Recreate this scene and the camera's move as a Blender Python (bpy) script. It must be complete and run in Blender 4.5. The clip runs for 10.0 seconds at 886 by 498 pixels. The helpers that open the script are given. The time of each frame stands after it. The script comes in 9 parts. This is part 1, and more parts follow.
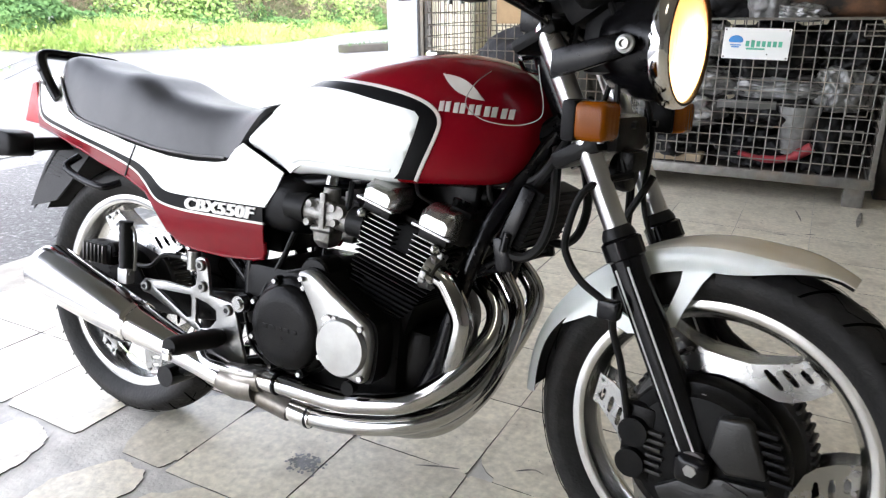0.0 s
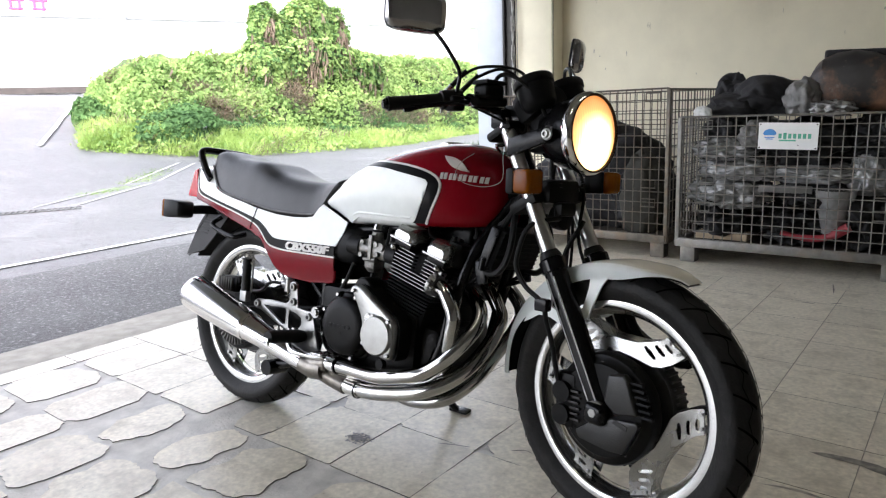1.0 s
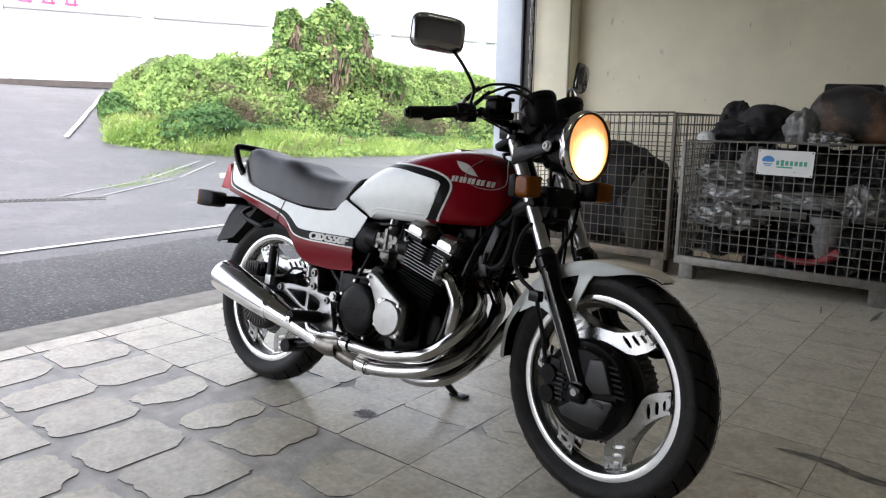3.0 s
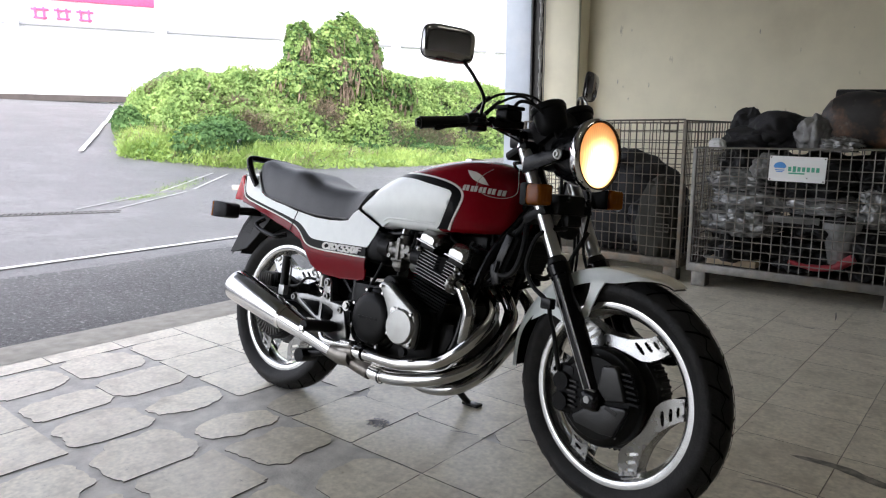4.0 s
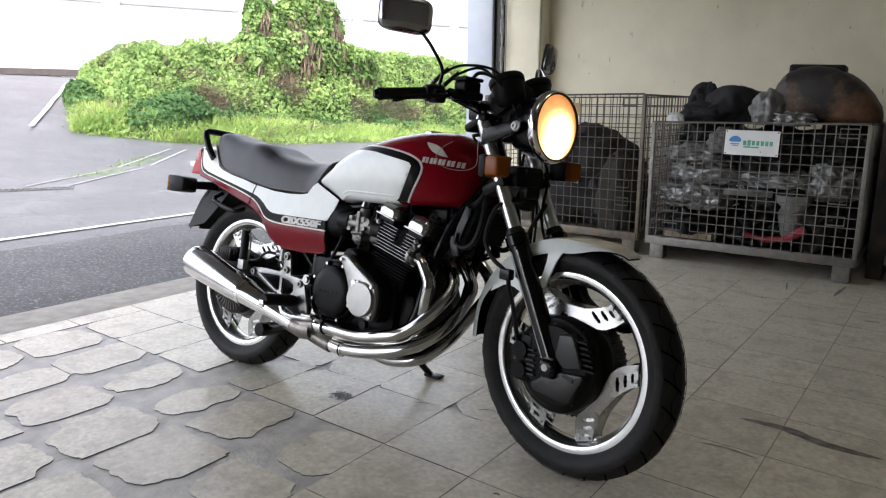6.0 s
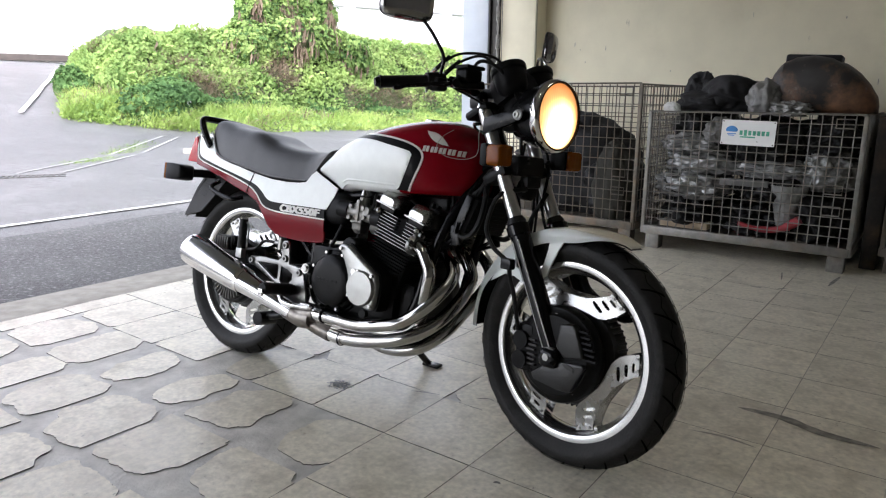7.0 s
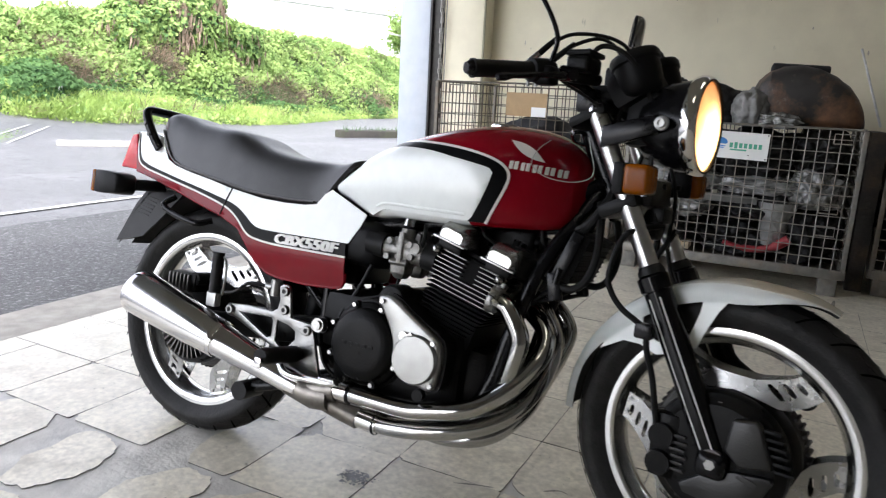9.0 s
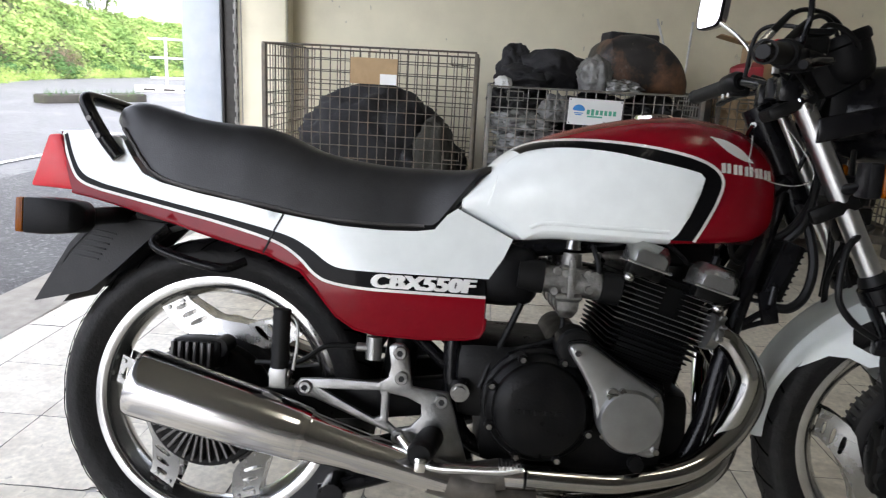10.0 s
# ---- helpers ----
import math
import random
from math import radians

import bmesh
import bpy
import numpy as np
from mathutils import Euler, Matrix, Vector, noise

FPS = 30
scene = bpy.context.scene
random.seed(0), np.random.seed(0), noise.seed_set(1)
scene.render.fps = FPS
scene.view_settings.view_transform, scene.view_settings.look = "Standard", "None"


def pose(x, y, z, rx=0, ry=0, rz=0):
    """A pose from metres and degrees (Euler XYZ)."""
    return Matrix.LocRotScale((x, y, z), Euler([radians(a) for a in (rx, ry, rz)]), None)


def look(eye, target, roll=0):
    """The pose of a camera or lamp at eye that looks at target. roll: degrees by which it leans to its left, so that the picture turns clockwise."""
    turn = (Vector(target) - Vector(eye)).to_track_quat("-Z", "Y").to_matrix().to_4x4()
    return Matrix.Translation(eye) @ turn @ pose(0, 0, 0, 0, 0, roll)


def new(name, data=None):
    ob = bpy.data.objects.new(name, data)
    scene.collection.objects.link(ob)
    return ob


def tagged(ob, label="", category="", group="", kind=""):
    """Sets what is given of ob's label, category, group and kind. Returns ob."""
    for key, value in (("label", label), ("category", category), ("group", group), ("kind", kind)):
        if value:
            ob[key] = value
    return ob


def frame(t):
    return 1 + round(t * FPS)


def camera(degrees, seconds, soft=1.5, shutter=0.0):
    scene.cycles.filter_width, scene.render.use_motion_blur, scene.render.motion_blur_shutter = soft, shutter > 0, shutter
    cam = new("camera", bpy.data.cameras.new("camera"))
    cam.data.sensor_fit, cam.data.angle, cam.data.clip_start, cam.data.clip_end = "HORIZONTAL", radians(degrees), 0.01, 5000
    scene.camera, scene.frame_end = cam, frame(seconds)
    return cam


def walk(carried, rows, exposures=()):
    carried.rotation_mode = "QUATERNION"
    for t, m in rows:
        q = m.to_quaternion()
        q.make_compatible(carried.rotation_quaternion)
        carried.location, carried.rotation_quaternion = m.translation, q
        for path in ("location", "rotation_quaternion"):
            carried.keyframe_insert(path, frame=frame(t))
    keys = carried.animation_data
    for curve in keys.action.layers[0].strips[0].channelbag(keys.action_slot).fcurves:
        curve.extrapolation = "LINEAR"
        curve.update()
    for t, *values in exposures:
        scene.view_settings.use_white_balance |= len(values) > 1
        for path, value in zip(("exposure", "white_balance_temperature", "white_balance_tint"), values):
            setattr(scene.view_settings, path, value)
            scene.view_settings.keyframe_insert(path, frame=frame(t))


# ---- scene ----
cam = camera(65.4, 10.0, soft=1.2, shutter=0.15)
PATH = [
    (0, (0.672, -1.01, 0.983), (-0.226, 0.644, 0.307), -0.6),
    (0.5, (0.974, -1.227, 0.991), (-0.107, 0.377, 0.482), -0.9),
    (1, (1.21, -1.391, 0.989), (-0.001, 0.15, 0.59), -2.1),
    (1.5, (1.303, -1.515, 0.992), (0.031, -0.019, 0.614), 1.1),
    (2, (1.349, -1.548, 0.989), (0.099, -0.031, 0.619), 1.5),
    (3.5, (1.356, -1.568, 0.981), (0.112, -0.044, 0.621), 0.5),
    (4, (1.361, -1.573, 0.981), (0.094, -0.063, 0.645), 0.2),
    (4.5, (1.37, -1.573, 0.977), (0.124, -0.05, 0.617), 0.2),
    (5, (1.378, -1.569, 0.976), (0.174, -0.019, 0.591), -0.2),
    (5.5, (1.381, -1.57, 0.971), (0.191, -0.011, 0.579), 0.1),
    (7, (1.356, -1.58, 0.971), (0.198, -0.008, 0.536), 0.6),
    (7.5, (1.344, -1.587, 0.971), (0.194, -0.011, 0.528), 1.0),
    (8, (1.303, -1.562, 0.969), (0.2, 0.042, 0.513), 1.7),
    (8.5, (1.059, -1.439, 0.952), (0.116, 0.265, 0.496), 2.8),
    (9, (0.648, -1.337, 0.95), (-0.227, 0.409, 0.521), 2.9),
    (9.5, (0.18, -1.304, 0.942), (-0.321, 0.584, 0.511), 3.5),
    (10, (-0.282, -1.192, 0.955), (-0.368, 0.742, 0.455), 3.2),
]
walk(cam, [(t, look(eye, target, roll)) for t, eye, target, roll in PATH],
     exposures=[(0, 3.50, 6350, 14), (1, 2.80, 6350, 14), (2, 2.37, 6350, 14), (4.5, 2.31, 6350, 14), (5.5, 2.35, 6350, 14), (7.5, 2.58, 6350, 14), (8.5, 2.70, 6350, 14), (10, 2.78, 6350, 14)])

# ---- world and light ----
world = bpy.data.worlds.new("overcast_sky")
scene.world = world
world.use_nodes = True
wn, wl = world.node_tree.nodes, world.node_tree.links
sky = wn.new("ShaderNodeTexSky")
sky.sky_type = "NISHITA"
sky.sun_disc = False
sky.sun_elevation = radians(44)
sky.sun_rotation = radians(167)
sky.dust_density = 2.0
sky.air_density = 1.0
sky_soft = wn.new("ShaderNodeHueSaturation")
sky_soft.inputs["Saturation"].default_value = 0.3
wl.new(sky.outputs[0], sky_soft.inputs["Color"])
wl.new(sky_soft.outputs[0], wn["Background"].inputs["Color"])
wn["Background"].inputs["Strength"].default_value = 0.15

sun = new("sun", bpy.data.lights.new("sun", "SUN"))
sun.data.energy = 0.7
sun.data.angle = radians(40)
sun.data.color = (1.0, 0.98, 0.95)
sun.matrix_world = look((3, -13, 16), (0, 0, 0))


# ---- materials ----
def material(name, base, rough=0.5, metal=0.0, vary=0.12, scale=12.0, bump=0.0, bump_scale=60.0, coat=0.0,
             dirt=None, dirt_amount=0.0, dirt_scale=3.0, random_tint=0.0, rough_vary=0.1, spec=0.5,
             specks=None, speck_scale=14.0, speck_cut=0.66, speck_stretch=(1, 1, 1), pieces=False):
    """A surface with two scales of variation: grain and broad dirt."""
    m = bpy.data.materials.new(name)
    m.use_nodes = True
    n, l = m.node_tree.nodes, m.node_tree.links
    b = n["Principled BSDF"]
    b.inputs["Metallic"].default_value = metal
    b.inputs["Coat Weight"].default_value = coat
    b.inputs["Coat Roughness"].default_value = 0.04
    b.inputs["Specular IOR Level"].default_value = spec
    at = n.new("ShaderNodeTexCoord").outputs["Object"]
    if pieces:
        # each piece shows another part of the pattern
        own = n.new("ShaderNodeObjectInfo")
        shift = n.new("ShaderNodeVectorMath")
        shift.operation = "MULTIPLY_ADD"
        shift.inputs[1].default_value = (37.0, 23.0, 11.0)
        l.new(own.outputs["Random"], shift.inputs[0])
        l.new(n.new("ShaderNodeNewGeometry").outputs["Position"], shift.inputs[2])
        at = shift.outputs[0]
    fine = n.new("ShaderNodeTexNoise")
    fine.inputs["Scale"].default_value = scale
    fine.inputs["Detail"].default_value = 6
    l.new(at, fine.inputs["Vector"])
    ramp = n.new("ShaderNodeMapRange")
    ramp.inputs["From Min"].default_value, ramp.inputs["From Max"].default_value = 0.3, 0.7
    ramp.inputs["To Min"].default_value, ramp.inputs["To Max"].default_value = 1 - vary, 1 + vary
    l.new(fine.outputs["Fac"], ramp.inputs["Value"])
    tint = n.new("ShaderNodeVectorMath")
    tint.operation = "SCALE"
    tint.inputs[0].default_value = base
    l.new(ramp.outputs[0], tint.inputs["Scale"])
    colour = tint.outputs[0]
    if random_tint:
        info = n.new("ShaderNodeObjectInfo")
        rr = n.new("ShaderNodeMapRange")
        rr.inputs["To Min"].default_value, rr.inputs["To Max"].default_value = 1 - random_tint, 1 + random_tint
        l.new(info.outputs["Random"], rr.inputs["Value"])
        t2 = n.new("ShaderNodeVectorMath")
        t2.operation = "SCALE"
        l.new(colour, t2.inputs[0])
        l.new(rr.outputs[0], t2.inputs["Scale"])
        colour = t2.outputs[0]
    if dirt is not None:
        broad = n.new("ShaderNodeTexNoise")
        broad.inputs["Scale"].default_value = dirt_scale
        broad.inputs["Detail"].default_value = 8
        broad.inputs["Roughness"].default_value = 0.65
        l.new(at, broad.inputs["Vector"])
        mask = n.new("ShaderNodeMapRange")
        mask.inputs["From Min"].default_value, mask.inputs["From Max"].default_value = 0.48, 0.72
        mask.inputs["To Max"].default_value = dirt_amount
        l.new(broad.outputs["Fac"], mask.inputs["Value"])
        mix = n.new("ShaderNodeMix")
        mix.data_type = "RGBA"
        l.new(mask.outputs[0], mix.inputs[0])
        l.new(colour, mix.inputs[6])
        mix.inputs[7].default_value = (*dirt, 1)
        colour = mix.outputs[2]
    if specks is not None:
        mp = n.new("ShaderNodeMapping")
        mp.inputs["Scale"].default_value = speck_stretch
        l.new(at, mp.inputs["Vector"])
        sn = n.new("ShaderNodeTexNoise")
        sn.inputs["Scale"].default_value = speck_scale
        sn.inputs["Detail"].default_value = 5
        sn.inputs["Roughness"].default_value = 0.7
        l.new(mp.outputs[0], sn.inputs["Vector"])
        sm = n.new("ShaderNodeMapRange")
        sm.inputs["From Min"].default_value, sm.inputs["From Max"].default_value = speck_cut, speck_cut + 0.07
        sm.inputs["To Max"].default_value = 0.75
        l.new(sn.outputs["Fac"], sm.inputs["Value"])
        mx = n.new("ShaderNodeMix")
        mx.data_type = "RGBA"
        l.new(sm.outputs[0], mx.inputs[0])
        l.new(colour, mx.inputs[6])
        mx.inputs[7].default_value = (*specks, 1)
        colour = mx.outputs[2]
    l.new(colour, b.inputs["Base Color"])
    rv = n.new("ShaderNodeMapRange")
    rv.inputs["To Min"].default_value = max(0.02, rough - rough_vary * rough)
    rv.inputs["To Max"].default_value = min(1, rough + rough_vary * rough)
    l.new(fine.outputs["Fac"], rv.inputs["Value"])
    l.new(rv.outputs[0], b.inputs["Roughness"])
    if bump:
        tex = n.new("ShaderNodeTexNoise")
        tex.inputs["Scale"].default_value = bump_scale
        tex.inputs["Detail"].default_value = 4
        l.new(at, tex.inputs["Vector"])
        bp = n.new("ShaderNodeBump")
        bp.inputs["Strength"].default_value = bump
        bp.inputs["Distance"].default_value = 0.01
        l.new(tex.outputs["Fac"], bp.inputs["Height"])
        l.new(bp.outputs[0], b.inputs["Normal"])
    return m


RED = material("candy_red_paint", (0.205, 0.0030, 0.0095), 0.25, 0.0, 0.05, 30, coat=0.12, spec=0.13)
WHITE = material("pearl_white_paint", (0.85, 0.885, 0.865), 0.22, 0.0, 0.03, 30, coat=0.4)
STRIPE = material("black_stripe", (0.0045, 0.0045, 0.005), 0.36, coat=0.05, spec=0.06)
PINLINE = material("white_pinstripe", (0.78, 0.74, 0.70), 0.3)
CHROME = material("chrome", (0.80, 0.79, 0.77), 0.07, 1.0, 0.05, 8, rough_vary=0.6)
MUFFLER = material("chromed_muffler", (0.72, 0.71, 0.70), 0.13, 1.0, 0.08, 6, rough_vary=0.5)
PIPE = material("header_pipe_chrome", (0.47, 0.47, 0.46), 0.10, 1.0, 0.12, 7, dirt=(0.30, 0.22, 0.15), dirt_amount=0.5, dirt_scale=7, rough_vary=0.6)
ALLOY = material("polished_alloy", (0.78, 0.78, 0.77), 0.24, 1.0, 0.06, 20, dirt=(0.4, 0.39, 0.37), dirt_amount=0.3, dirt_scale=12)
CASTALLOY = material("cast_alloy", (0.30, 0.30, 0.29), 0.34, 0.85, 0.08, 40, 0.05, 300, dirt=(0.26, 0.245, 0.22), dirt_amount=0.45, dirt_scale=14)
CAPALLOY = material("cam_cap_alloy", (0.40, 0.40, 0.39), 0.24, 0.85, 0.1, 20, dirt=(0.2, 0.19, 0.17), dirt_amount=0.5, dirt_scale=16)
BLACK = material("black_enamel", (0.005, 0.005, 0.006), 0.22, 0.0, 0.2, 25, dirt=(0.018, 0.017, 0.015), dirt_amount=0.2, dirt_scale=18, spec=0.2)
SLIDER = material("gloss_black_lacquer", (0.0045, 0.0045, 0.005), 0.12, 0.0, 0.2, 25, spec=0.25)
SLIDER_LINE = material("pale_grey_line", (0.55, 0.55, 0.53), 0.4)
SATIN = material("satin_black_engine", (0.0055, 0.0055, 0.0055), 0.33, 0.02, 0.3, 30, 0.08, 200, dirt=(0.016, 0.014, 0.012), dirt_amount=0.35, dirt_scale=22, rough_vary=0.5, spec=0.10)
PLASTIC = material("black_plastic", (0.0055, 0.0055, 0.006), 0.42, 0.0, 0.15, 40, 0.08, 250, spec=0.12)
FLAPPLASTIC = material("greyed_black_plastic", (0.016, 0.016, 0.017), 0.5, 0.0, 0.2, 30, 0.1, 250, spec=0.3)
FINBLACK = material("matt_black_fin", (0.0042, 0.0042, 0.0042), 0.6, 0.0, 0.3, 30, spec=0.08)
RINGSTEEL = material("blackened_steel", (0.030, 0.029, 0.028), 0.5, 0.5, 0.25, 25)
RUBBER = material("tyre_rubber", (0.0125, 0.0122, 0.0122), 0.58, 0.0, 0.25, 35, 0.2, 150, dirt=(0.038, 0.036, 0.033), dirt_amount=0.4, dirt_scale=14, spec=0.22)
VINYL = material("seat_vinyl", (0.0165, 0.0165, 0.0175), 0.43, 0.0, 0.22, 16, 0.09, 420, dirt=(0.05, 0.05, 0.05), dirt_amount=0.3, dirt_scale=9)
HOSE = material("rubber_hose", (0.008, 0.008, 0.008), 0.45, 0.0, 0.15, 40, spec=0.16)
FIN_EDGE = material("machined_fin_edge", (0.27, 0.27, 0.26), 0.38, 1.0, 0.08, 30)
DARKVOID = material("shadowed_recess", (0.008, 0.008, 0.008), 0.8)
DARKSTEEL = material("dull_dark_steel", (0.12, 0.115, 0.11), 0.5, 0.8, 0.2, 25)


def lens_material(name, colour, rough=0.12):
    m = bpy.data.materials.new(name)
    m.use_nodes = True
    n, l = m.node_tree.nodes, m.node_tree.links
    b = n["Principled BSDF"]
    b.inputs["Base Color"].default_value = (*colour, 1)
    b.inputs["Roughness"].default_value = rough
    b.inputs["Transmission Weight"].default_value = 0.1
    b.inputs["Specular IOR Level"].default_value = 0.2
    wave = n.new("ShaderNodeTexWave")
    wave.inputs["Scale"].default_value = 140
    co = n.new("ShaderNodeTexCoord")
    l.new(co.outputs["Object"], wave.inputs["Vector"])
    bp = n.new("ShaderNodeBump")
    bp.inputs["Strength"].default_value = 0.25
    bp.inputs["Distance"].default_value = 0.002
    l.new(wave.outputs["Fac"], bp.inputs["Height"])
    l.new(bp.outputs[0], b.inputs["Normal"])
    return m


AMBER = lens_material("amber_lens", (0.22, 0.055, 0.0), 0.2)
TAILRED = lens_material("red_tail_lens", (0.62, 0.02, 0.03))
MIRROR = material("mirror_glass", (0.85, 0.86, 0.87), 0.02, 1.0, 0.0)


def lamp_glow():
    """The lit headlamp lens: warm bulb light, brightest low in the middle, through fluted glass."""
    m = bpy.data.materials.new("lit_headlamp_lens")
    m.use_nodes = True
    n, l = m.node_tree.nodes, m.node_tree.links
    b = n["Principled BSDF"]
    b.inputs["Base Color"].default_value = (0.9, 0.75, 0.5, 1)
    b.inputs["Roughness"].default_value = 0.12
    b.inputs["Coat Weight"].default_value = 1.0
    co = n.new("ShaderNodeTexCoord")
    grad = n.new("ShaderNodeVectorMath")
    grad.operation = "DISTANCE"
    l.new(co.outputs["Object"], grad.inputs[0])
    grad.inputs[1].default_value = (0, 0, -0.026)
    ramp = n.new("ShaderNodeValToRGB")
    mr = n.new("ShaderNodeMapRange")
    mr.inputs["From Max"].default_value = 0.11
    l.new(grad.outputs["Value"], mr.inputs["Value"])
    l.new(mr.outputs[0], ramp.inputs["Fac"])
    e = ramp.color_ramp.elements
    e[0].position, e[0].color = 0.0, (1.0, 0.86, 0.55, 1)
    e[1].position, e[1].color = 1.0, (0.62, 0.20, 0.04, 1)
    mid = ramp.color_ramp.elements.new(0.45)
    mid.color = (1.0, 0.58, 0.20, 1)
    wave = n.new("ShaderNodeTexWave")
    wave.bands_direction = "Y"
    wave.inputs["Scale"].default_value = 42
    l.new(co.outputs["Object"], wave.inputs["Vector"])
    blocks = n.new("ShaderNodeTexNoise")
    blocks.inputs["Scale"].default_value = 26
    l.new(co.outputs["Object"], blocks.inputs["Vector"])
    glow = n.new("ShaderNodeMapRange")
    glow.interpolation_type = "SMOOTHSTEP"
    glow.inputs["From Min"].default_value, glow.inputs["From Max"].default_value = 0.12, 0.80
    glow.inputs["To Min"].default_value, glow.inputs["To Max"].default_value = 2.6, 0.30
    l.new(mr.outputs[0], glow.inputs["Value"])
    flute = n.new("ShaderNodeMapRange")
    flute.inputs["To Min"].default_value, flute.inputs["To Max"].default_value = 0.62, 1.2
    l.new(wave.outputs["Fac"], flute.inputs["Value"])
    cell = n.new("ShaderNodeMapRange")
    cell.inputs["To Min"].default_value, cell.inputs["To Max"].default_value = 0.55, 1.45
    l.new(blocks.outputs["Fac"], cell.inputs["Value"])
    m1 = n.new("ShaderNodeMath")
    m1.operation = "MULTIPLY"
    l.new(glow.outputs[0], m1.inputs[0])
    l.new(flute.outputs[0], m1.inputs[1])
    st = n.new("ShaderNodeMath")
    st.operation = "MULTIPLY"
    l.new(m1.outputs[0], st.inputs[0])
    l.new(cell.outputs[0], st.inputs[1])
    l.new(ramp.outputs[0], b.inputs["Emission Color"])
    l.new(st.outputs[0], b.inputs["Emission Strength"])
    return m


LIT_LENS = lamp_glow()


# ---- mesh helpers ----
def part(name, bm, mat, parent=None, label="", smooth=True, origin=None):
    """Links a bmesh as one mesh object under a thing or a part. mat: a material, or a list for the faces' material index."""
    bmesh.ops.recalc_face_normals(bm, faces=bm.faces)
    me = bpy.data.meshes.new(name)
    if origin is not None:
        bmesh.ops.translate(bm, vec=-Vector(origin), verts=bm.verts)
    bm.to_mesh(me)
    bm.free()
    for m in (mat if isinstance(mat, (list, tuple)) else [mat]):
        me.materials.append(m)
    if smooth:
        me.shade_smooth()
        me.set_sharp_from_angle(angle=radians(38))
    ob = new(name, me)
    if origin is not None:
        ob.location = origin
    if parent:
        ob.parent = parent
    if label:
        ob["label"] = label
    return ob


def thing(name, label, category, m=None, group="", kind=""):
    ob = new(name)
    ob.empty_display_size = 0.1
    if m is not None:
        ob.matrix_basis = m
    return tagged(ob, label, category, group, kind)


def hub(name, parent, label=""):
    """An empty part that gathers its pieces."""
    ob = new(name)
    ob.empty_display_size = 0.05
    ob.parent = parent
    if label:
        ob["label"] = label
    return ob


def spline(pts, n=8):
    """Catmull-Rom through the points."""
    p = [Vector(q) for q in pts]
    p = [p[0] * 2 - p[1]] + p + [p[-1] * 2 - p[-2]]
    out = []
    for i in range(1, len(p) - 2):
        for k in range(n):
            t = k / n
            a, b, c, d = p[i - 1:i + 3]
            out.append(0.5 * (2 * b + (c - a) * t + (2 * a - 5 * b + 4 * c - d) * t * t + (3 * b - a - 3 * c + d) * t ** 3))
    out.append(p[-2])
    return out


def closed_spline(pts, n=5):
    p = [Vector(q) for q in pts]
    k = len(p)
    out = []
    for i in range(k):
        a, b, c, d = p[i - 1], p[i], p[(i + 1) % k], p[(i + 2) % k]
        for j in range(n):
            t = j / n
            out.append(0.5 * (2 * b + (c - a) * t + (2 * a - 5 * b + 4 * c - d) * t * t + (3 * b - a - 3 * c + d) * t ** 3))
    return out


def lerp_table(table, x):
    """Smooth values from rows of (x, value, ...), with no kinks at the rows."""
    n = len(table)
    if x <= table[0][0]:
        return tuple(table[0][1:])
    if x >= table[-1][0]:
        return tuple(table[-1][1:])
    i = max(k for k in range(n - 1) if table[k][0] <= x)
    a, b = table[i], table[i + 1]
    h = b[0] - a[0]
    t = (x - a[0]) / h
    out = []
    for k in range(1, len(a)):
        def slope(j):
            p, q = table[max(0, j - 1)], table[min(n - 1, j + 1)]
            return (q[k] - p[k]) / (q[0] - p[0])
        m0, m1 = slope(i) * h, slope(i + 1) * h
        out.append((2 * t ** 3 - 3 * t * t + 1) * a[k] + (t ** 3 - 2 * t * t + t) * m0 + (3 * t * t - 2 * t ** 3) * b[k] + (t ** 3 - t * t) * m1)
    return tuple(out)


def box(bm, c, s, bevel=0.0, rot=None, seg=2):
    m = Matrix.Translation(c) @ (rot.to_4x4() if rot is not None else Matrix()) @ Matrix.Diagonal((*s, 1))
    g = bmesh.ops.create_cube(bm, size=1, matrix=m)
    if bevel:
        edges = {e for v in g["verts"] for e in v.link_edges}
        bmesh.ops.bevel(bm, geom=list(edges), offset=bevel, segments=seg, affect="EDGES", profile=0.6)
    return bm


def tube(bm, pts, r, seg=12, caps=True):
    """A round tube along points; r is a radius or one per point."""
    pts = [Vector(p) for p in pts]
    rs = r if isinstance(r, (list, tuple)) else [r] * len(pts)
    rings = []
    up = Vector((0.03, 0.05, 1))
    for i, p in enumerate(pts):
        d = (pts[min(i + 1, len(pts) - 1)] - pts[max(i - 1, 0)]).normalized()
        a = d.cross(up)
        if a.length < 0.05:
            a = d.cross(Vector((1, 0.1, 0)))
        if i and a.dot(last) < 0:
            a = -a
        a = (a - d * a.dot(d)).normalized()
        b = d.cross(a)
        up, last = b if b.dot(up) > 0 else -b, a
        rings.append([bm.verts.new(p + (a * math.cos(k * math.tau / seg) + b * math.sin(k * math.tau / seg)) * rs[i]) for k in range(seg)])
    for u, v in zip(rings, rings[1:]):
        for k in range(seg):
            bm.faces.new((u[k], u[(k + 1) % seg], v[(k + 1) % seg], v[k]))
    if caps:
        bm.faces.new(rings[0][::-1])
        bm.faces.new(rings[-1])
    return bm


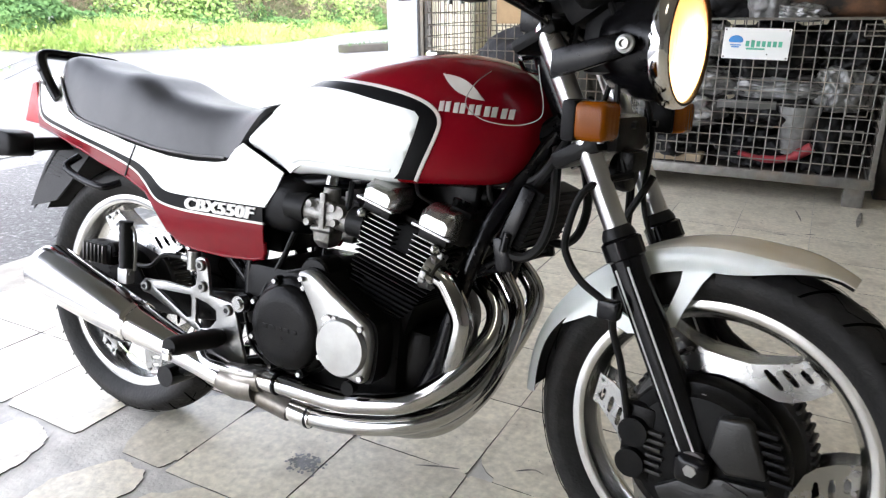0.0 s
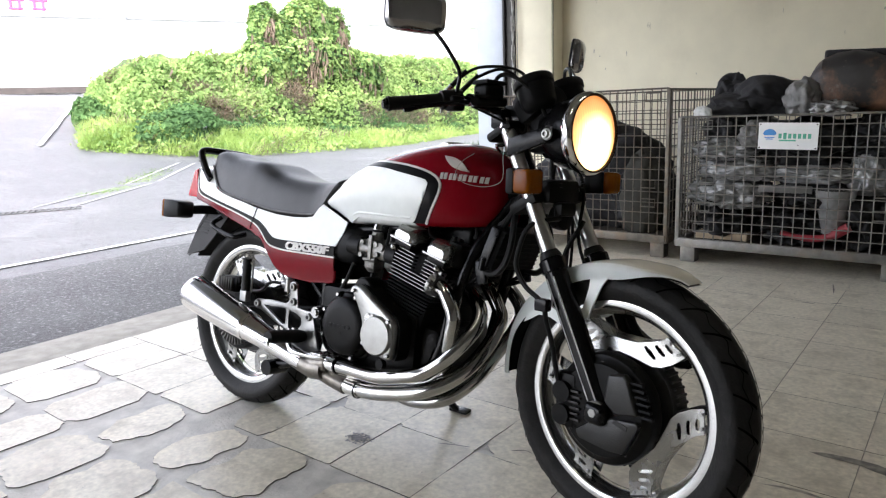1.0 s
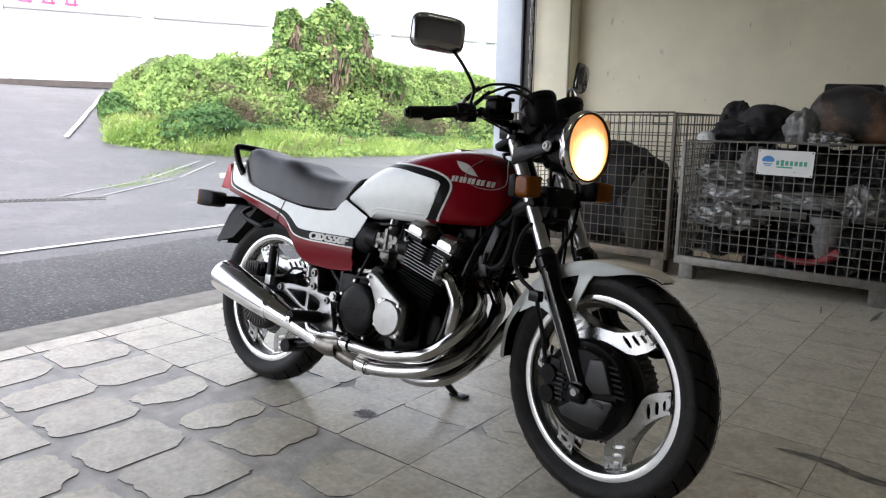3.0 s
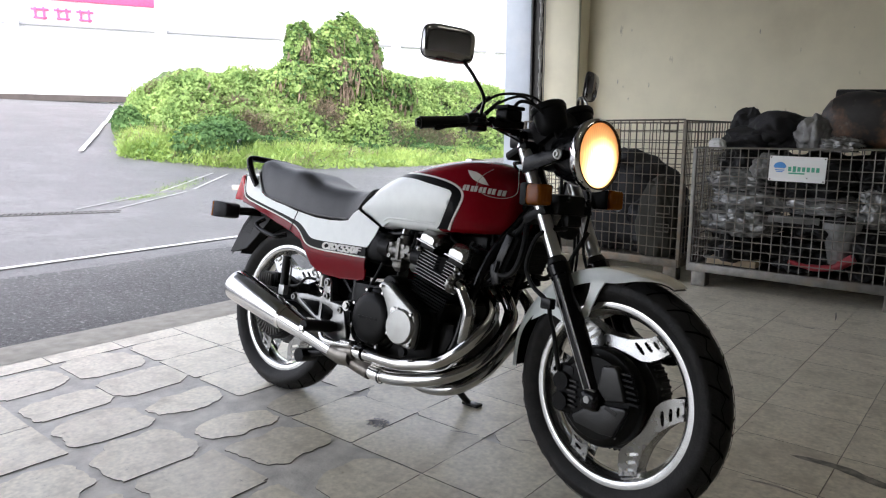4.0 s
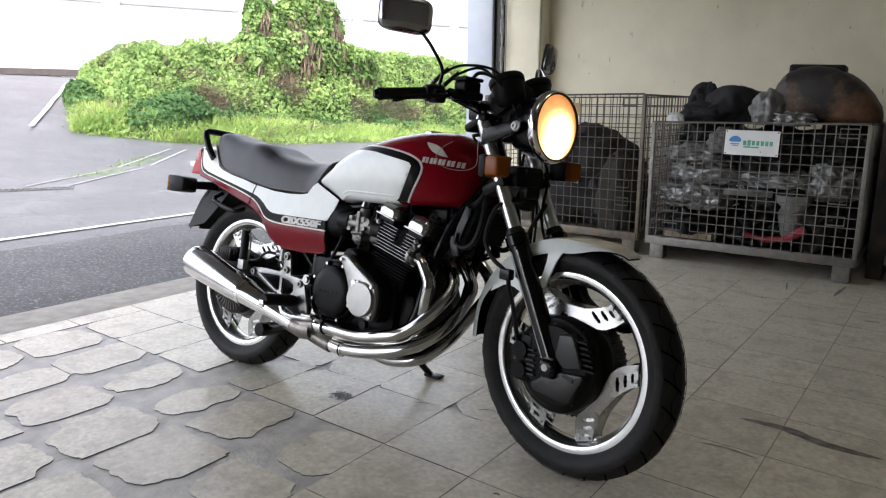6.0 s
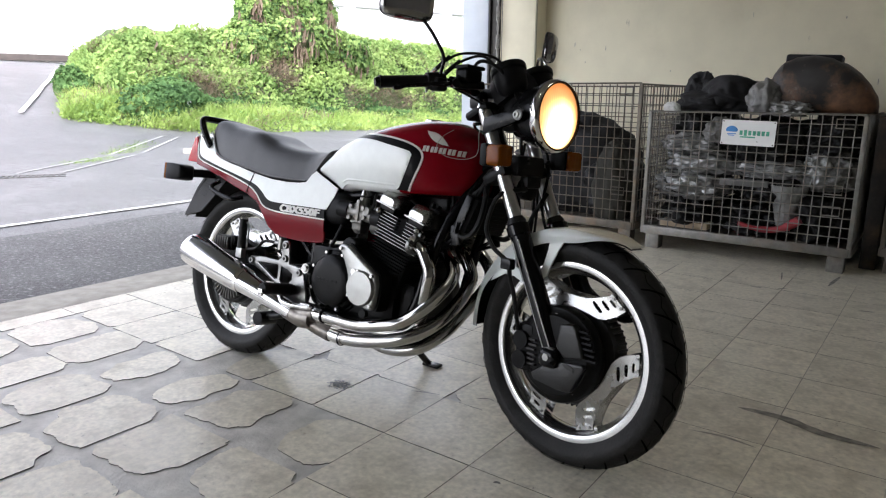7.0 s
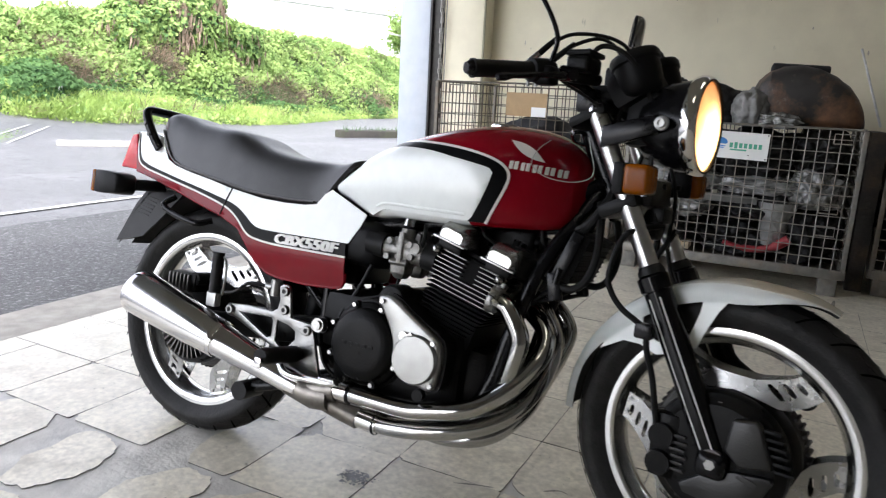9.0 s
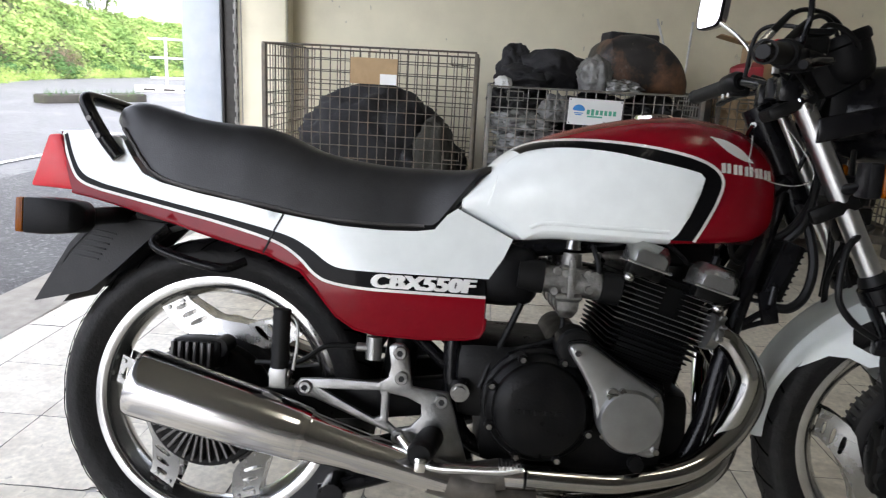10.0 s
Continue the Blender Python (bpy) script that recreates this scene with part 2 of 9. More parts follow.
def resample(pts, n):
    pts = [Vector(p) for p in pts]
    ls = [0]
    for a, b in zip(pts, pts[1:]):
        ls.append(ls[-1] + (b - a).length)
    out = []
    j = 0
    for i in range(n):
        s = ls[-1] * i / (n - 1)
        while j < len(ls) - 2 and ls[j + 1] < s:
            j += 1
        f = (s - ls[j]) / max(1e-9, ls[j + 1] - ls[j])
        out.append(pts[j].lerp(pts[j + 1], f))
    return out


def lathe(bm, profile, centre=(0, 0, 0), axis="Y", seg=48, closed=False, caps=True):
    """Turns (radius, along) points round an axis."""
    c = Vector(centre)
    rings = []
    for r, h in profile:
        ring = []
        for k in range(seg):
            a = k * math.tau / seg
            if axis == "Y":
                v = Vector((r * math.cos(a), h, r * math.sin(a)))
            elif axis == "X":
                v = Vector((h, r * math.cos(a), r * math.sin(a)))
            else:
                v = Vector((r * math.cos(a), r * math.sin(a), h))
            ring.append(bm.verts.new(c + v))
        rings.append(ring)
    pairs = list(zip(rings, rings[1:])) + ([(rings[-1], rings[0])] if closed else [])
    for u, v in pairs:
        for k in range(seg):
            bm.faces.new((u[k], u[(k + 1) % seg], v[(k + 1) % seg], v[k]))
    if caps and not closed:
        for ring in (rings[0], rings[-1]):
            if (ring[0].co - ring[seg // 2].co).length > 1e-4:
                bm.faces.new(ring)
    return bm


def cyl(bm, a, b, r, r2=None, seg=20):
    return tube(bm, [a, b], [r, r if r2 is None else r2], seg)


def plate(bm, outer, holes=(), y0=0.0, y1=0.01, surf=None):
    """A sheet in the x-z plane between y0 and y1, with holes through it. surf moves its points."""
    edges = []
    for loop in (outer, *holes):
        vs = [bm.verts.new((p[0], y0, p[1])) for p in loop]
        edges += [bm.edges.new((vs[i - 1], vs[i])) for i in range(len(vs))]
    g = bmesh.ops.triangle_fill(bm, use_beauty=True, use_dissolve=False, edges=edges)
    faces = [f for f in g["geom"] if isinstance(f, bmesh.types.BMFace)]
    ext = bmesh.ops.extrude_face_region(bm, geom=faces)
    vs = [v for v in ext["geom"] if isinstance(v, bmesh.types.BMVert)]
    bmesh.ops.translate(bm, vec=(0, y1 - y0, 0), verts=vs)
    if surf:
        for v in bm.verts:
            surf(v)
    return bm


def skin(outer, f, thick=0.003, step=0.03, side=-1):
    """A sheet laid on the surface y = side * f(x, z), outlined in the x-z plane."""
    bm = bmesh.new()
    outer = [p for i, p in enumerate(outer) if math.dist(p, outer[i - 1]) > 4e-4]
    vs = [bm.verts.new((p[0], 0, p[1])) for p in outer]
    edges = [bm.edges.new((vs[i - 1], vs[i])) for i in range(len(vs))]
    bmesh.ops.triangle_fill(bm, use_beauty=True, edges=edges)
    for _ in range(7):
        long = [e for e in bm.edges if e.calc_length() > step and not e.is_boundary]
        if not long:
            break
        bmesh.ops.subdivide_edges(bm, edges=long, cuts=1)
        bmesh.ops.triangulate(bm, faces=bm.faces)
    for v in bm.verts:
        v.co.y = side * (f(v.co.x, v.co.z) + thick)
    ext = bmesh.ops.extrude_face_region(bm, geom=list(bm.faces))
    for v in ext["geom"]:
        if isinstance(v, bmesh.types.BMVert):
            v.co.y -= side * (thick + 0.002)
    return bm


def loft(bm, rings, closed=True, caps=True):
    rows = [[bm.verts.new(p) for p in ring] for ring in rings]
    n = len(rows[0])
    for u, v in zip(rows, rows[1:]):
        for k in range(n if closed else n - 1):
            bm.faces.new((u[k], u[(k + 1) % n], v[(k + 1) % n], v[k]))
    if caps:
        bm.faces.new(rows[0][::-1])
        bm.faces.new(rows[-1])
    return bm


def disc(c, r, n=24):
    return [(c[0] + r * math.cos(i * math.tau / n), c[1] + r * math.sin(i * math.tau / n)) for i in range(n)]


def turned(bm, m):
    bmesh.ops.transform(bm, matrix=m, verts=bm.verts)
    return bm

# ---- garage and street ----
CONCRETE = material("bare_screed", (0.51, 0.49, 0.445), 0.5, 0, 0.25, 14, 0.3, 90, dirt=(0.24, 0.23, 0.205), dirt_amount=0.6, dirt_scale=2.2)
APRON = material("concrete_apron", (0.36, 0.34, 0.30), 0.85, 0, 0.2, 14, 0.35, 120, dirt=(0.24, 0.225, 0.19), dirt_amount=0.6, dirt_scale=2.0)
TILE_EDGE = material("dark_tile_edge", (0.05, 0.046, 0.042), 0.8)
TILE = material("worn_vinyl_tile", (0.665, 0.618, 0.505), 0.34, 0, 0.18, 60, 0.16, 45, dirt=(0.34, 0.30, 0.225), dirt_amount=0.65, dirt_scale=9, random_tint=0.06, rough_vary=0.45,
                specks=(0.10, 0.09, 0.075), speck_scale=38, speck_cut=0.655, speck_stretch=(1, 0.75, 1), pieces=True)
ASPHALT = material("wet_worn_asphalt", (0.098, 0.098, 0.102), 0.5, 0, 0.5, 18, 0.8, 160, dirt=(0.17, 0.17, 0.173), dirt_amount=0.8, dirt_scale=0.7, rough_vary=0.6,
                   specks=(0.055, 0.055, 0.058), speck_scale=13, speck_cut=0.55, speck_stretch=(0.5, 1, 1))
ROADPAINT = material("worn_road_paint", (0.72, 0.72, 0.70), 0.7, 0, 0.15, 20, 0.3, 150, dirt=(0.2, 0.2, 0.2), dirt_amount=0.75, dirt_scale=7)
PLASTER = material("cream_plaster", (0.76, 0.71, 0.545), 0.8, 0, 0.05, 4, 0.06, 60, dirt=(0.54, 0.49, 0.36), dirt_amount=0.4, dirt_scale=1.6,
                   specks=(0.30, 0.28, 0.22), speck_scale=9, speck_cut=0.675, speck_stretch=(1, 1, 0.45))
UNSEEN_WALL = material("unseen_wall_grey", (0.30, 0.29, 0.27), 0.85, 0, 0.15, 6, 0.2, 40)
SMUDGE = material("wall_scuff", (0.40, 0.38, 0.32), 0.8, 0, 0.2, 50)
CEILING = material("ceiling_board", (0.27, 0.26, 0.225), 0.85, 0, 0.06, 5)
JAMB = material("pale_blue_steel", (0.365, 0.405, 0.45), 0.45, 0, 0.05, 9, dirt=(0.5, 0.5, 0.48), dirt_amount=0.3, dirt_scale=4)
TRACK = material("dark_shutter_track", (0.035, 0.033, 0.03), 0.55, 0.3, 0.25, 30)
CHAINMAT = material("galvanised_chain", (0.33, 0.32, 0.30), 0.5, 0.8, 0.25, 60)
CAGE = material("galvanised_wire", (0.20, 0.195, 0.18), 0.5, 0.6, 0.2, 30, dirt=(0.25, 0.18, 0.11), dirt_amount=0.5, dirt_scale=9)
CAGE_OLD = material("rusty_wire", (0.125, 0.113, 0.095), 0.55, 0.65, 0.25, 30, dirt=(0.2, 0.13, 0.08), dirt_amount=0.7, dirt_scale=9)
FACADE = material("white_facade_panel", (0.88, 0.88, 0.88), 0.6, 0, 0.03, 1.5)
PLINTH = material("dark_plinth", (0.085, 0.07, 0.062), 0.8, 0, 0.2, 3)
PINK = material("pink_sign_enamel", (0.80, 0.10, 0.24), 0.4)
STEELROD = material("pale_steel_rail", (0.6, 0.6, 0.6), 0.5, 0.5)

GX, GY, TS = 0.112, 0.126, 0.3045      # tile grid: one joint crossing, and the pitch
EDGE_X = -1.84                         # where the tiles end
KERB_X = -2.14                         # where the apron meets the road
BACK_Y = 4.10

# the floor slab, one thick piece with the apron strip beyond the tiles
bm = bmesh.new()
box(bm, ((KERB_X + 5.2) / 2 + 0.15, -2.6, -0.154), (5.2 - KERB_X - 0.3, 14.0, 0.30))
floor = tagged(part("floor", bm, CONCRETE, smooth=False), "worn garage floor with broken one-foot vinyl tiles over screed", "floor", kind="structure")
bm = bmesh.new()
box(bm, ((KERB_X + EDGE_X) / 2 - 0.0, -2.6, -0.151), (EDGE_X - KERB_X, 14.0, 0.30), 0.006)
bmesh.ops.subdivide_edges(bm, edges=bm.edges[:], cuts=3)
for v in bm.verts:
    v.co.x += 0.006 * noise.noise(v.co * 2.2)
tagged(part("apron", bm, APRON, smooth=False), "weathered concrete apron strip along the garage opening", "apron", kind="structure")


def ground_z(x, y):
    """Level by the garage, climbing to the far left past the car park."""
    rise = max(0.0, -x - 9.5)
    fade = min(1.0, max(0.0, 1.0 - (y - 7.5 - 0.9 * max(0.0, -x - 18.0)) / 7.0))
    far = min(1.0, max(0.0, (-x - 23.0) / 7.0))
    fade = max(fade, far * far * (3 - 2 * far) * min(1.0, max(0.0, 1.0 - (y - 28.0) / 20.0)))
    h = 0.105 * rise if rise < 15 else 1.575 + 0.07 * (rise - 15)
    return -0.035 + min(h, 2.9) * fade


# the road and car park: one sheet that reaches the horizon
bm = bmesh.new()
xs = [KERB_X + 0.02 - d for d in (0, 0.6, 1.5, 3, 5, 6.5)] + [-9 - 0.75 * k for k in range(36)] + [-37, -41, -47, -60, -100, -250, -900]
ys = [-900, -200, -60, -30, -15, -8, -4, -1] + [0.75 * k for k in range(21)] + [17, 20, 25, 32, 45, 70, 120, 300, 900]
grid = [[bm.verts.new((x, y, ground_z(x, y))) for y in ys] for x in xs]
for a, b in zip(grid, grid[1:]):
    for k in range(len(ys) - 1):
        bm.faces.new((a[k], a[k + 1], b[k + 1], b[k]))
for sx, ex in ((KERB_X + 0.02, 900),):
    for y0, y1 in ((-900, -9.65), (4.35, 900)):
        q = [bm.verts.new(p) for p in ((sx, y0, -0.035), (ex, y0, -0.035), (ex, y1, -0.035), (sx, y1, -0.035))]
        bm.faces.new(q)
    q = [bm.verts.new(p) for p in ((5.3, -9.65, -0.035), (ex, -9.65, -0.035), (ex, 4.35, -0.035), (5.3, 4.35, -0.035))]
    bm.faces.new(q)
tagged(part("road", bm, ASPHALT), "damp grey asphalt car park and road climbing past a bank", "road", kind="structure")


# the lane along the garage: coarser, darker asphalt with an uneven seam
LANE = material("coarse_dark_asphalt", (0.042, 0.042, 0.044), 0.6, 0, 0.7, 55, 1.0, 140, dirt=(0.10, 0.10, 0.10), dirt_amount=0.6, dirt_scale=0.9,
                specks=(0.26, 0.26, 0.26), speck_scale=42, speck_cut=0.56)
bm = bmesh.new()
rows = []
for k in range(121):
    y = -14 + k * 0.25
    wob = 0.10 * noise.noise((0.0, y * 0.7, 3)) + 0.03 * noise.noise((0.0, y * 3, 5))
    rows.append([bm.verts.new((x, y, z)) for x, z in ((KERB_X - 0.003, -0.029), (-3.1, -0.028), (-3.95 + wob, -0.029), (-3.97 + wob, -0.036))])
for u, v in zip(rows, rows[1:]):
    for k in range(3):
        bm.faces.new((u[k], u[k + 1], v[k + 1], v[k]))
tagged(part("road_lane", bm, LANE), "coarse dark asphalt lane beside the garage apron", "road", kind="structure")


FAINTPAINT = material("faded_road_paint", (0.34, 0.34, 0.33), 0.6, 0, 0.3, 20, 0.3, 150, dirt=(0.16, 0.16, 0.16), dirt_amount=0.8, dirt_scale=9)


def road_mark(pts, w, name="road_marking", label="worn white painted line on the asphalt", mat=ROADPAINT, lift=0.012):
    bm = bmesh.new()
    p = resample(pts, max(2, int(sum((Vector(b) - Vector(a)).length for a, b in zip(pts, pts[1:])) / 0.16)))
    rows = []
    for i, q in enumerate(p):
        d = (p[min(i + 1, len(p) - 1)] - p[max(0, i - 1)]).normalized()
        s = Vector((-d.y, d.x)) * w / 2
        j = 1 + 0.40 * noise.noise((q.x * 3, q.y * 3, 0))
        rows.append([bm.verts.new((c.x, c.y, ground_z(c.x, c.y) + lift)) for c in (q + s * j, q - s * j)])
    for a, b in zip(rows, rows[1:]):
        bm.faces.new((a[0], a[1], b[1], b[0]))
    ext = bmesh.ops.extrude_face_region(bm, geom=bm.faces[:])
    bmesh.ops.translate(bm, vec=(0, 0, -0.004), verts=[v for v in ext["geom"] if isinstance(v, bmesh.types.BMVert)])
    return tagged(part(name, bm, mat, smooth=False), label, "road marking", kind="structure")


road_mark([(-4.30, -6.0), (-4.33, 0.2), (-4.40, 2.4), (-4.46, 14.0)], 0.062)
road_mark([(-7.95, 2.15), (-11.1, 6.1)], 0.04, label="faded pale painted line on the asphalt", mat=FAINTPAINT)
road_mark([(-7.66, 2.55), (-10.9, 6.3)], 0.04, label="faded pale painted line on the asphalt", mat=FAINTPAINT)
road_mark([(-14.5, 5.0), (-16.2, 5.92), (-18.1, 6.95), (-20.0, 7.95), (-22.0, 9.05), (-25.2, 10.7), (-27.8, 12.0)], 0.10, lift=0.05)
road_mark([(-13.0, 1.0), (-16.5, 2.2), (-24.0, 4.0)], 0.13)

# storm drain grating in the road
drain = thing("drain_grating", "rusty steel drain grating let into the asphalt", "drain", pose(-8.05, 1.13, -0.03, 0, 0, -27))
bm = bmesh.new()
for sx in (-1, 1):
    box(bm, (sx * 0.112, 0, -0.003), (0.014, 3.0, 0.014))
GRATE = material("weathered_grate", (0.10, 0.097, 0.092), 0.7, 0.2, 0.3, 12)
part("frame", bm, GRATE, drain)
for i in range(48):
    bm = bmesh.new()
    box(bm, (0, -1.46 + i * 0.0615, 0.0), (0.21, 0.022, 0.016))
    part("bar", bm, GRATE, drain, smooth=False)

# flat traffic island kerb beyond the door post
kerb = thing("kerb_island", "low mossy concrete kerb on the car park", "kerb", pose(-8.02, 12.47, -0.035, 0, 0, 65))
bm = bmesh.new()
box(bm, (0, 0, 0.06), (2.3, 0.30, 0.20), 0.04)
bmesh.ops.subdivide_edges(bm, edges=bm.edges[:], cuts=4)
for v in bm.verts:
    v.co += Vector((0, 0.02, 0.02)) * noise.noise(v.co * 3)
part("kerbstone", bm, material("mossy_kerb", (0.032, 0.029, 0.024), 0.9, 0, 0.3, 6, 0.4, 50, dirt=(0.05, 0.06, 0.025), dirt_amount=0.6, dirt_scale=2), kerb)

verts, faces = [], []
rk = random.Random(9)
for k in range(120):
    x, y = rk.uniform(-1.1, 1.1), rk.gauss(0, 0.09)
    a, h = rk.uniform(0, math.tau), rk.uniform(0.05, 0.16)
    b0 = len(verts)
    w = 0.010
    verts += [(x - w, y, 0.13), (x + w, y, 0.13), (x + 0.05 * math.cos(a), y + 0.05 * math.sin(a), 0.13 + h)]
    faces.append((b0, b0 + 1, b0 + 2))
KERB_WEEDS = (verts, faces)

# ---- walls ----
def wall(name, c, s, label, mat=PLASTER):
    bm = bmesh.new()
    box(bm, c, s)
    return tagged(part(name, bm, mat, smooth=False), label, "wall", kind="structure")


wall("wall_back", ((5.2 - 2.2) / 2, BACK_Y + 0.1, 1.9), (7.4, 0.2, 3.92), "dirty cream plastered garage wall with scuffs")
# right and front walls are never in view; their grey limits bounced light
wall("wall_right", (5.1, -2.75, 1.9), (0.2, 13.5, 3.92), "unseen side wall, plain grey to cut the fill light", UNSEEN_WALL)
wall("wall_front", ((5.2 - 2.2) / 2, -9.5, 1.9), (7.4, 0.2, 3.92), "unseen front wall, plain grey to cut the fill light", UNSEEN_WALL)
bm = bmesh.new()
box(bm, (-1.895, BACK_Y - 0.098, 1.9), (0.35, 0.2, 3.92), 0.008)
tagged(part("pillar", bm, PLASTER), "cream plastered pilaster beside the shutter track", "pillar", kind="structure")
bm = bmesh.new()
box(bm, (-1.712, BACK_Y - 0.19, 1.9), (0.012, 0.016, 3.9), 0.003)
tagged(part("corner_trim", bm, material("dark_corner_bead", (0.26, 0.25, 0.17), 0.6), smooth=False), "thin drab corner bead of the pilaster", "trim", kind="structure")
bm = bmesh.new()
box(bm, (1.5, -2.75, 3.93), (7.4, 13.5, 0.14))
tagged(part("ceiling", bm, CEILING, smooth=False), "dusky ceiling boards of the garage", "ceiling", kind="structure")
# added out of view; its height sets how deep sky light reaches
wall("lintel", (-2.2, -2.75, 3.165), (0.22, 13.3, 1.39), "unseen steel box over the garage opening, set low to hold back sky light", JAMB)
# shutter jamb: pale post, dark track and its chain
bm = bmesh.new()
box(bm, (-2.335, 3.97, 1.69), (0.28, 0.16, 3.44), 0.012)
tagged(part("door_post", bm, JAMB), "pale blue painted steel post of the shutter", "door frame", kind="structure")
bm = bmesh.new()
box(bm, (-2.135, 3.985, 1.69), (0.116, 0.13, 3.44), 0.006)
box(bm, (-2.185, 3.91, 1.69), (0.016, 0.04, 3.44), 0.003)
box(bm, (-2.085, 3.91, 1.69), (0.016, 0.04, 3.44), 0.003)
tagged(part("shutter_track", bm, TRACK), "dark greasy shutter guide rail", "track", kind="structure")
chain = thing("hanging_chain", "thin galvanised hoist chain hanging beside the shutter track", "chain", pose(-2.06, 3.865, 0))
bm = bmesh.new()
tube(bm, [(-0.012, 0, 0.35), (-0.012, 0, 3.0)], 0.005, 6)
tube(bm, [(0.030, 0.0, 0.5), (0.026, 0, 3.0)], 0.004, 6)
part("cord", bm, CHAINMAT, chain)
for i in range(64):
    bm = bmesh.new()
    z = 0.40 + i * 0.040
    a = 0.5 * math.sin(i * 2.1) + (0 if i % 2 else math.pi / 2)
    dx, dy = 0.014 * math.cos(a), 0.014 * math.sin(a)
    tube(bm, [(-dx - 0.012, -dy, z - 0.019), (-dx - 0.012, -dy, z + 0.019), (dx - 0.012, dy, z + 0.019), (dx - 0.012, dy, z - 0.019), (-dx - 0.012, -dy, z - 0.019)], 0.0050, 5)
    part("link", bm, CHAINMAT, chain)

# dark scuffs and a lengthwise stain on the back wall
rng = random.Random(4)
for i in range(30):
    x, z = rng.uniform(-1.5, 2.4), rng.uniform(1.05, 2.3)
    w, h = rng.uniform(0.002, 0.006), rng.uniform(0.005, 0.022)
    pts = closed_spline([(w * math.cos(a) * rng.uniform(.5, 1.2), h * math.sin(a) * rng.uniform(.5, 1.2), 0) for a in (0, 1.2, 2.3, 3.5, 4.6, 5.5)], 3)
    bm = bmesh.new()
    plate(bm, [(x + p.x, z + p.y) for p in pts], (), BACK_Y - 0.003, BACK_Y + 0.004)
    tagged(part("wall_scuff", bm, SMUDGE, smooth=False), "dark scuff mark on the cream wall", "stain", kind="structure")


# ---- distant shop building ----
def shop_building():
    o = thing("shop_building", "long white shop facade with a pink sign band and dark plinth", "building", pose(-38.2, 12.2, 0, 0, 0, 66.5))
    bm = bmesh.new()
    box(bm, (8, 8, 7.0), (90, 16, 14))
    part("wall", bm, FACADE, o)
    for i in range(-6, 10):
        bm = bmesh.new()
        box(bm, (i * 6.9 + 6.75, -0.12, 4.7), (0.55, 0.26, 3.9), 0.03)
        part("pilaster", bm, FACADE, o)
    bm = bmesh.new()
    box(bm, (8, -0.1, 2.62), (90, 0.3, 0.32))
    part("plinth", bm, PLINTH, o)
    bm = bmesh.new()
    box(bm, (8, -0.06, 6.28), (90, 0.16, 0.14), 0.02)
    part("ledge", bm, material("grey_ledge", (0.33, 0.33, 0.33), 0.6), o)
    sign = hub("sign_band", o, "white fascia with pink sign lettering reduced to bars")
    bm = bmesh.new()
    box(bm, (-6, -0.05, 7.95), (25.0, 0.12, 0.9), 0.02)
    part("band", bm, PINK, sign)
    for k in range(3):
        x = 1.1 + k * 1.02
        for bx, bz, w, h in ((0, 0.16, 0.82, 0.12), (-0.2, 0.0, 0.12, 0.55), (0.18, -0.02, 0.12, 0.62), (0, -0.25, 0.62, 0.1)):
            bm = bmesh.new()
            box(bm, (x + bx, -0.05, 6.85 + bz), (w, 0.1, h), 0.02)
            part("bar", bm, PINK, sign)
    return o


shop_building()


# ---- overgrown bank ----
def leaf_material(name, a, b, rough=0.75):
    m = bpy.data.materials.new(name)
    m.use_nodes = True
    n, l = m.node_tree.nodes, m.node_tree.links
    bs = n["Principled BSDF"]
    geo = n.new("ShaderNodeNewGeometry")
    ramp = n.new("ShaderNodeValToRGB")
    ramp.color_ramp.elements[0].color = (*a, 1)
    ramp.color_ramp.elements[1].color = (*b, 1)
    spot = n.new("ShaderNodeTexNoise")
    spot.inputs["Scale"].default_value = 0.9
    spot.inputs["Detail"].default_value = 3
    tco = n.new("ShaderNodeTexCoord")
    l.new(tco.outputs["Object"], spot.inputs["Vector"])
    wide = n.new("ShaderNodeMapRange")
    wide.inputs["From Min"].default_value, wide.inputs["From Max"].default_value = 0.32, 0.68
    wide.inputs["To Min"].default_value, wide.inputs["To Max"].default_value = -0.10, 0.72
    l.new(spot.outputs["Fac"], wide.inputs["Value"])
    add = n.new("ShaderNodeMath")
    add.operation = "MULTIPLY_ADD"
    add.use_clamp = True
    add.inputs[1].default_value = 0.38
    l.new(geo.outputs["Random Per Island"], add.inputs[0])
    l.new(wide.outputs[0], add.inputs[2])
    l.new(add.outputs[0], ramp.inputs["Fac"])
    l.new(ramp.outputs[0], bs.inputs["Base Color"])
    bs.inputs["Roughness"].default_value = rough
    bs.inputs["Specular IOR Level"].default_value = 0.2
    bs.inputs["Transmission Weight"].default_value = 0.0
    bs.inputs["Subsurface Weight"].default_value = 0.0
    tr = n.new("ShaderNodeBsdfTranslucent")
    l.new(ramp.outputs[0], tr.inputs["Color"])
    mx = n.new("ShaderNodeMixShader")
    mx.inputs[0].default_value = 0.25
    l.new(bs.outputs[0], mx.inputs[1])
    l.new(tr.outputs[0], mx.inputs[2])
    l.new(mx.outputs[0], n["Material Output"].inputs["Surface"])
    return m


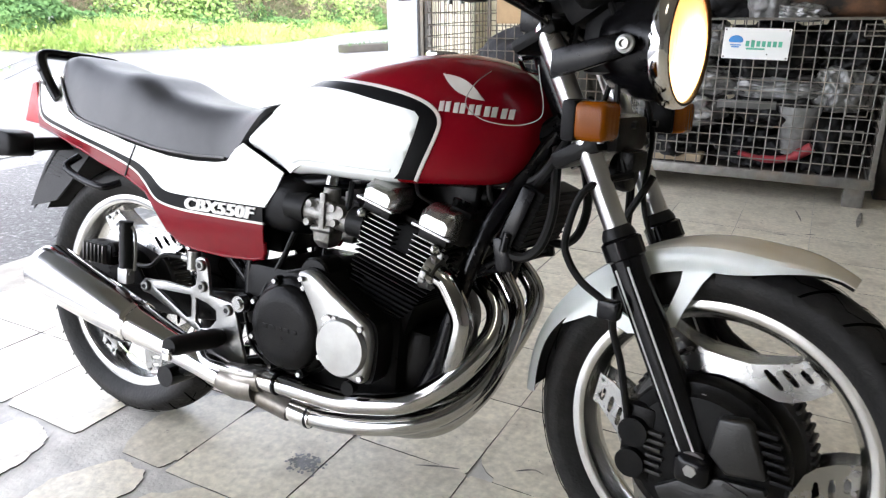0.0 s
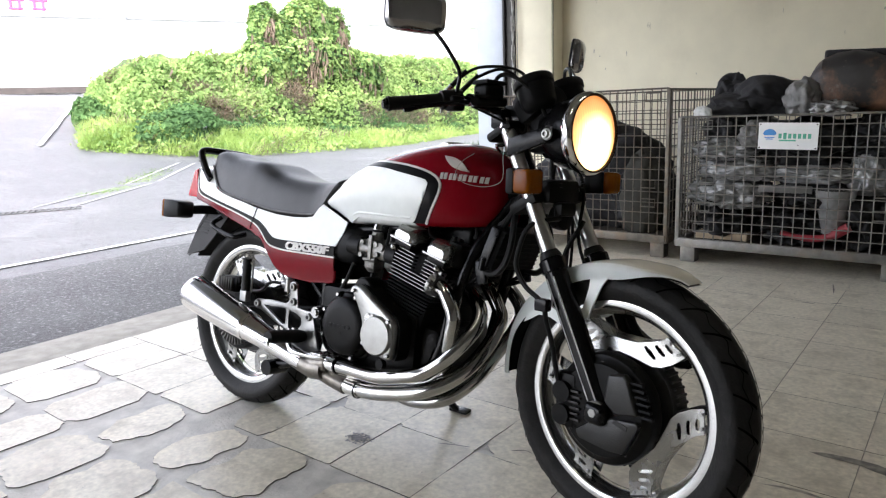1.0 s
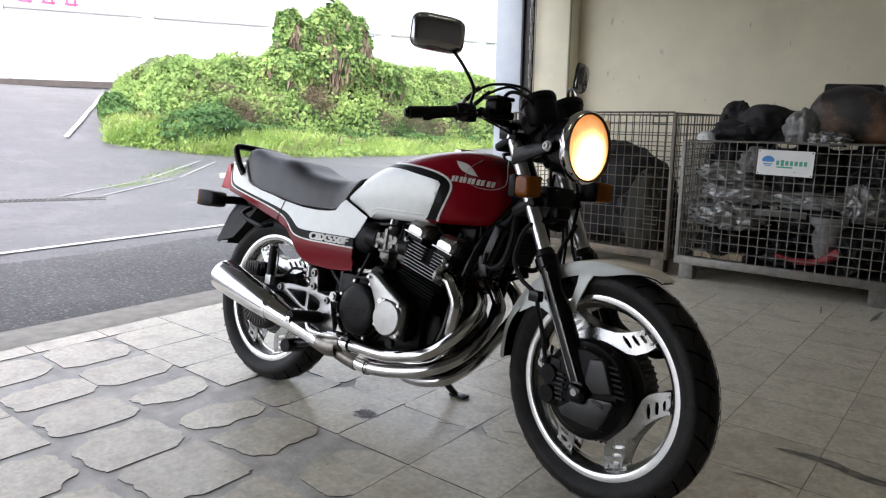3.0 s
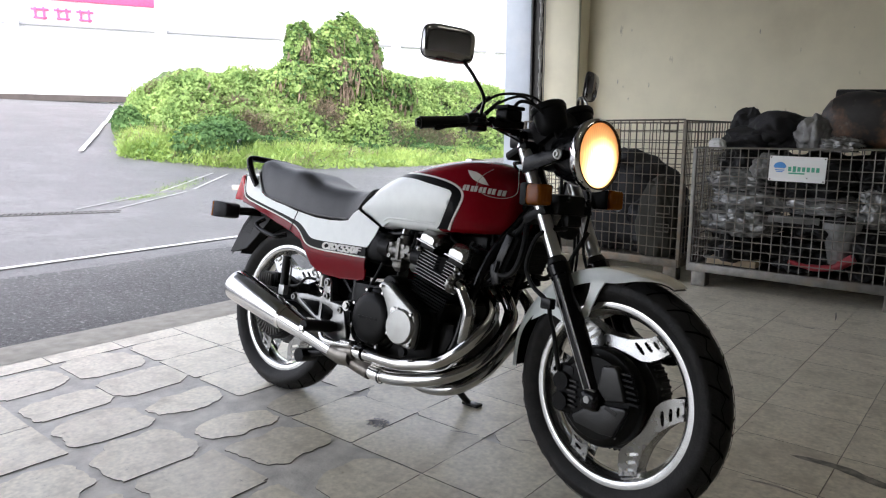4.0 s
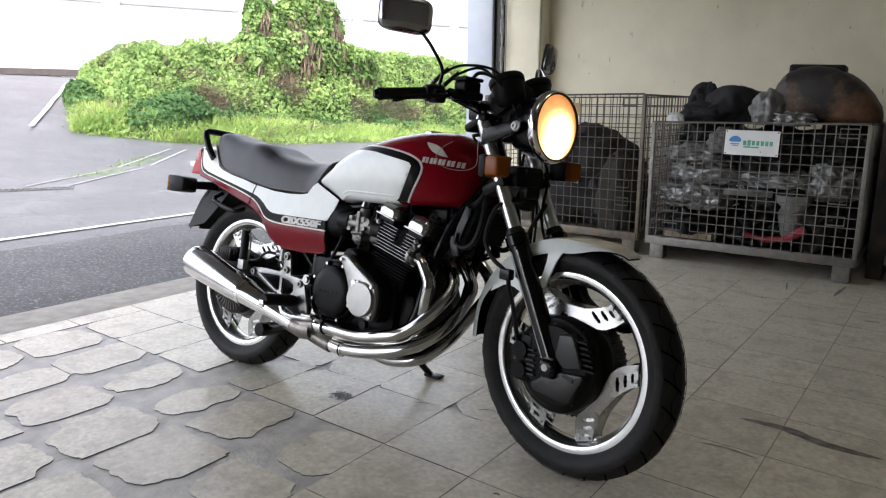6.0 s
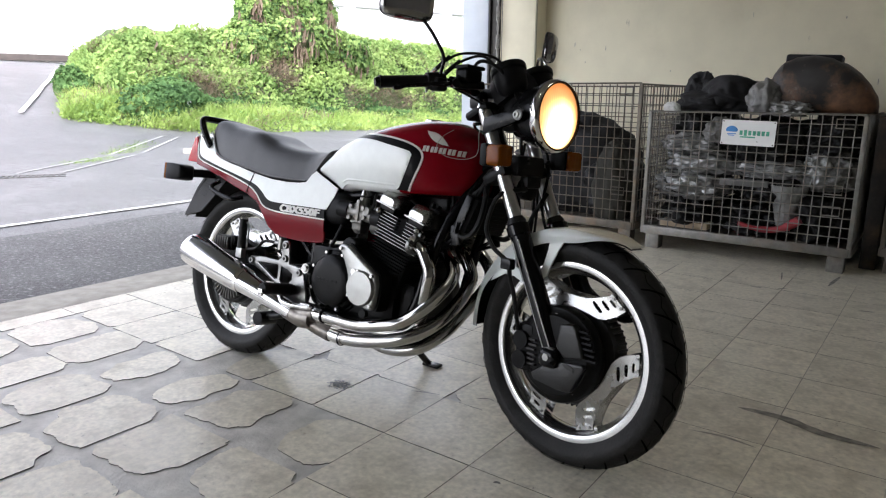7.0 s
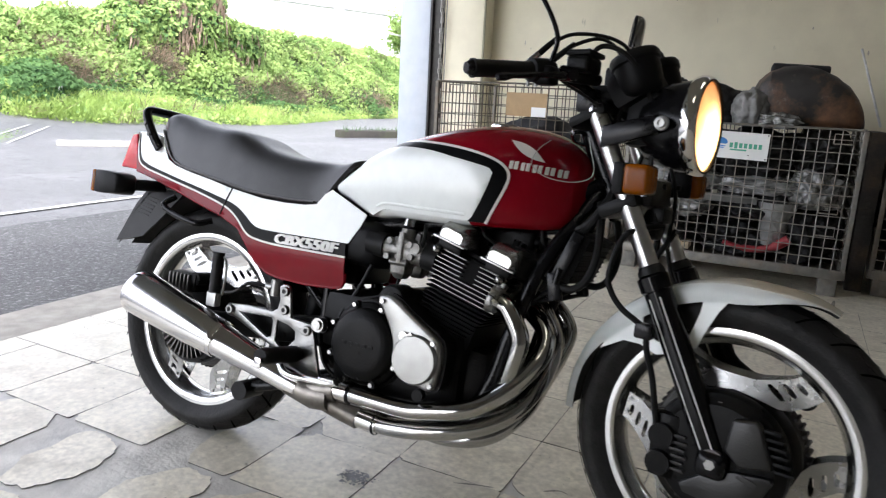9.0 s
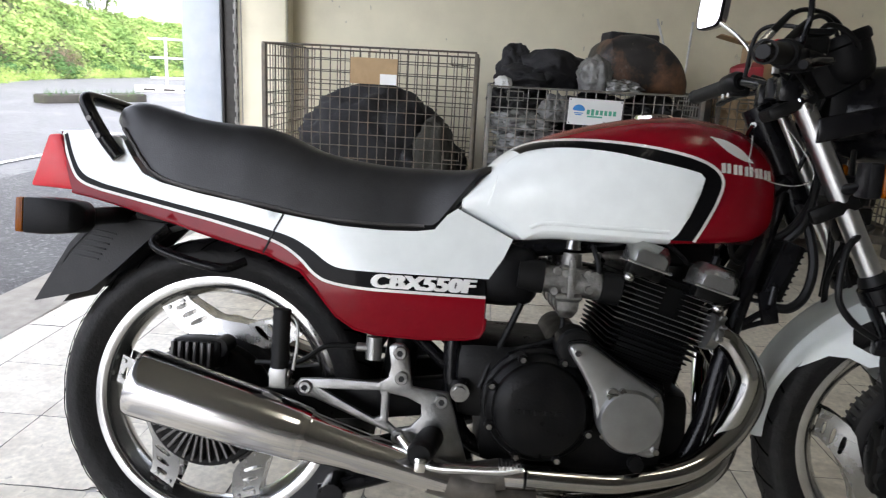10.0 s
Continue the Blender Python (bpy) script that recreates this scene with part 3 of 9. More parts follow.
KUDZU = leaf_material("kudzu_leaf", (0.116, 0.206, 0.058), (0.345, 0.462, 0.150))
GRASS = leaf_material("tall_grass", (0.15, 0.25, 0.05), (0.46, 0.57, 0.18))
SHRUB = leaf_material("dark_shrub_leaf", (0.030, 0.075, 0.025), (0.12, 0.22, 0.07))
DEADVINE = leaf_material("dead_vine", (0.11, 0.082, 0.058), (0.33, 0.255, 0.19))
# dark base whose colour holds the shade under the leaves
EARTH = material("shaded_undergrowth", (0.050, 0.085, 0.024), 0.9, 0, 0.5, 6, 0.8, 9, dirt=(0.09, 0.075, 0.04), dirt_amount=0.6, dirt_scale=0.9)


def smooth01(v):
    v = max(0.0, min(1.0, v))
    return v * v * (3 - 2 * v)


def bank_front(y):
    """x of the bank's foot along y."""
    if y < 9.0:
        return -14.4 - 0.95 * (9.0 - y) ** 1.6
    return -14.4 - 0.03 * (min(y, 30) - 9.0)


def verge_front(y):
    """x of the outer edge of the weeds that spill over the asphalt."""
    return -11.3 - 0.45 * max(0.0, 7.8 - y) ** 2 - 3.3 * smooth01((y - 10.0) / 12.0) - 0.03 * max(0.0, min(y, 30) - 20)


def bank_z(x, y):
    """Height of the bank over the road."""
    d = bank_front(y) - x
    out = verge_front(y) - x
    if out < 0:
        return 0.0
    e = y + 1.57 - 0.4690 * (1.37 - x)
    verge = 0.13 * smooth01(out / 1.1) * smooth01(e / 0.5) * (1 + 0.8 * noise.noise((x * 1.4, y * 1.4, 2)))
    if d < 0:
        return verge
    left = 0.42 * smooth01(e / 0.6) + 0.58 * smooth01(e / 2.6)
    crest = lerp_table(BANK_CREST, y)[0] + 0.06 * math.sin(y * 2.1)
    crest *= 1 - 0.25 * smooth01((d - 3.8) / 3.0)
    ledge = min(0.42 * crest, 1.0)
    h = (ledge * smooth01((d - 0.30) / 1.0) + (crest - ledge) * smooth01((d - 0.75) / 2.9)) * left
    # the shoulder under the vine-grown stumps
    q = ((x + 17.5) / 1.5) ** 2 + ((y - 14.9) / 2.1) ** 2
    h += 0.75 * math.exp(-q * q * 0.7)
    h += 0.26 * noise.noise((x * 0.8, y * 0.8, 3)) + 0.24 * noise.noise((x * 1.9, y * 1.9, 7)) + 0.12 * noise.noise((x * 4.5, y * 4.5, 5))
    return max(verge, h * smooth01(d / 0.5) * smooth01(e / 0.4))


BANK_CREST = [(7.0, 0.9), (8.4, 1.35), (8.9, 1.6), (9.6, 1.8), (10.9, 1.98), (12.0, 2.2), (15.0, 2.75), (18.0, 2.95), (20.0, 3.0), (25.0, 2.95), (32.0, 2.6), (60.0, 2.4)]
# vine-grown stumps that stand over the crest: centre and half sizes
STUMPS = [((-17.35, 13.35, 3.45), (0.50, 0.50, 0.90)), ((-17.4, 13.75, 3.1), (0.7, 0.6, 0.95)), ((-17.45, 14.75, 3.45), (0.60, 0.50, 1.10)),
          ((-17.45, 15.55, 3.65), (0.65, 0.42, 1.28)), ((-17.45, 16.2, 3.5), (0.70, 0.62, 1.05)), ((-17.1, 14.9, 2.6), (0.95, 2.1, 0.95)),
          ((-17.1, 17.0, 2.3), (0.9, 1.1, 0.72)), ((-17.1, 12.9, 2.35), (0.8, 0.8, 0.7))]


def bank():
    o = thing("overgrown_bank", "roadside earth bank smothered in green climbing vines", "bank", kind="stuff")
    bm = bmesh.new()
    nx, ny = 44, 120
    grid = []
    for i in range(nx + 1):
        row = []
        for j in range(ny + 1):
            y = 4.9 + 47 * (j / ny) ** 1.5
            x = verge_front(y) - 15.0 * (i / nx) ** 1.3
            row.append(bm.verts.new((x, y, ground_z(x, y) - 0.05 + 0.92 * bank_z(x, y) - (0.0 if y + 1.57 > 0.4690 * (1.37 - x) else 0.2))))
        grid.append(row)
    for a, b in zip(grid, grid[1:]):
        for j in range(ny):
            bm.faces.new((a[j], a[j + 1], b[j + 1], b[j]))
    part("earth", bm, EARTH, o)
    rnd = random.Random(11)

    def leaves(count, size, test, mat, name, long=1.0, lift=0.16, upright=0.0):
        verts, faces = [], []
        made = 0
        while made < count:
            y = 5.0 + 39 * rnd.random() ** 1.6
            x = verge_front(y) + 0.15 - 11.0 * rnd.random()
            if y + 1.57 < 0.4690 * (1.37 - x):
                continue
            k = test(x, y)
            if rnd.random() > k:
                continue
            z = ground_z(x, y) + bank_z(x, y)
            c = Vector((x + rnd.gauss(0, 0.06), y + rnd.gauss(0, 0.06), z + rnd.uniform(-0.06, lift)))
            s = size * rnd.uniform(0.55, 1.35)
            az = rnd.uniform(-math.pi, math.pi)
            if upright:
                d = Vector((rnd.gauss(0, 0.35) * upright + 0.5 * (upright - 1), rnd.gauss(0, 0.35) * upright, 1 - 0.4 * (upright - 1))).normalized()
                w = Vector((math.cos(az), math.sin(az), 0)) * s * 0.032
                b = len(verts)
                h = d * s * long
                bend = Vector((rnd.gauss(0, 0.12), rnd.gauss(0, 0.12), 0)) * s * long
                verts += [c - w, c + w, c + h * 0.6 + w * 0.7, c + h + bend, c + h * 0.6 - w * 0.7]
                faces.append((b, b + 1, b + 2, b + 3, b + 4))
            else:
                nrm = Vector((0.45 + rnd.gauss(0, 0.6), -0.2 + rnd.gauss(0, 0.6), 0.65 + rnd.gauss(0, 0.45))).normalized()
                u = nrm.cross(Vector((math.cos(az), math.sin(az), 0.3))).normalized()
                v = nrm.cross(u)
                b = len(verts)
                fold = nrm * s * 0.13
                verts += [c - u * s * 0.5, c - u * s * 0.1 + v * s * 0.42 + fold, c + u * s * 0.3 + v * s * 0.33 + fold,
                          c + u * s * 0.62 * long, c + u * s * 0.3 - v * s * 0.33 + fold, c - u * s * 0.1 - v * s * 0.42 + fold]
                faces += [(b, b + 1, b + 2, b + 3), (b, b + 3, b + 4, b + 5)]
            made += 1
        me = bpy.data.meshes.new(name)
        me.from_pydata([tuple(v) for v in verts], [], faces)
        me.materials.append(mat)
        ob = new(name, me)
        ob.parent = o
        tagged(ob, kind="stuff")
        return ob

    def brown(x, y):
        d = bank_front(y) - x
        n = 0.6 * noise.noise((x * 0.9 + 5, y * 0.9, 1)) + 0.4 * noise.noise((x * 2.3, y * 2.1, 4))
        k = 0.0
        for cd, cy, rd, ry in ((0.95, 10.1, 0.45, 1.15), (1.55, 13.3, 0.55, 0.9), (2.2, 14.3, 0.9, 0.3), (1.0, 18.3, 0.38, 3.0), (2.1, 10.2, 0.35, 0.6), (0.8, 24.0, 0.35, 1.6)):
            k = max(k, 1.25 - math.hypot((d - cd) / rd, (y - cy) / ry))
        return smooth01(k + 0.9 * n)

    def gaps(x, y):
        return 0.25 + 0.75 * smooth01((noise.noise((x * 1.7, y * 1.7, 8)) + 0.35) * 2.2)

    def low(x, y):
        return smooth01((0.75 - (bank_front(y) - x)) / 0.5)

    def foot(x, y):
        return low(x, y) * (0.35 + 0.65 * smooth01(2.4 * noise.noise((x * 1.1, y * 1.1, 6)) + 0.6))

    leaves(150000, 0.105, lambda x, y: (1.0 - brown(x, y)) ** 2 * gaps(x, y) * (1 - 0.97 * low(x, y)), KUDZU, "vine_leaves", lift=0.20)
    leaves(40000, 0.075, lambda x, y: (1.0 - 0.9 * brown(x, y)) * gaps(x, y) * (1 - 0.85 * low(x, y)), KUDZU, "small_leaves", lift=0.30)
    leaves(20000, 0.05, foot, GRASS, "low_weeds", lift=0.14)
    leaves(24000, 0.15, lambda x, y: low(x, y) * (0.12 + 0.88 * smooth01(2.6 * noise.noise((x * 0.9, y * 0.6, 2)) + 0.45)), GRASS, "tall_grass", long=1.6, upright=1.4)

    def shrubs(x, y):
        d = bank_front(y) - x
        return max(smooth01(1.35 - math.hypot((d - 0.55) / 0.55, (y - 9.0) / 0.8)), smooth01((1.1 - abs(d - 0.2) / 0.8)) * smooth01(2.5 * noise.noise((x * 0.5, y * 0.7, 11)) + 0.05), smooth01(1.4 - math.hypot((x + 17.3) / 0.7, (y - 7.35) / 0.4)))

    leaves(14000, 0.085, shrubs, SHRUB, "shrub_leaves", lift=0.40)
    leaves(20000, 0.21, brown, DEADVINE, "dead_stems", long=1.6, lift=0.20, upright=2.4)

    def hanging(name, lumps, count, size, mat, strips=(), inside=False):
        """Leaves, or hanging stems, over rounded masses of vines."""
        verts, faces = [], []
        made = 0
        while made < count:
            (cx, cy, cz), r = lumps[rnd.randrange(len(lumps))]
            n = Vector((rnd.gauss(0, 1), rnd.gauss(0, 1), rnd.gauss(0, 1))).normalized()
            if n.x < -0.5:
                continue
            k = 1.0 + 0.30 * noise.noise(n * 2.6 + Vector((cx, cy, cz))) + rnd.gauss(0, 0.07)
            c = Vector((cx + n.x * r[0] * k, cy + n.y * r[1] * k, cz + n.z * r[2] * k))
            if c.z < ground_z(c.x, c.y) + bank_z(c.x, c.y) - 0.1:
                continue
            if any(sum(((c[i] - o_[0][i]) / o_[1][i]) ** 2 for i in range(3)) < 0.6 for o_ in lumps):
                continue
            bare = any(abs(c.y - sy - 0.10 * math.sin(c.z * 5)) < sw and z0 < c.z < z1 for sy, sw, z0, z1 in strips)
            if bare != inside and rnd.random() > 0.10:
                continue
            made += 1
            b = len(verts)
            s = size * rnd.uniform(0.55, 1.35)
            if inside:
                w = Vector((0.2, 1, 0)) * 0.010
                h = Vector((rnd.gauss(0, 0.12), rnd.gauss(0, 0.16), -1)) * s
                verts += [c - w, c + w, c + h * 0.5 + w + Vector((0.05, rnd.gauss(0, 0.03), 0)), c + h, c + h * 0.5 - w]
                faces.append((b, b + 1, b + 2, b + 3, b + 4))
                continue
            m = (n * 0.8 + Vector((0.25 + rnd.gauss(0, 0.45), rnd.gauss(0, 0.45), 0.45 + rnd.gauss(0, 0.4)))).normalized()
            az = rnd.uniform(-math.pi, math.pi)
            u = m.cross(Vector((math.cos(az), math.sin(az), 0.3))).normalized()
            v = m.cross(u)
            f = m * s * 0.13
            verts += [c - u * s * 0.5, c - u * s * 0.1 + v * s * 0.42 + f, c + u * s * 0.3 + v * s * 0.33 + f,
                      c + u * s * 0.62, c + u * s * 0.3 - v * s * 0.33 + f, c - u * s * 0.1 - v * s * 0.42 + f]
            faces += [(b, b + 1, b + 2, b + 3), (b, b + 3, b + 4, b + 5)]
        me = bpy.data.meshes.new(name)
        me.from_pydata([tuple(v) for v in verts], [], faces)
        me.materials.append(mat)
        ob = new(name, me)
        ob.parent = o
        tagged(ob, kind="stuff")

    bare = ((13.3, 0.17, 3.1, 4.0), (14.55, 0.20, 1.9, 3.85), (16.25, 0.18, 3.2, 4.1), (14.2, 0.12, 2.3, 3.2))
    for (cx, cy, cz), r in STUMPS:
        bm = bmesh.new()
        bmesh.ops.create_icosphere(bm, subdivisions=3, radius=1.0)
        for v in bm.verts:
            v.co = Vector((cx, cy, cz)) + Vector((v.co.x * r[0], v.co.y * r[1], v.co.z * r[2])) * (0.80 + 0.24 * noise.noise(v.co * 2.6 + Vector((cx, cy, cz))))
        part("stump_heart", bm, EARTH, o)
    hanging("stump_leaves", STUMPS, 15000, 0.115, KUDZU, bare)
    # darker leaves among the green ones, shade within the vines put into their colour
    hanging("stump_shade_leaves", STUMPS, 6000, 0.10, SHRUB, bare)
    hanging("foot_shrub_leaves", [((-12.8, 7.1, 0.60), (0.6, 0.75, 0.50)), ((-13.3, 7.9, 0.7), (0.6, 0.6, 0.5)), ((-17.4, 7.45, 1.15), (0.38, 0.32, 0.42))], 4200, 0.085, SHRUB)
    hanging("hanging_stems", STUMPS, 1500, 0.42, DEADVINE, bare, True)
    return o


bank()

me = bpy.data.meshes.new("kerb_weeds")
me.from_pydata(KERB_WEEDS[0], [], KERB_WEEDS[1])
me.materials.append(SHRUB)
ob = new("kerb_weeds", me)
ob.parent = kerb
tagged(ob, kind="stuff")
block = thing("parking_block", "white concrete wheel stop with dark slots", "wheel stop", pose(-8.85, 17.7, -0.035, 0, 0, 27))
bm = bmesh.new()
box(bm, (0, 0, 0.09), (1.7, 0.20, 0.18), 0.03)
part("stop", bm, ROADPAINT, block)
for x in (-0.5, 0.0, 0.5):
    bm = bmesh.new()
    box(bm, (x, -0.10, 0.07), (0.30, 0.012, 0.06), 0.004)
    part("slot", bm, TRACK, block)

# low weeds in the joint of the car park
rw_ = random.Random(5)
verts, faces = [], []
for k in range(900):
    u = rw_.betavariate(1.6, 1.6)
    x, y = -8.6 - 2.1 * u + rw_.gauss(0, 0.13), 3.1 + 2.5 * u + rw_.gauss(0, 0.13)
    z = ground_z(x, y)
    a = rw_.uniform(0, math.tau)
    s_ = rw_.uniform(0.012, 0.030)
    b0 = len(verts)
    verts += [(x, y, z), (x + s_ * math.cos(a), y + s_ * math.sin(a), z + 0.012), (x + s_ * math.cos(a + 0.9), y + s_ * math.sin(a + 0.9), z + 0.016)]
    faces.append((b0, b0 + 1, b0 + 2))
me = bpy.data.meshes.new("weeds")
me.from_pydata(verts, [], faces)
me.materials.append(KUDZU)
tagged(new("weeds", me), "low yellow-green weeds in a joint of the asphalt", "weeds", kind="stuff")

# a young tree and white posts beyond the bank's crest
tree = thing("young_tree", "young leafy tree standing beyond the bank", "tree")
rt = random.Random(21)
base = Vector((-21.6, 37.6, 1.6))
tips = []
for k in range(7):
    a = rt.uniform(0, math.tau)
    tip = base + Vector((0.9 * math.cos(a), 1.9 * math.sin(a), rt.uniform(2.6, 4.6)))
    mid = base.lerp(tip, 0.45) + Vector((0, 0, 0.45))
    bm = bmesh.new()
    limb = spline([base, mid, tip], 5)
    tube(bm, limb, [0.055 * (1 - 0.8 * i / len(limb)) for i in range(len(limb))], 6)
    part("limb", bm, EARTH, tree)
    tips += [tip, mid.lerp(tip, 0.5), mid.lerp(tip, 0.75)]
bm = bmesh.new()
cyl(bm, base - Vector((0, 0, 1.7)), base, 0.10, 0.07, 10)
part("trunk", bm, EARTH, tree)
verts, faces = [], []
for k in range(3400):
    c = tips[rt.randrange(len(tips))] + Vector((rt.gauss(0, 0.32), rt.gauss(0, 0.42), rt.gauss(0, 0.34)))
    s_ = rt.uniform(0.07, 0.17)
    n = Vector((rt.gauss(0.3, 0.6), rt.gauss(0, 0.6), rt.gauss(0.5, 0.5))).normalized()
    u = n.cross(Vector((rt.gauss(0, 1), rt.gauss(0, 1), 0.3))).normalized()
    v = n.cross(u)
    b0 = len(verts)
    verts += [tuple(c - u * s_), tuple(c + v * s_ * 0.5 + n * s_ * 0.1), tuple(c + u * s_), tuple(c - v * s_ * 0.5 + n * s_ * 0.1)]
    faces.append((b0, b0 + 1, b0 + 2, b0 + 3))
me = bpy.data.meshes.new("crown")
me.from_pydata(verts, [], faces)
me.materials.append(KUDZU)
ob = new("crown", me)
ob.parent = tree
tagged(ob, kind="stuff")
posts = thing("white_fence", "white steel fence posts beyond the bank", "fence", pose(-21.4, 32.6, 1.2))
for y in (0.0, 1.3, 3.2):
    bm = bmesh.new()
    cyl(bm, (0, y, 0), (0, y, 4.0), 0.07)
    part("post", bm, STEELROD, posts)
bm = bmesh.new()
cyl(bm, (0, -0.1, 3.2), (0, 3.3, 3.2), 0.05)
part("rail", bm, STEELROD, posts)

# a low broken kerbstone on the car park
edge = thing("kerb_fragment", "low dark kerbstone edge on the car park", "kerb", pose(-8.85, 5.68, -0.035, 0, 0, 53))
bm = bmesh.new()
box(bm, (0, 0, 0.03), (1.05, 0.16, 0.09), 0.02)
bmesh.ops.subdivide_edges(bm, edges=bm.edges[:], cuts=3)
for v in bm.verts:
    v.co += Vector((0, 0.015, 0.018)) * noise.noise(v.co * 4)
part("kerbstone", bm, APRON, edge)

# small marker stake at the bank's foot
stake = thing("marker_stake", "short white boundary stake standing in the weeds", "stake", pose(-12.6, 7.73, 0.12))
bm = bmesh.new()
box(bm, (0, 0, 0.36), (0.07, 0.07, 0.75), 0.01)
part("post", bm, STEELROD, stake)

# white pipe rail beyond the bank
rail = thing("pipe_rail", "white steel pipe barrier by the far road", "railing", pose(-9.45, 17.9, -0.03, 0, 0, 27))
for x in (0.42, 1.95):
    bm = bmesh.new()
    cyl(bm, (x, 0, 0), (x, 0, 1.46), 0.035)
    part("post", bm, STEELROD, rail)
for z in (0.36, 0.90, 1.40):
    bm = bmesh.new()
    cyl(bm, (0.0, 0, z), (2.3, 0, z), 0.03)
    part("rail", bm, STEELROD, rail)


# ---- mesh cages ----
def cage(m, w, d, h, mat, label, open_front=1.0, nx=22, nz=13, label_cat="cage"):
    """A steel wire-mesh pallet cage: base frame on feet, corner posts, mesh panels of single wires."""
    o = thing("mesh_cage", label, label_cat, m, "mesh pallet cages")
    for x in (0.03, w - 0.03):
        for y in (0.06, d - 0.06):
            bm = bmesh.new()
            box(bm, (x + (0.03 if x < w / 2 else -0.03), y, 0.05), (0.09, 0.09, 0.10), 0.006)
            part("foot", bm, mat, o)
    bm = bmesh.new()
    for y in (0.0, d):
        box(bm, (w / 2, y, 0.125), (w, 0.035, 0.05), 0.004)
    for x in (0.0, w):
        box(bm, (x, d / 2, 0.125), (0.035, d, 0.05), 0.004)
    part("base_frame", bm, mat, o)
    bm = bmesh.new()
    box(bm, (w / 2, d / 2, 0.125), (w - 0.04, d - 0.04, 0.012))
    part("base_sheet", bm, CAGE_OLD, o)
    for x, y in ((0, 0), (w, 0), (0, d), (w, d)):
        bm = bmesh.new()
        box(bm, (x, y, 0.1 + (h - 0.1) / 2), (0.024, 0.024, h - 0.1), 0.003)
        part("corner_post", bm, mat, o)
    r = 0.0033
    for name, ax, at in (("front_mesh", 0, 0.0), ("back_mesh", 0, d), ("side_mesh", 1, 0.0), ("side_mesh", 1, w)):
        bm = bmesh.new()
        span = w if ax == 0 else d
        n = nx if ax == 0 else int(nx * d / w)
        rr = random.Random(n + int(at * 100))
        for i in range(n + 1):
            s = span * i / n
            j = rr.gauss(0, 0.0025)
            a, b = ((s, at, 0.15), (s + j, at + rr.gauss(0, 0.003), h)) if ax == 0 else ((at, s, 0.15), (at, s + j, h))
            tube(bm, [a, b], r, 6, caps=False)
        for k in range(nz + 1):
            z = 0.15 + (h - 0.15) * k / nz
            j = rr.gauss(0, 0.003)
            a, b = ((0, at - 0.006, z), (span, at - 0.006, z + j)) if ax == 0 else ((at - 0.006, 0, z), (at - 0.006, span, z + j))
            tube(bm, [a, b], r if 0 < k < nz else r * 1.9, 6, caps=False)
        part(name, bm, mat, o)
    # hinge loops and latch loops on the front
    for x, z in ((0.10, 0.33), (0.10, 0.20), (0.12, 0.5), (w - 0.16, 0.45), (w - 0.16, 0.33), (w - 0.14, h - 0.07), (0.1, h - 0.07)):
        bm = bmesh.new()
        tube(bm, [(x, -0.014, z), (x + 0.09, -0.014, z), (x + 0.09, -0.014, z + 0.05), (x, -0.014, z + 0.05), (x, -0.014, z)], 0.0045, 6)
        part("latch_loop", bm, mat, o)
    return o


CY = 2.83
cage(pose(-1.55, CY + 0.02, 0), 1.22, 0.98, 1.055, CAGE_OLD, "rusty wire mesh pallet cage holding black bags")
cage(pose(-0.245, CY - 0.01, 0), 1.19, 0.98, 0.885, CAGE, "galvanised wire mesh pallet cage stuffed with plastic sacks")
cage(pose(1.09, CY + 0.16, 0, 0, 0, -4), 1.2, 0.98, 0.885, CAGE_OLD, "rusty wire mesh pallet cage holding boxes and paper")

# ---- what the cages hold ----
BAGBLACK = material("black_bin_bag", (0.007, 0.007, 0.008), 0.45, 0, 0.2, 12, 0.35, 40, spec=0.3)
FABRIC = material("charcoal_fabric", (0.012, 0.012, 0.014), 0.8, 0, 0.2, 25, 0.3, 60)
CLEAR = material("grey_poly_sack", (0.30, 0.305, 0.30), 0.16, 0.35, 0.4, 9, 0.9, 26, dirt=(0.10, 0.10, 0.10), dirt_amount=0.7, dirt_scale=7)
DULLBAG = material("dull_grey_sack", (0.17, 0.17, 0.165), 0.45, 0, 0.35, 12, 0.5, 30, dirt=(0.06, 0.06, 0.06), dirt_amount=0.6, dirt_scale=8)
CHARRED = material("sooty_brown_tank", (0.026, 0.024, 0.024), 0.5, 0.1, 0.4, 8, 0.2, 30, dirt=(0.27, 0.135, 0.07), dirt_amount=1.0, dirt_scale=3.6,
                   specks=(0.16, 0.14, 0.12), speck_scale=9, speck_cut=0.63)
REDPLASTIC = material("dull_red_plastic", (0.30, 0.025, 0.035), 0.5, 0, 0.2, 20)
CARD = material("brown_cardboard", (0.42, 0.29, 0.16), 0.85, 0, 0.12, 12, dirt=(0.22, 0.14, 0.07), dirt_amount=0.5, dirt_scale=5)
PAPERY = material("crumpled_tan_paper", (0.27, 0.19, 0.11), 0.8, 0, 0.3, 10, 0.7, 14, dirt=(0.10, 0.06, 0.03), dirt_amount=0.8, dirt_scale=5)
SHEETWHITE = material("white_enamel_sheet", (0.78, 0.79, 0.78), 0.4, 0, 0.04, 8)


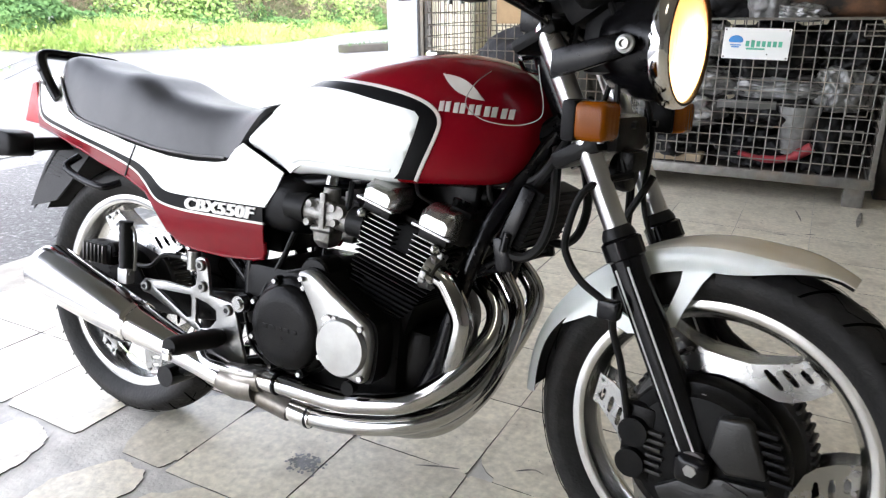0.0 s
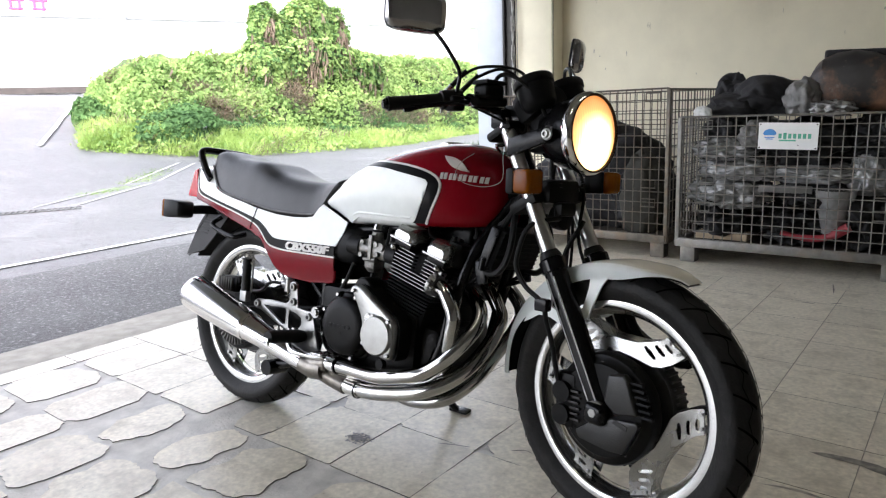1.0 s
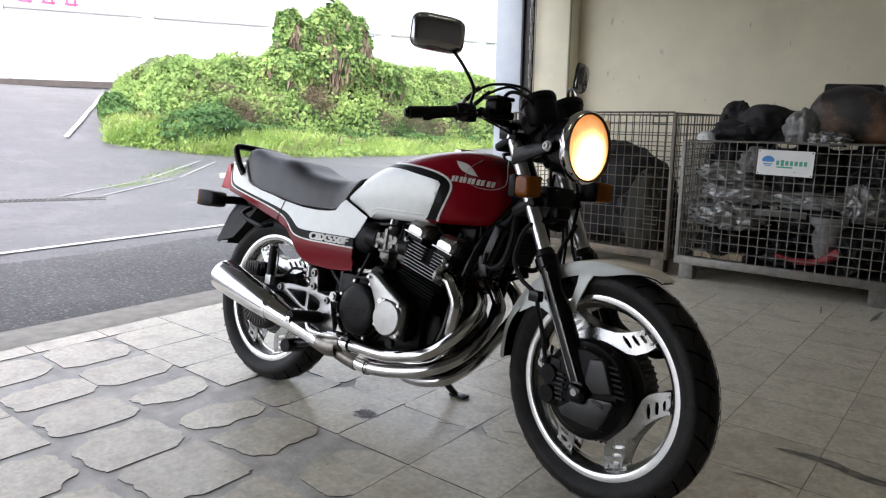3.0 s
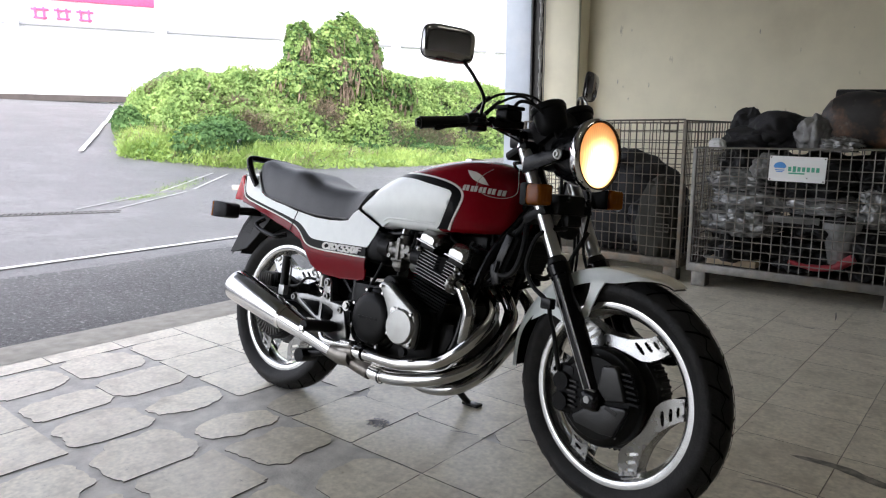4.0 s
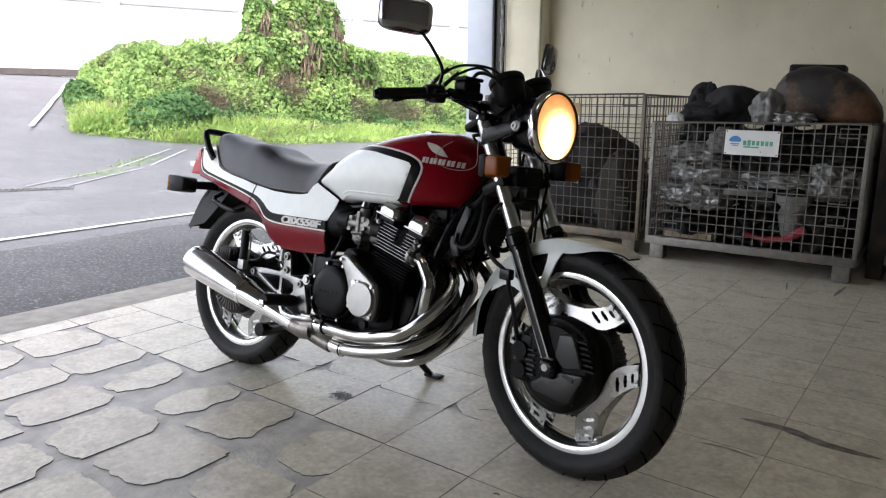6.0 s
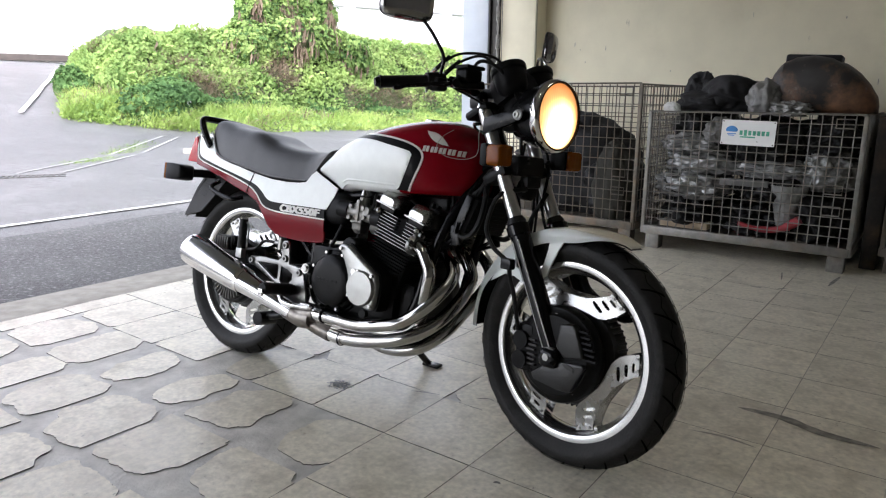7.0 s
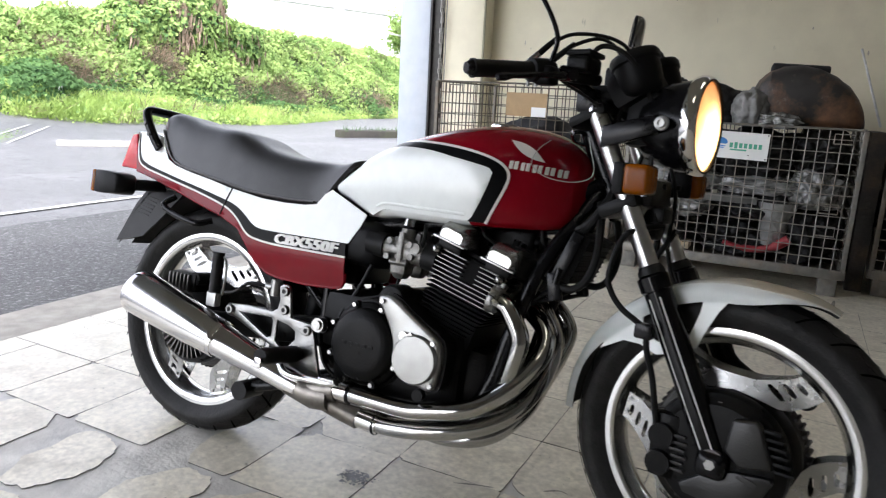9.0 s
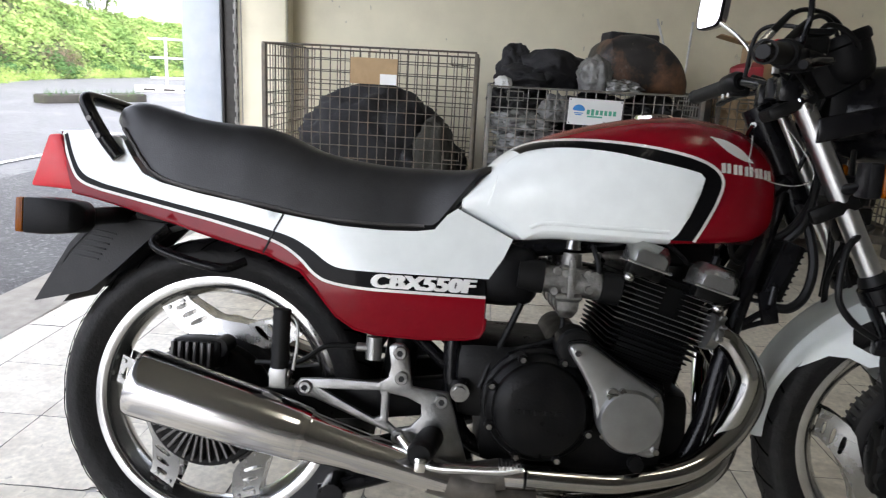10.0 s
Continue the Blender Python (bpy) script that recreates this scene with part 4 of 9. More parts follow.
def lump(name, c, s, mat, label, category, seed=0, rough=0.22, freq=2.2, rot=0, crisp=False):
    """A soft irregular bag or bundle that rests on what is below it."""
    o = thing(name, label, category, pose(*c, 0, 0, rot))
    bm = bmesh.new()
    bmesh.ops.create_icosphere(bm, subdivisions=4 if crisp else 5, radius=1)
    shift = Vector((seed * 3.7, seed, seed * 0.6))
    for v in bm.verts:
        p = v.co.copy()
        k = 1 + rough * noise.noise(p * freq + shift)
        warp = p + 0.25 * Vector((noise.noise(p * 2 + shift), noise.noise(p * 2 - shift), noise.noise(p * 2 + shift * 1.3)))
        k -= rough * 0.34 * (1 - abs(noise.noise(warp * freq * 1.6 + shift)) * 2.2)
        k += rough * 0.13 * abs(noise.noise(warp * freq * 4.2 + shift))
        q = Vector((p.x * s[0], p.y * s[1], p.z * s[2])) * (k + rough * 0.3)
        q.z = max(q.z, -s[2] * 0.72)
        v.co = q + Vector((0, 0, s[2] * 0.72))
    body = part("body", bm, mat, o, smooth=False)
    if not crisp:
        body.data.shade_smooth()
    return o

# what lies in the rusty cage
lump("tarpaulin_heap", (-0.98, CY + 0.50, 0.13), (0.47, 0.36, 0.41), FABRIC, "large heap of folded black tarpaulin in the cage", "tarpaulin", 1, 0.15, 3.4)
lump("bin_bag", (-0.62, CY + 0.40, 0.13), (0.24, 0.26, 0.27), BAGBLACK, "small black plastic bag sagging in the cage", "bag", 3)
OLIVE = material("olive_canvas", (0.030, 0.029, 0.022), 0.85, 0, 0.3, 14, 0.4, 40)
lump("kit_bag", (-0.56, CY + 0.20, 0.13), (0.14, 0.12, 0.31), OLIVE, "upright drab olive canvas kit bag in the cage", "bag", 4, 0.14)
tag = thing("card_tag", "stained brown card with a white label wired to the cage", "tag", pose(-0.912, CY + 0.008, 0.93))
bm = bmesh.new()
box(bm, (0, 0, 0), (0.27, 0.004, 0.145))
part("card", bm, CARD, tag, smooth=False)
bm = bmesh.new()
box(bm, (0.085, -0.0035, -0.043), (0.095, 0.002, 0.058))
part("label", bm, SHEETWHITE, tag, "white paper label", smooth=False)

# what lies in the sign cage
rs = random.Random(8)
for k, (x, y, z, sx, sy, sz, mat, lab) in enumerate((
        (-0.02, 0.40, 0.13, 0.20, 0.34, 0.12, BAGBLACK, "black plastic bundle at the bottom of the cage"),
        (0.38, 0.45, 0.13, 0.24, 0.36, 0.13, BAGBLACK, "black plastic bundle at the bottom of the cage"),
        (0.74, 0.42, 0.13, 0.17, 0.34, 0.20, FABRIC, "dark cloth bundle at the bottom of the cage"),
        (0.00, 0.26, 0.33, 0.22, 0.20, 0.115, CLEAR, "crumpled grey plastic sack in the cage"),
        (0.06, 0.24, 0.50, 0.24, 0.19, 0.085, CLEAR, "crumpled silvery plastic sack in the cage"),
        (-0.03, 0.26, 0.62, 0.19, 0.20, 0.075, CLEAR, "flattened silvery plastic sack in the cage"),
        (0.46, 0.36, 0.34, 0.22, 0.28, 0.12, BAGBLACK, "black plastic sack in the cage"),
        (0.46, 0.22, 0.50, 0.24, 0.16, 0.060, CLEAR, "clear plastic wrapping in the cage"),
        (0.76, 0.28, 0.44, 0.15, 0.20, 0.14, CLEAR, "grey plastic sack in the cage"),
        (0.42, 0.36, 0.60, 0.28, 0.30, 0.15, BAGBLACK, "black plastic sack in the cage"),
        (0.76, 0.42, 0.62, 0.16, 0.30, 0.15, BAGBLACK, "black plastic sack in the cage"),
        (0.15, 0.16, 0.70, 0.085, 0.09, 0.085, DULLBAG, "pale grey plastic parcel in the cage"),
        (-0.05, 0.55, 0.70, 0.18, 0.30, 0.12, BAGBLACK, "black plastic sack in the cage"))):
    lump("plastic_sack", (x, CY + y, z), (sx, sy, sz), mat, lab, "sack", 10 + k, 0.30, 2.6)
bm = bmesh.new()
o = thing("plank", "pale plank end lying in the cage", "plank", pose(0.0, CY + 0.10, 0.15))
box(bm, (0, 0, 0.02), (0.30, 0.12, 0.04), 0.004)
part("board", bm, material("raw_pine", (0.40, 0.32, 0.22), 0.8, 0, 0.2, 12), o)
o = thing("metal_strip", "flat grey sheet-metal strip in the cage", "metal strip", pose(0.34, CY + 0.045, 0.44, 0, 0, 0))
bm = bmesh.new()
box(bm, (0, 0, 0.03), (0.28, 0.008, 0.042), 0.003)
part("sheet", bm, material("grey_sheet", (0.13, 0.13, 0.125), 0.4, 0.5), o)
o = thing("plastic_funnel", "translucent grey plastic funnel in the cage", "funnel", pose(0.57, CY + 0.12, 0.22))
bm = bmesh.new()
tube(bm, [(0, 0, 0), (0.01, 0, 0.08), (0.015, 0, 0.22), (0.015, 0, 0.25)], [0.045, 0.07, 0.105, 0.11], 24)
part("cone", bm, CLEAR, o)
o = thing("red_trim", "curved dull red plastic trim piece in the cage", "trim piece", pose(0.50, CY + 0.05, 0.15))
bm = bmesh.new()
tube(bm, spline([(-0.17, 0, 0.07), (-0.05, 0.01, 0.045), (0.07, 0.01, 0.06), (0.17, 0, 0.125)], 6), [0.014] * 6 + [0.02] * 8 + [0.028] * 5, 10)
part("body", bm, REDPLASTIC, o)

# on top of the sign cage
lump("cloth_bag", (-0.04, CY + 0.40, 0.875), (0.17, 0.20, 0.085), FABRIC, "black cloth bag lying on the cage", "bag", 31, 0.26, 1.5)
lump("cloth_bag", (0.13, CY + 0.46, 0.885), (0.22, 0.24, 0.125), FABRIC, "bulging charcoal cloth bag on the cage", "bag", 32, 0.30, 1.6)
lump("cloth_bag", (-0.10, CY + 0.52, 0.90), (0.10, 0.14, 0.13), FABRIC, "crumpled black cloth on the cage", "bag", 33, 0.32, 1.6)
lump("grey_bag", (0.37, CY + 0.24, 0.875), (0.10, 0.12, 0.12), DULLBAG, "grey plastic bag tied up on the cage", "bag", 34, 0.22)
lump("foil_bundle", (0.52, CY + 0.20, 0.87), (0.11, 0.12, 0.05), CLEAR, "crumpled clear wrapping on the cage", "wrapping", 35, 0.4)
lump("plastic_cup", (-0.17, CY + 0.15, 0.875), (0.05, 0.05, 0.04), SHEETWHITE, "crumpled white plastic scrap on the cage", "scrap", 36, 0.2)


def old_tank():
    """A burnt fuel tank: long domed shell with a flat cap seat."""
    o = thing("scorched_tank", "scorched brown-black fuel tank shell lying on the cage", "fuel tank", pose(0.69, CY + 0.42, 0.875, 0, 0, 4))
    rows = []
    bm = bmesh.new()
    for x, w, h, b in ((-0.375, 0.05, 0.15, 0.05), (-0.365, 0.12, 0.22, 0.02), (-0.335, 0.17, 0.295, 0.0), (-0.28, 0.20, 0.345, 0.0), (-0.21, 0.205, 0.368, 0.0), (-0.10, 0.21, 0.372, 0.0), (0.0, 0.205, 0.355, 0.0), (0.09, 0.20, 0.315, 0.0), (0.17, 0.18, 0.255, 0.0), (0.235, 0.14, 0.19, 0.0), (0.285, 0.09, 0.12, 0.01), (0.305, 0.03, 0.06, 0.02)):
        ring = []
        for k in range(24):
            a = k * math.tau / 24
            c, s = math.cos(a), math.sin(a)
            ring.append((x, w * math.copysign(abs(c) ** 0.6, c), b + (h - b) * (0.5 + 0.5 * math.copysign(abs(s) ** 0.5, s))))
        rows.append(ring)
    loft(bm, rows)
    bmesh.ops.subdivide_edges(bm, edges=bm.edges[:], cuts=1, smooth=0.6)
    for v in bm.verts:
        v.co *= 1 + 0.05 * noise.noise(v.co * 5) + 0.03 * noise.noise(v.co * 13)
    turned(bm, Matrix.Diagonal((0.90, 1, 0.94, 1)))
    part("shell", bm, CHARRED, o)
    bm = bmesh.new()
    box(bm, (-0.10, 0.03, 0.326), (0.30, 0.24, 0.060), 0.018, Matrix.Rotation(radians(2), 3, "Y"), 4)
    part("seat_pad", bm, FABRIC, o, "flat black piece lying over the shell")
    return o


old_tank()
sign = thing("notice_sign", "small white enamel sign with blue and green bars", "sign", pose(0.352, CY - 0.028, 0.772, 0, 1.0, 0))
bm = bmesh.new()
box(bm, (0, 0, 0), (0.302, 0.003, 0.146), 0.001)
part("plate", bm, SHEETWHITE, sign, smooth=False)
SBLUE = material("sign_blue", (0.05, 0.25, 0.62), 0.4)
SGREEN = material("sign_green", (0.09, 0.40, 0.27), 0.4)
bm = bmesh.new()
plate(bm, [(-0.092 + 0.034 * math.cos(a), 0.010 + 0.028 * math.sin(a)) for a in [i * math.pi / 14 for i in range(15)]] + [(-0.118, 0.004), (-0.066, 0.004)][::1], (), -0.0035, -0.0018)
part("logo_disc", bm, SBLUE, sign, "blue half disc", smooth=False)
for dz, w in ((-0.008, 0.05), (-0.017, 0.035)):
    bm = bmesh.new()
    box(bm, (-0.092, -0.0026, dz), (w, 0.0018, 0.005))
    part("logo_bar", bm, SBLUE, sign, smooth=False)
for k in range(7):
    bm = bmesh.new()
    box(bm, (-0.038 + k * 0.0245, -0.0026, 0.0), (0.0165, 0.0018, 0.026 if k != 1 else 0.034))
    part("letter_bar", bm, SGREEN, sign, smooth=False)
bm = bmesh.new()
box(bm, (0.0, -0.0026, -0.024), (0.085, 0.0018, 0.008))
part("small_bar", bm, SGREEN, sign, smooth=False)
for x in (-0.142, 0.142):
    for z in (-0.064, 0.064):
        bm = bmesh.new()
        cyl(bm, (x, -0.0045, z), (x, -0.001, z), 0.004, seg=10)
        part("screw", bm, DARKSTEEL, sign)

# the third cage, with paper, boxes and scrap
lump("paper_heap", (1.30, CY + 0.50, 0.60), (0.20, 0.26, 0.22), PAPERY, "crumpled tan packing paper heaped over the cage", "paper", 41, 0.50, 2.4, 0, True)
lump("paper_heap", (1.46, CY + 0.30, 0.66), (0.16, 0.16, 0.15), PAPERY, "crushed brown packing paper on the cage", "paper", 47, 0.55, 2.6, 0, True)
lump("bin_bag", (1.30, CY + 0.30, 0.40), (0.22, 0.20, 0.14), BAGBLACK, "black plastic bag under the packing paper", "bag", 48)
lump("plastic_sack", (1.70, CY + 0.45, 0.60), (0.22, 0.28, 0.22), CLEAR, "grey plastic sack heaped in the cage", "sack", 42, 0.35)
lump("bin_bag", (1.45, CY + 0.62, 0.13), (0.30, 0.34, 0.34), BAGBLACK, "black plastic bag filling the cage", "bag", 43)
lump("bin_bag", (1.98, CY + 0.60, 0.13), (0.26, 0.36, 0.40), BAGBLACK, "black plastic bag filling the cage", "bag", 44)
o = thing("white_fairing", "white curved plastic fairing panel standing in the cage", "fairing", pose(1.33, CY + 0.24, 0.14, 0, -23, -4))
bm = bmesh.new()
plate(bm, [(v.x, v.y) for v in closed_spline([(-0.065, 0.36, 0), (-0.05, 0.405, 0), (0.05, 0.40, 0), (0.058, 0.33, 0), (0.045, 0.02, 0), (-0.035, 0.0, 0), (-0.05, 0.18, 0)], 4)], (), -0.008, 0.008)
part("panel", bm, SHEETWHITE, o)
o = thing("cardboard_box", "open brown cardboard box on the heap", "box", pose(1.60, CY + 0.66, 0.90, 0, 0, -12))
bm = bmesh.new()
for c, s in (((0, -0.17, 0.17), (0.44, 0.006, 0.34)), ((0, 0.17, 0.17), (0.44, 0.006, 0.34)), ((-0.217, 0, 0.17), (0.006, 0.33, 0.34)), ((0.217, 0, 0.17), (0.006, 0.33, 0.34)), ((0, 0, 0.004), (0.43, 0.33, 0.006))):
    box(bm, c, s)
part("carton", bm, CARD, o, smooth=False)
bm = bmesh.new()
box(bm, (-0.30, 0, 0.345), (0.20, 0.33, 0.006), 0, Matrix.Rotation(radians(14), 3, "Y"))
part("flap", bm, CARD, o, smooth=False)
o = thing("red_cowl", "red and navy plastic cowl piece on the heap", "cowl", pose(1.36, CY + 0.50, 1.0))
bm = bmesh.new()
loft(bm, [[(x, y * w, 0.055 + z * h) for y, z in ((-1, -1), (-1, 0.4), (-0.3, 1), (0.3, 1), (1, 0.4), (1, -1))] for x, w, h in ((-0.12, 0.02, 0.015), (-0.08, 0.06, 0.035), (-0.02, 0.08, 0.050), (0.05, 0.08, 0.055))])
part("shell", bm, REDPLASTIC, o)
for x, l, tl in ((1.10, 0.56, -20), (1.155, 0.52, 2)):
    o = thing("wall_pole", "thin white rod leaning on the wall behind the cages", "rod", pose(x, BACK_Y - 0.07, 0.90, -3, tl, 0))
    bm = bmesh.new()
    cyl(bm, (0, 0, 0), (0, 0, l - 0.035), 0.0075)
    part("rod", bm, ROADPAINT, o)
# added dark slab for the shaded gap between the cages, with rust patches
o = thing("gap_shade", "dark rust-flecked slab that stands for the shade in the gap between two cages", "board", pose(1.025, CY + 0.47, 0.0, 0, 0, 0))
bm = bmesh.new()
box(bm, (0, 0, 0.44), (0.085, 0.50, 0.88), 0.006)
part("board", bm, material("rusty_gap_shade", (0.016, 0.014, 0.012), 0.7, 0, 0.4, 12, 0.4, 40, dirt=(0.10, 0.06, 0.035), dirt_amount=0.7, dirt_scale=7), o)

# twin fluorescent tube fitting under the ceiling
TUBE = bpy.data.materials.new("fluorescent_tube")
TUBE.use_nodes = True
TUBE.node_tree.nodes["Principled BSDF"].inputs["Base Color"].default_value = (0.9, 0.9, 0.9, 1)
TUBE.node_tree.nodes["Principled BSDF"].inputs["Emission Color"].default_value = (1.0, 0.95, 0.76, 1)
TUBE.node_tree.nodes["Principled BSDF"].inputs["Emission Strength"].default_value = 2.6
# the first fitting is an unseen extra that lights the near side
for x, y in ((0.55, -1.6), (1.72, 1.02)):
    o = thing("tube_light", "white twin-tube fluorescent ceiling light, out of view, switched on", "ceiling light", pose(x, y, 3.86, 0, 0, 0), "ceiling tube lights")
    bm = bmesh.new()
    loft(bm, [[(u * w, v, z) for u, v in ((-1, -0.62), (1, -0.62), (1, 0.62), (-1, 0.62))] for w, z in ((0.11, 0.0), (0.11, -0.02), (0.05, -0.07))])
    part("reflector", bm, SHEETWHITE, o, smooth=False)
    for dx in (-0.075, 0.075):
        bm = bmesh.new()
        cyl(bm, (dx, -0.585, -0.075), (dx, 0.585, -0.075), 0.016, seg=14)
        part("tube", bm, TUBE, o, "glowing white tube")
        for v in (-0.595, 0.595):
            bm = bmesh.new()
            box(bm, (dx, v, -0.055), (0.036, 0.022, 0.070), 0.004)
            part("lamp_holder", bm, SHEETWHITE, o)

# ---- the motorcycle ----
# its own axes: x forward, y to its left, z up; it leans on its side stand
BIKE = thing("motorcycle", "red and white road motorcycle on its side stand, headlamp lit", "motorcycle",
             pose(0, -0.015, 0, -11.3, 0, 0))
RH, FH = Vector((-0.760, 0, 0.312)), Vector((0.606, 0, 0.312))
AXIS = Vector((-0.448, 0, 0.894))
PIVOT = Vector((0.546, 0, 0.312))
STEER = Matrix.Translation(PIVOT) @ Matrix.Rotation(radians(-11.0), 4, AXIS) @ Matrix.Translation(-PIVOT)


def on_bike(name, bm, mat, parent=None, label="", steered=False, smooth=True):
    if steered:
        turned(bm, STEER)
    return part(name, bm, mat, parent or BIKE, label, smooth)


# -- wheels --
DULLCHROME = material("worn_bright_plating", (0.42, 0.42, 0.41), 0.22, 1.0, 0.15, 30, dirt=(0.12, 0.11, 0.10), dirt_amount=0.5, dirt_scale=40)
GROOVE_SHADE = material("tread_groove_shade", (0.002, 0.002, 0.002), 0.95, spec=0.0)
SPOKE = material("pressed_alloy", (0.35, 0.35, 0.34), 0.27, 1.0, 0.12, 24, 0.05, 200, dirt=(0.25, 0.24, 0.22), dirt_amount=0.4, dirt_scale=14)
RIM = material("anodised_rim", (0.60, 0.60, 0.59), 0.20, 1.0, 0.06, 20, dirt=(0.36, 0.35, 0.33), dirt_amount=0.3, dirt_scale=12)
HANGER = material("dulled_hanger_alloy", (0.23, 0.23, 0.225), 0.30, 0.9, 0.15, 30, 0.1, 200, dirt=(0.14, 0.13, 0.11), dirt_amount=0.5, dirt_scale=20)
STANCHION = material("dulled_chrome_tube", (0.66, 0.66, 0.65), 0.30, 1.0, 0.1, 20, rough_vary=0.3)
DARKCAST = material("dark_cast_cover", (0.0165, 0.0165, 0.0160), 0.34, 0.25, 0.2, 30, 0.1, 250)
def wheel(name, c, tyre_r, half, steered, label, base0=87.0, spread=37.0):
    w = hub(name, BIKE, label)
    c = Vector(c)
    # tyre: carcass profile with tread shoulders
    bm = bmesh.new()
    r0 = 0.236
    prof = [(r0, -half * 0.62), (r0 + 0.012, -half * 0.80), (r0 + (tyre_r - r0) * 0.42, -half * 1.0), (r0 + (tyre_r - r0) * 0.68, -half * 0.93),
            (tyre_r - 0.014, -half * 0.72), (tyre_r - 0.004, -half * 0.38), (tyre_r, 0)]
    prof = prof + [(r, -h) for r, h in prof[-2::-1]]
    prof = [(v.x, v.y) for v in spline([(r, h, 0) for r, h in prof], 3)]
    lathe(bm, prof, c, "Y", 96, caps=False)
    for v in bm.verts:
        d = v.co - c
        rr = math.hypot(d.x, d.z)
        a = math.atan2(d.z, d.x)
        if rr > tyre_r - 0.022:
            k = (a / math.tau * 32) % 1
            s = abs(d.y) / half
            if abs(((k + s * 0.6) % 1) - 0.5) < 0.09 and s > 0.15:
                f = 1 - 0.0045 / rr
                v.co = c + Vector((d.x * f, d.y, d.z * f))
    on_bike("tyre", bm, RUBBER, w, "black road tyre with cut tread", steered)
    # tread grooves, short slanting cuts on both shoulders: raised strips coloured as their shade
    bm = bmesh.new()
    for k in range(28):
        for s in (-1, 1):
            a0 = k * math.tau / 28 + (0.05 if s > 0 else 0)
            row = []
            for g in range(7):
                u = g / 6
                a = a0 + 0.12 * u
                yy = s * half * (0.16 + 0.77 * u)
                q = abs(yy) / half
                rr = tyre_r + 0.0028 - (q / 0.38 * 0.004 if q < 0.38 else 0.004 + (q - 0.38) / 0.34 * 0.010 if q < 0.72 else 0.014 + (q - 0.72) / 0.21 * 0.010)
                e = Vector((math.cos(a), 0, math.sin(a)))
                tn = Vector((-math.sin(a), 0, math.cos(a))) * (0.0040 - 0.0018 * u)
                pnt = c + e * rr + Vector((0, yy + s * 0.0035 * q * q, 0))
                row.append((bm.verts.new(pnt - tn), bm.verts.new(pnt + tn)))
            for p, q in zip(row, row[1:]):
                bm.faces.new((p[0], p[1], q[1], q[0]))
    # a zigzag strip in the same shade colour that joins the cuts round each shoulder
    for s in (-1, 1):
        row = []
        for g in range(28 * 6 + 1):
            u = g / 6 % 1
            q = 0.40 + 0.20 * (u / 0.66 if u < 0.66 else (1 - u) / 0.34)
            a = g * math.tau / 168
            rr = tyre_r + 0.0030 - (0.004 + (q - 0.38) / 0.34 * 0.010)
            e = Vector((math.cos(a), 0, math.sin(a)))
            row.append([bm.verts.new(c + e * rr + Vector((0, s * half * (q + dq) + s * 0.0035 * q * q, 0))) for dq in (-0.028, 0.028)])
        for p, q in zip(row, row[1:]):
            bm.faces.new((p[0], p[1], q[1], q[0]))
    tagged(on_bike("tread", bm, GROOVE_SHADE, w, "", steered), kind="stuff")
    # rim: bright flanges and a deep channel
    bm = bmesh.new()
    hw = half * 0.66
    prof = [(0.243, -hw), (0.243, -hw + 0.006), (0.232, -hw + 0.011), (0.226, -0.012), (0.226, 0.012), (0.232, hw - 0.011), (0.243, hw - 0.006), (0.243, hw),
            (0.2325, hw + 0.0015), (0.2225, hw + 0.0005), (0.2185, hw - 0.003), (0.2155, hw - 0.010), (0.2085, 0.014), (0.205, 0.006), (0.205, -0.006), (0.2085, -0.014), (0.2155, -hw + 0.010), (0.2185, -hw + 0.003), (0.2225, -hw - 0.0005), (0.2325, -hw - 0.0015)]
    lathe(bm, prof, c, "Y", 96, closed=True)
    on_bike("rim", bm, RIM, w, "polished alloy rim", steered)
    # boomerang spokes: three pressed plates on each face, two arms apiece
    def arm_slots(a, toward):
        out = []
        for k in range(3):
            rr = (0.153, 0.173, 0.192)[k]
            half_l = (0.0195, 0.0160, 0.0125)[k]
            shift = toward * (0.030, 0.018, 0.008)[k]
            ca, sa = math.cos(a), math.sin(a)
            loop = []
            for i in range(8):
                q = i * math.tau / 8
                u, v = 0.0050 * math.cos(q), half_l * (1 if math.sin(q) > 0.01 else -1) * min(1, abs(math.sin(q)) * 1.2) + shift
                loop.append((c.x + ca * (rr + u) - sa * v, c.z + sa * (rr + u) + ca * v))
            out.append(loop)
        return out
    for j in range(3):
        base = radians(base0 + 120 * j)
        a1, a2 = base - radians(spread), base + radians(spread)
        def at(a, r):
            return (c.x + r * math.cos(a), c.z + r * math.sin(a))
        da = 0.135
        outline = [at(a1 - da, 0.2085), at(a1 + da, 0.2085), at(a1 + da * 1.1, 0.198), at(a1 + 0.26, 0.176), at(base - 0.22, 0.1580), at(base, 0.1535), at(base + 0.22, 0.1580), at(a2 - 0.26, 0.176), at(a2 - da * 1.1, 0.198),
                   at(a2 - da, 0.2085), at(a2 + da, 0.2085), at(a2 + da * 0.92, 0.178), at(a2 + 0.07, 0.152), at(a2 - 0.03, 0.137), at(a2 - 0.22, 0.129), at(base, 0.126), at(a1 + 0.22, 0.129), at(a1 + 0.03, 0.137), at(a1 - 0.07, 0.152), at(a1 - da * 0.92, 0.178)]
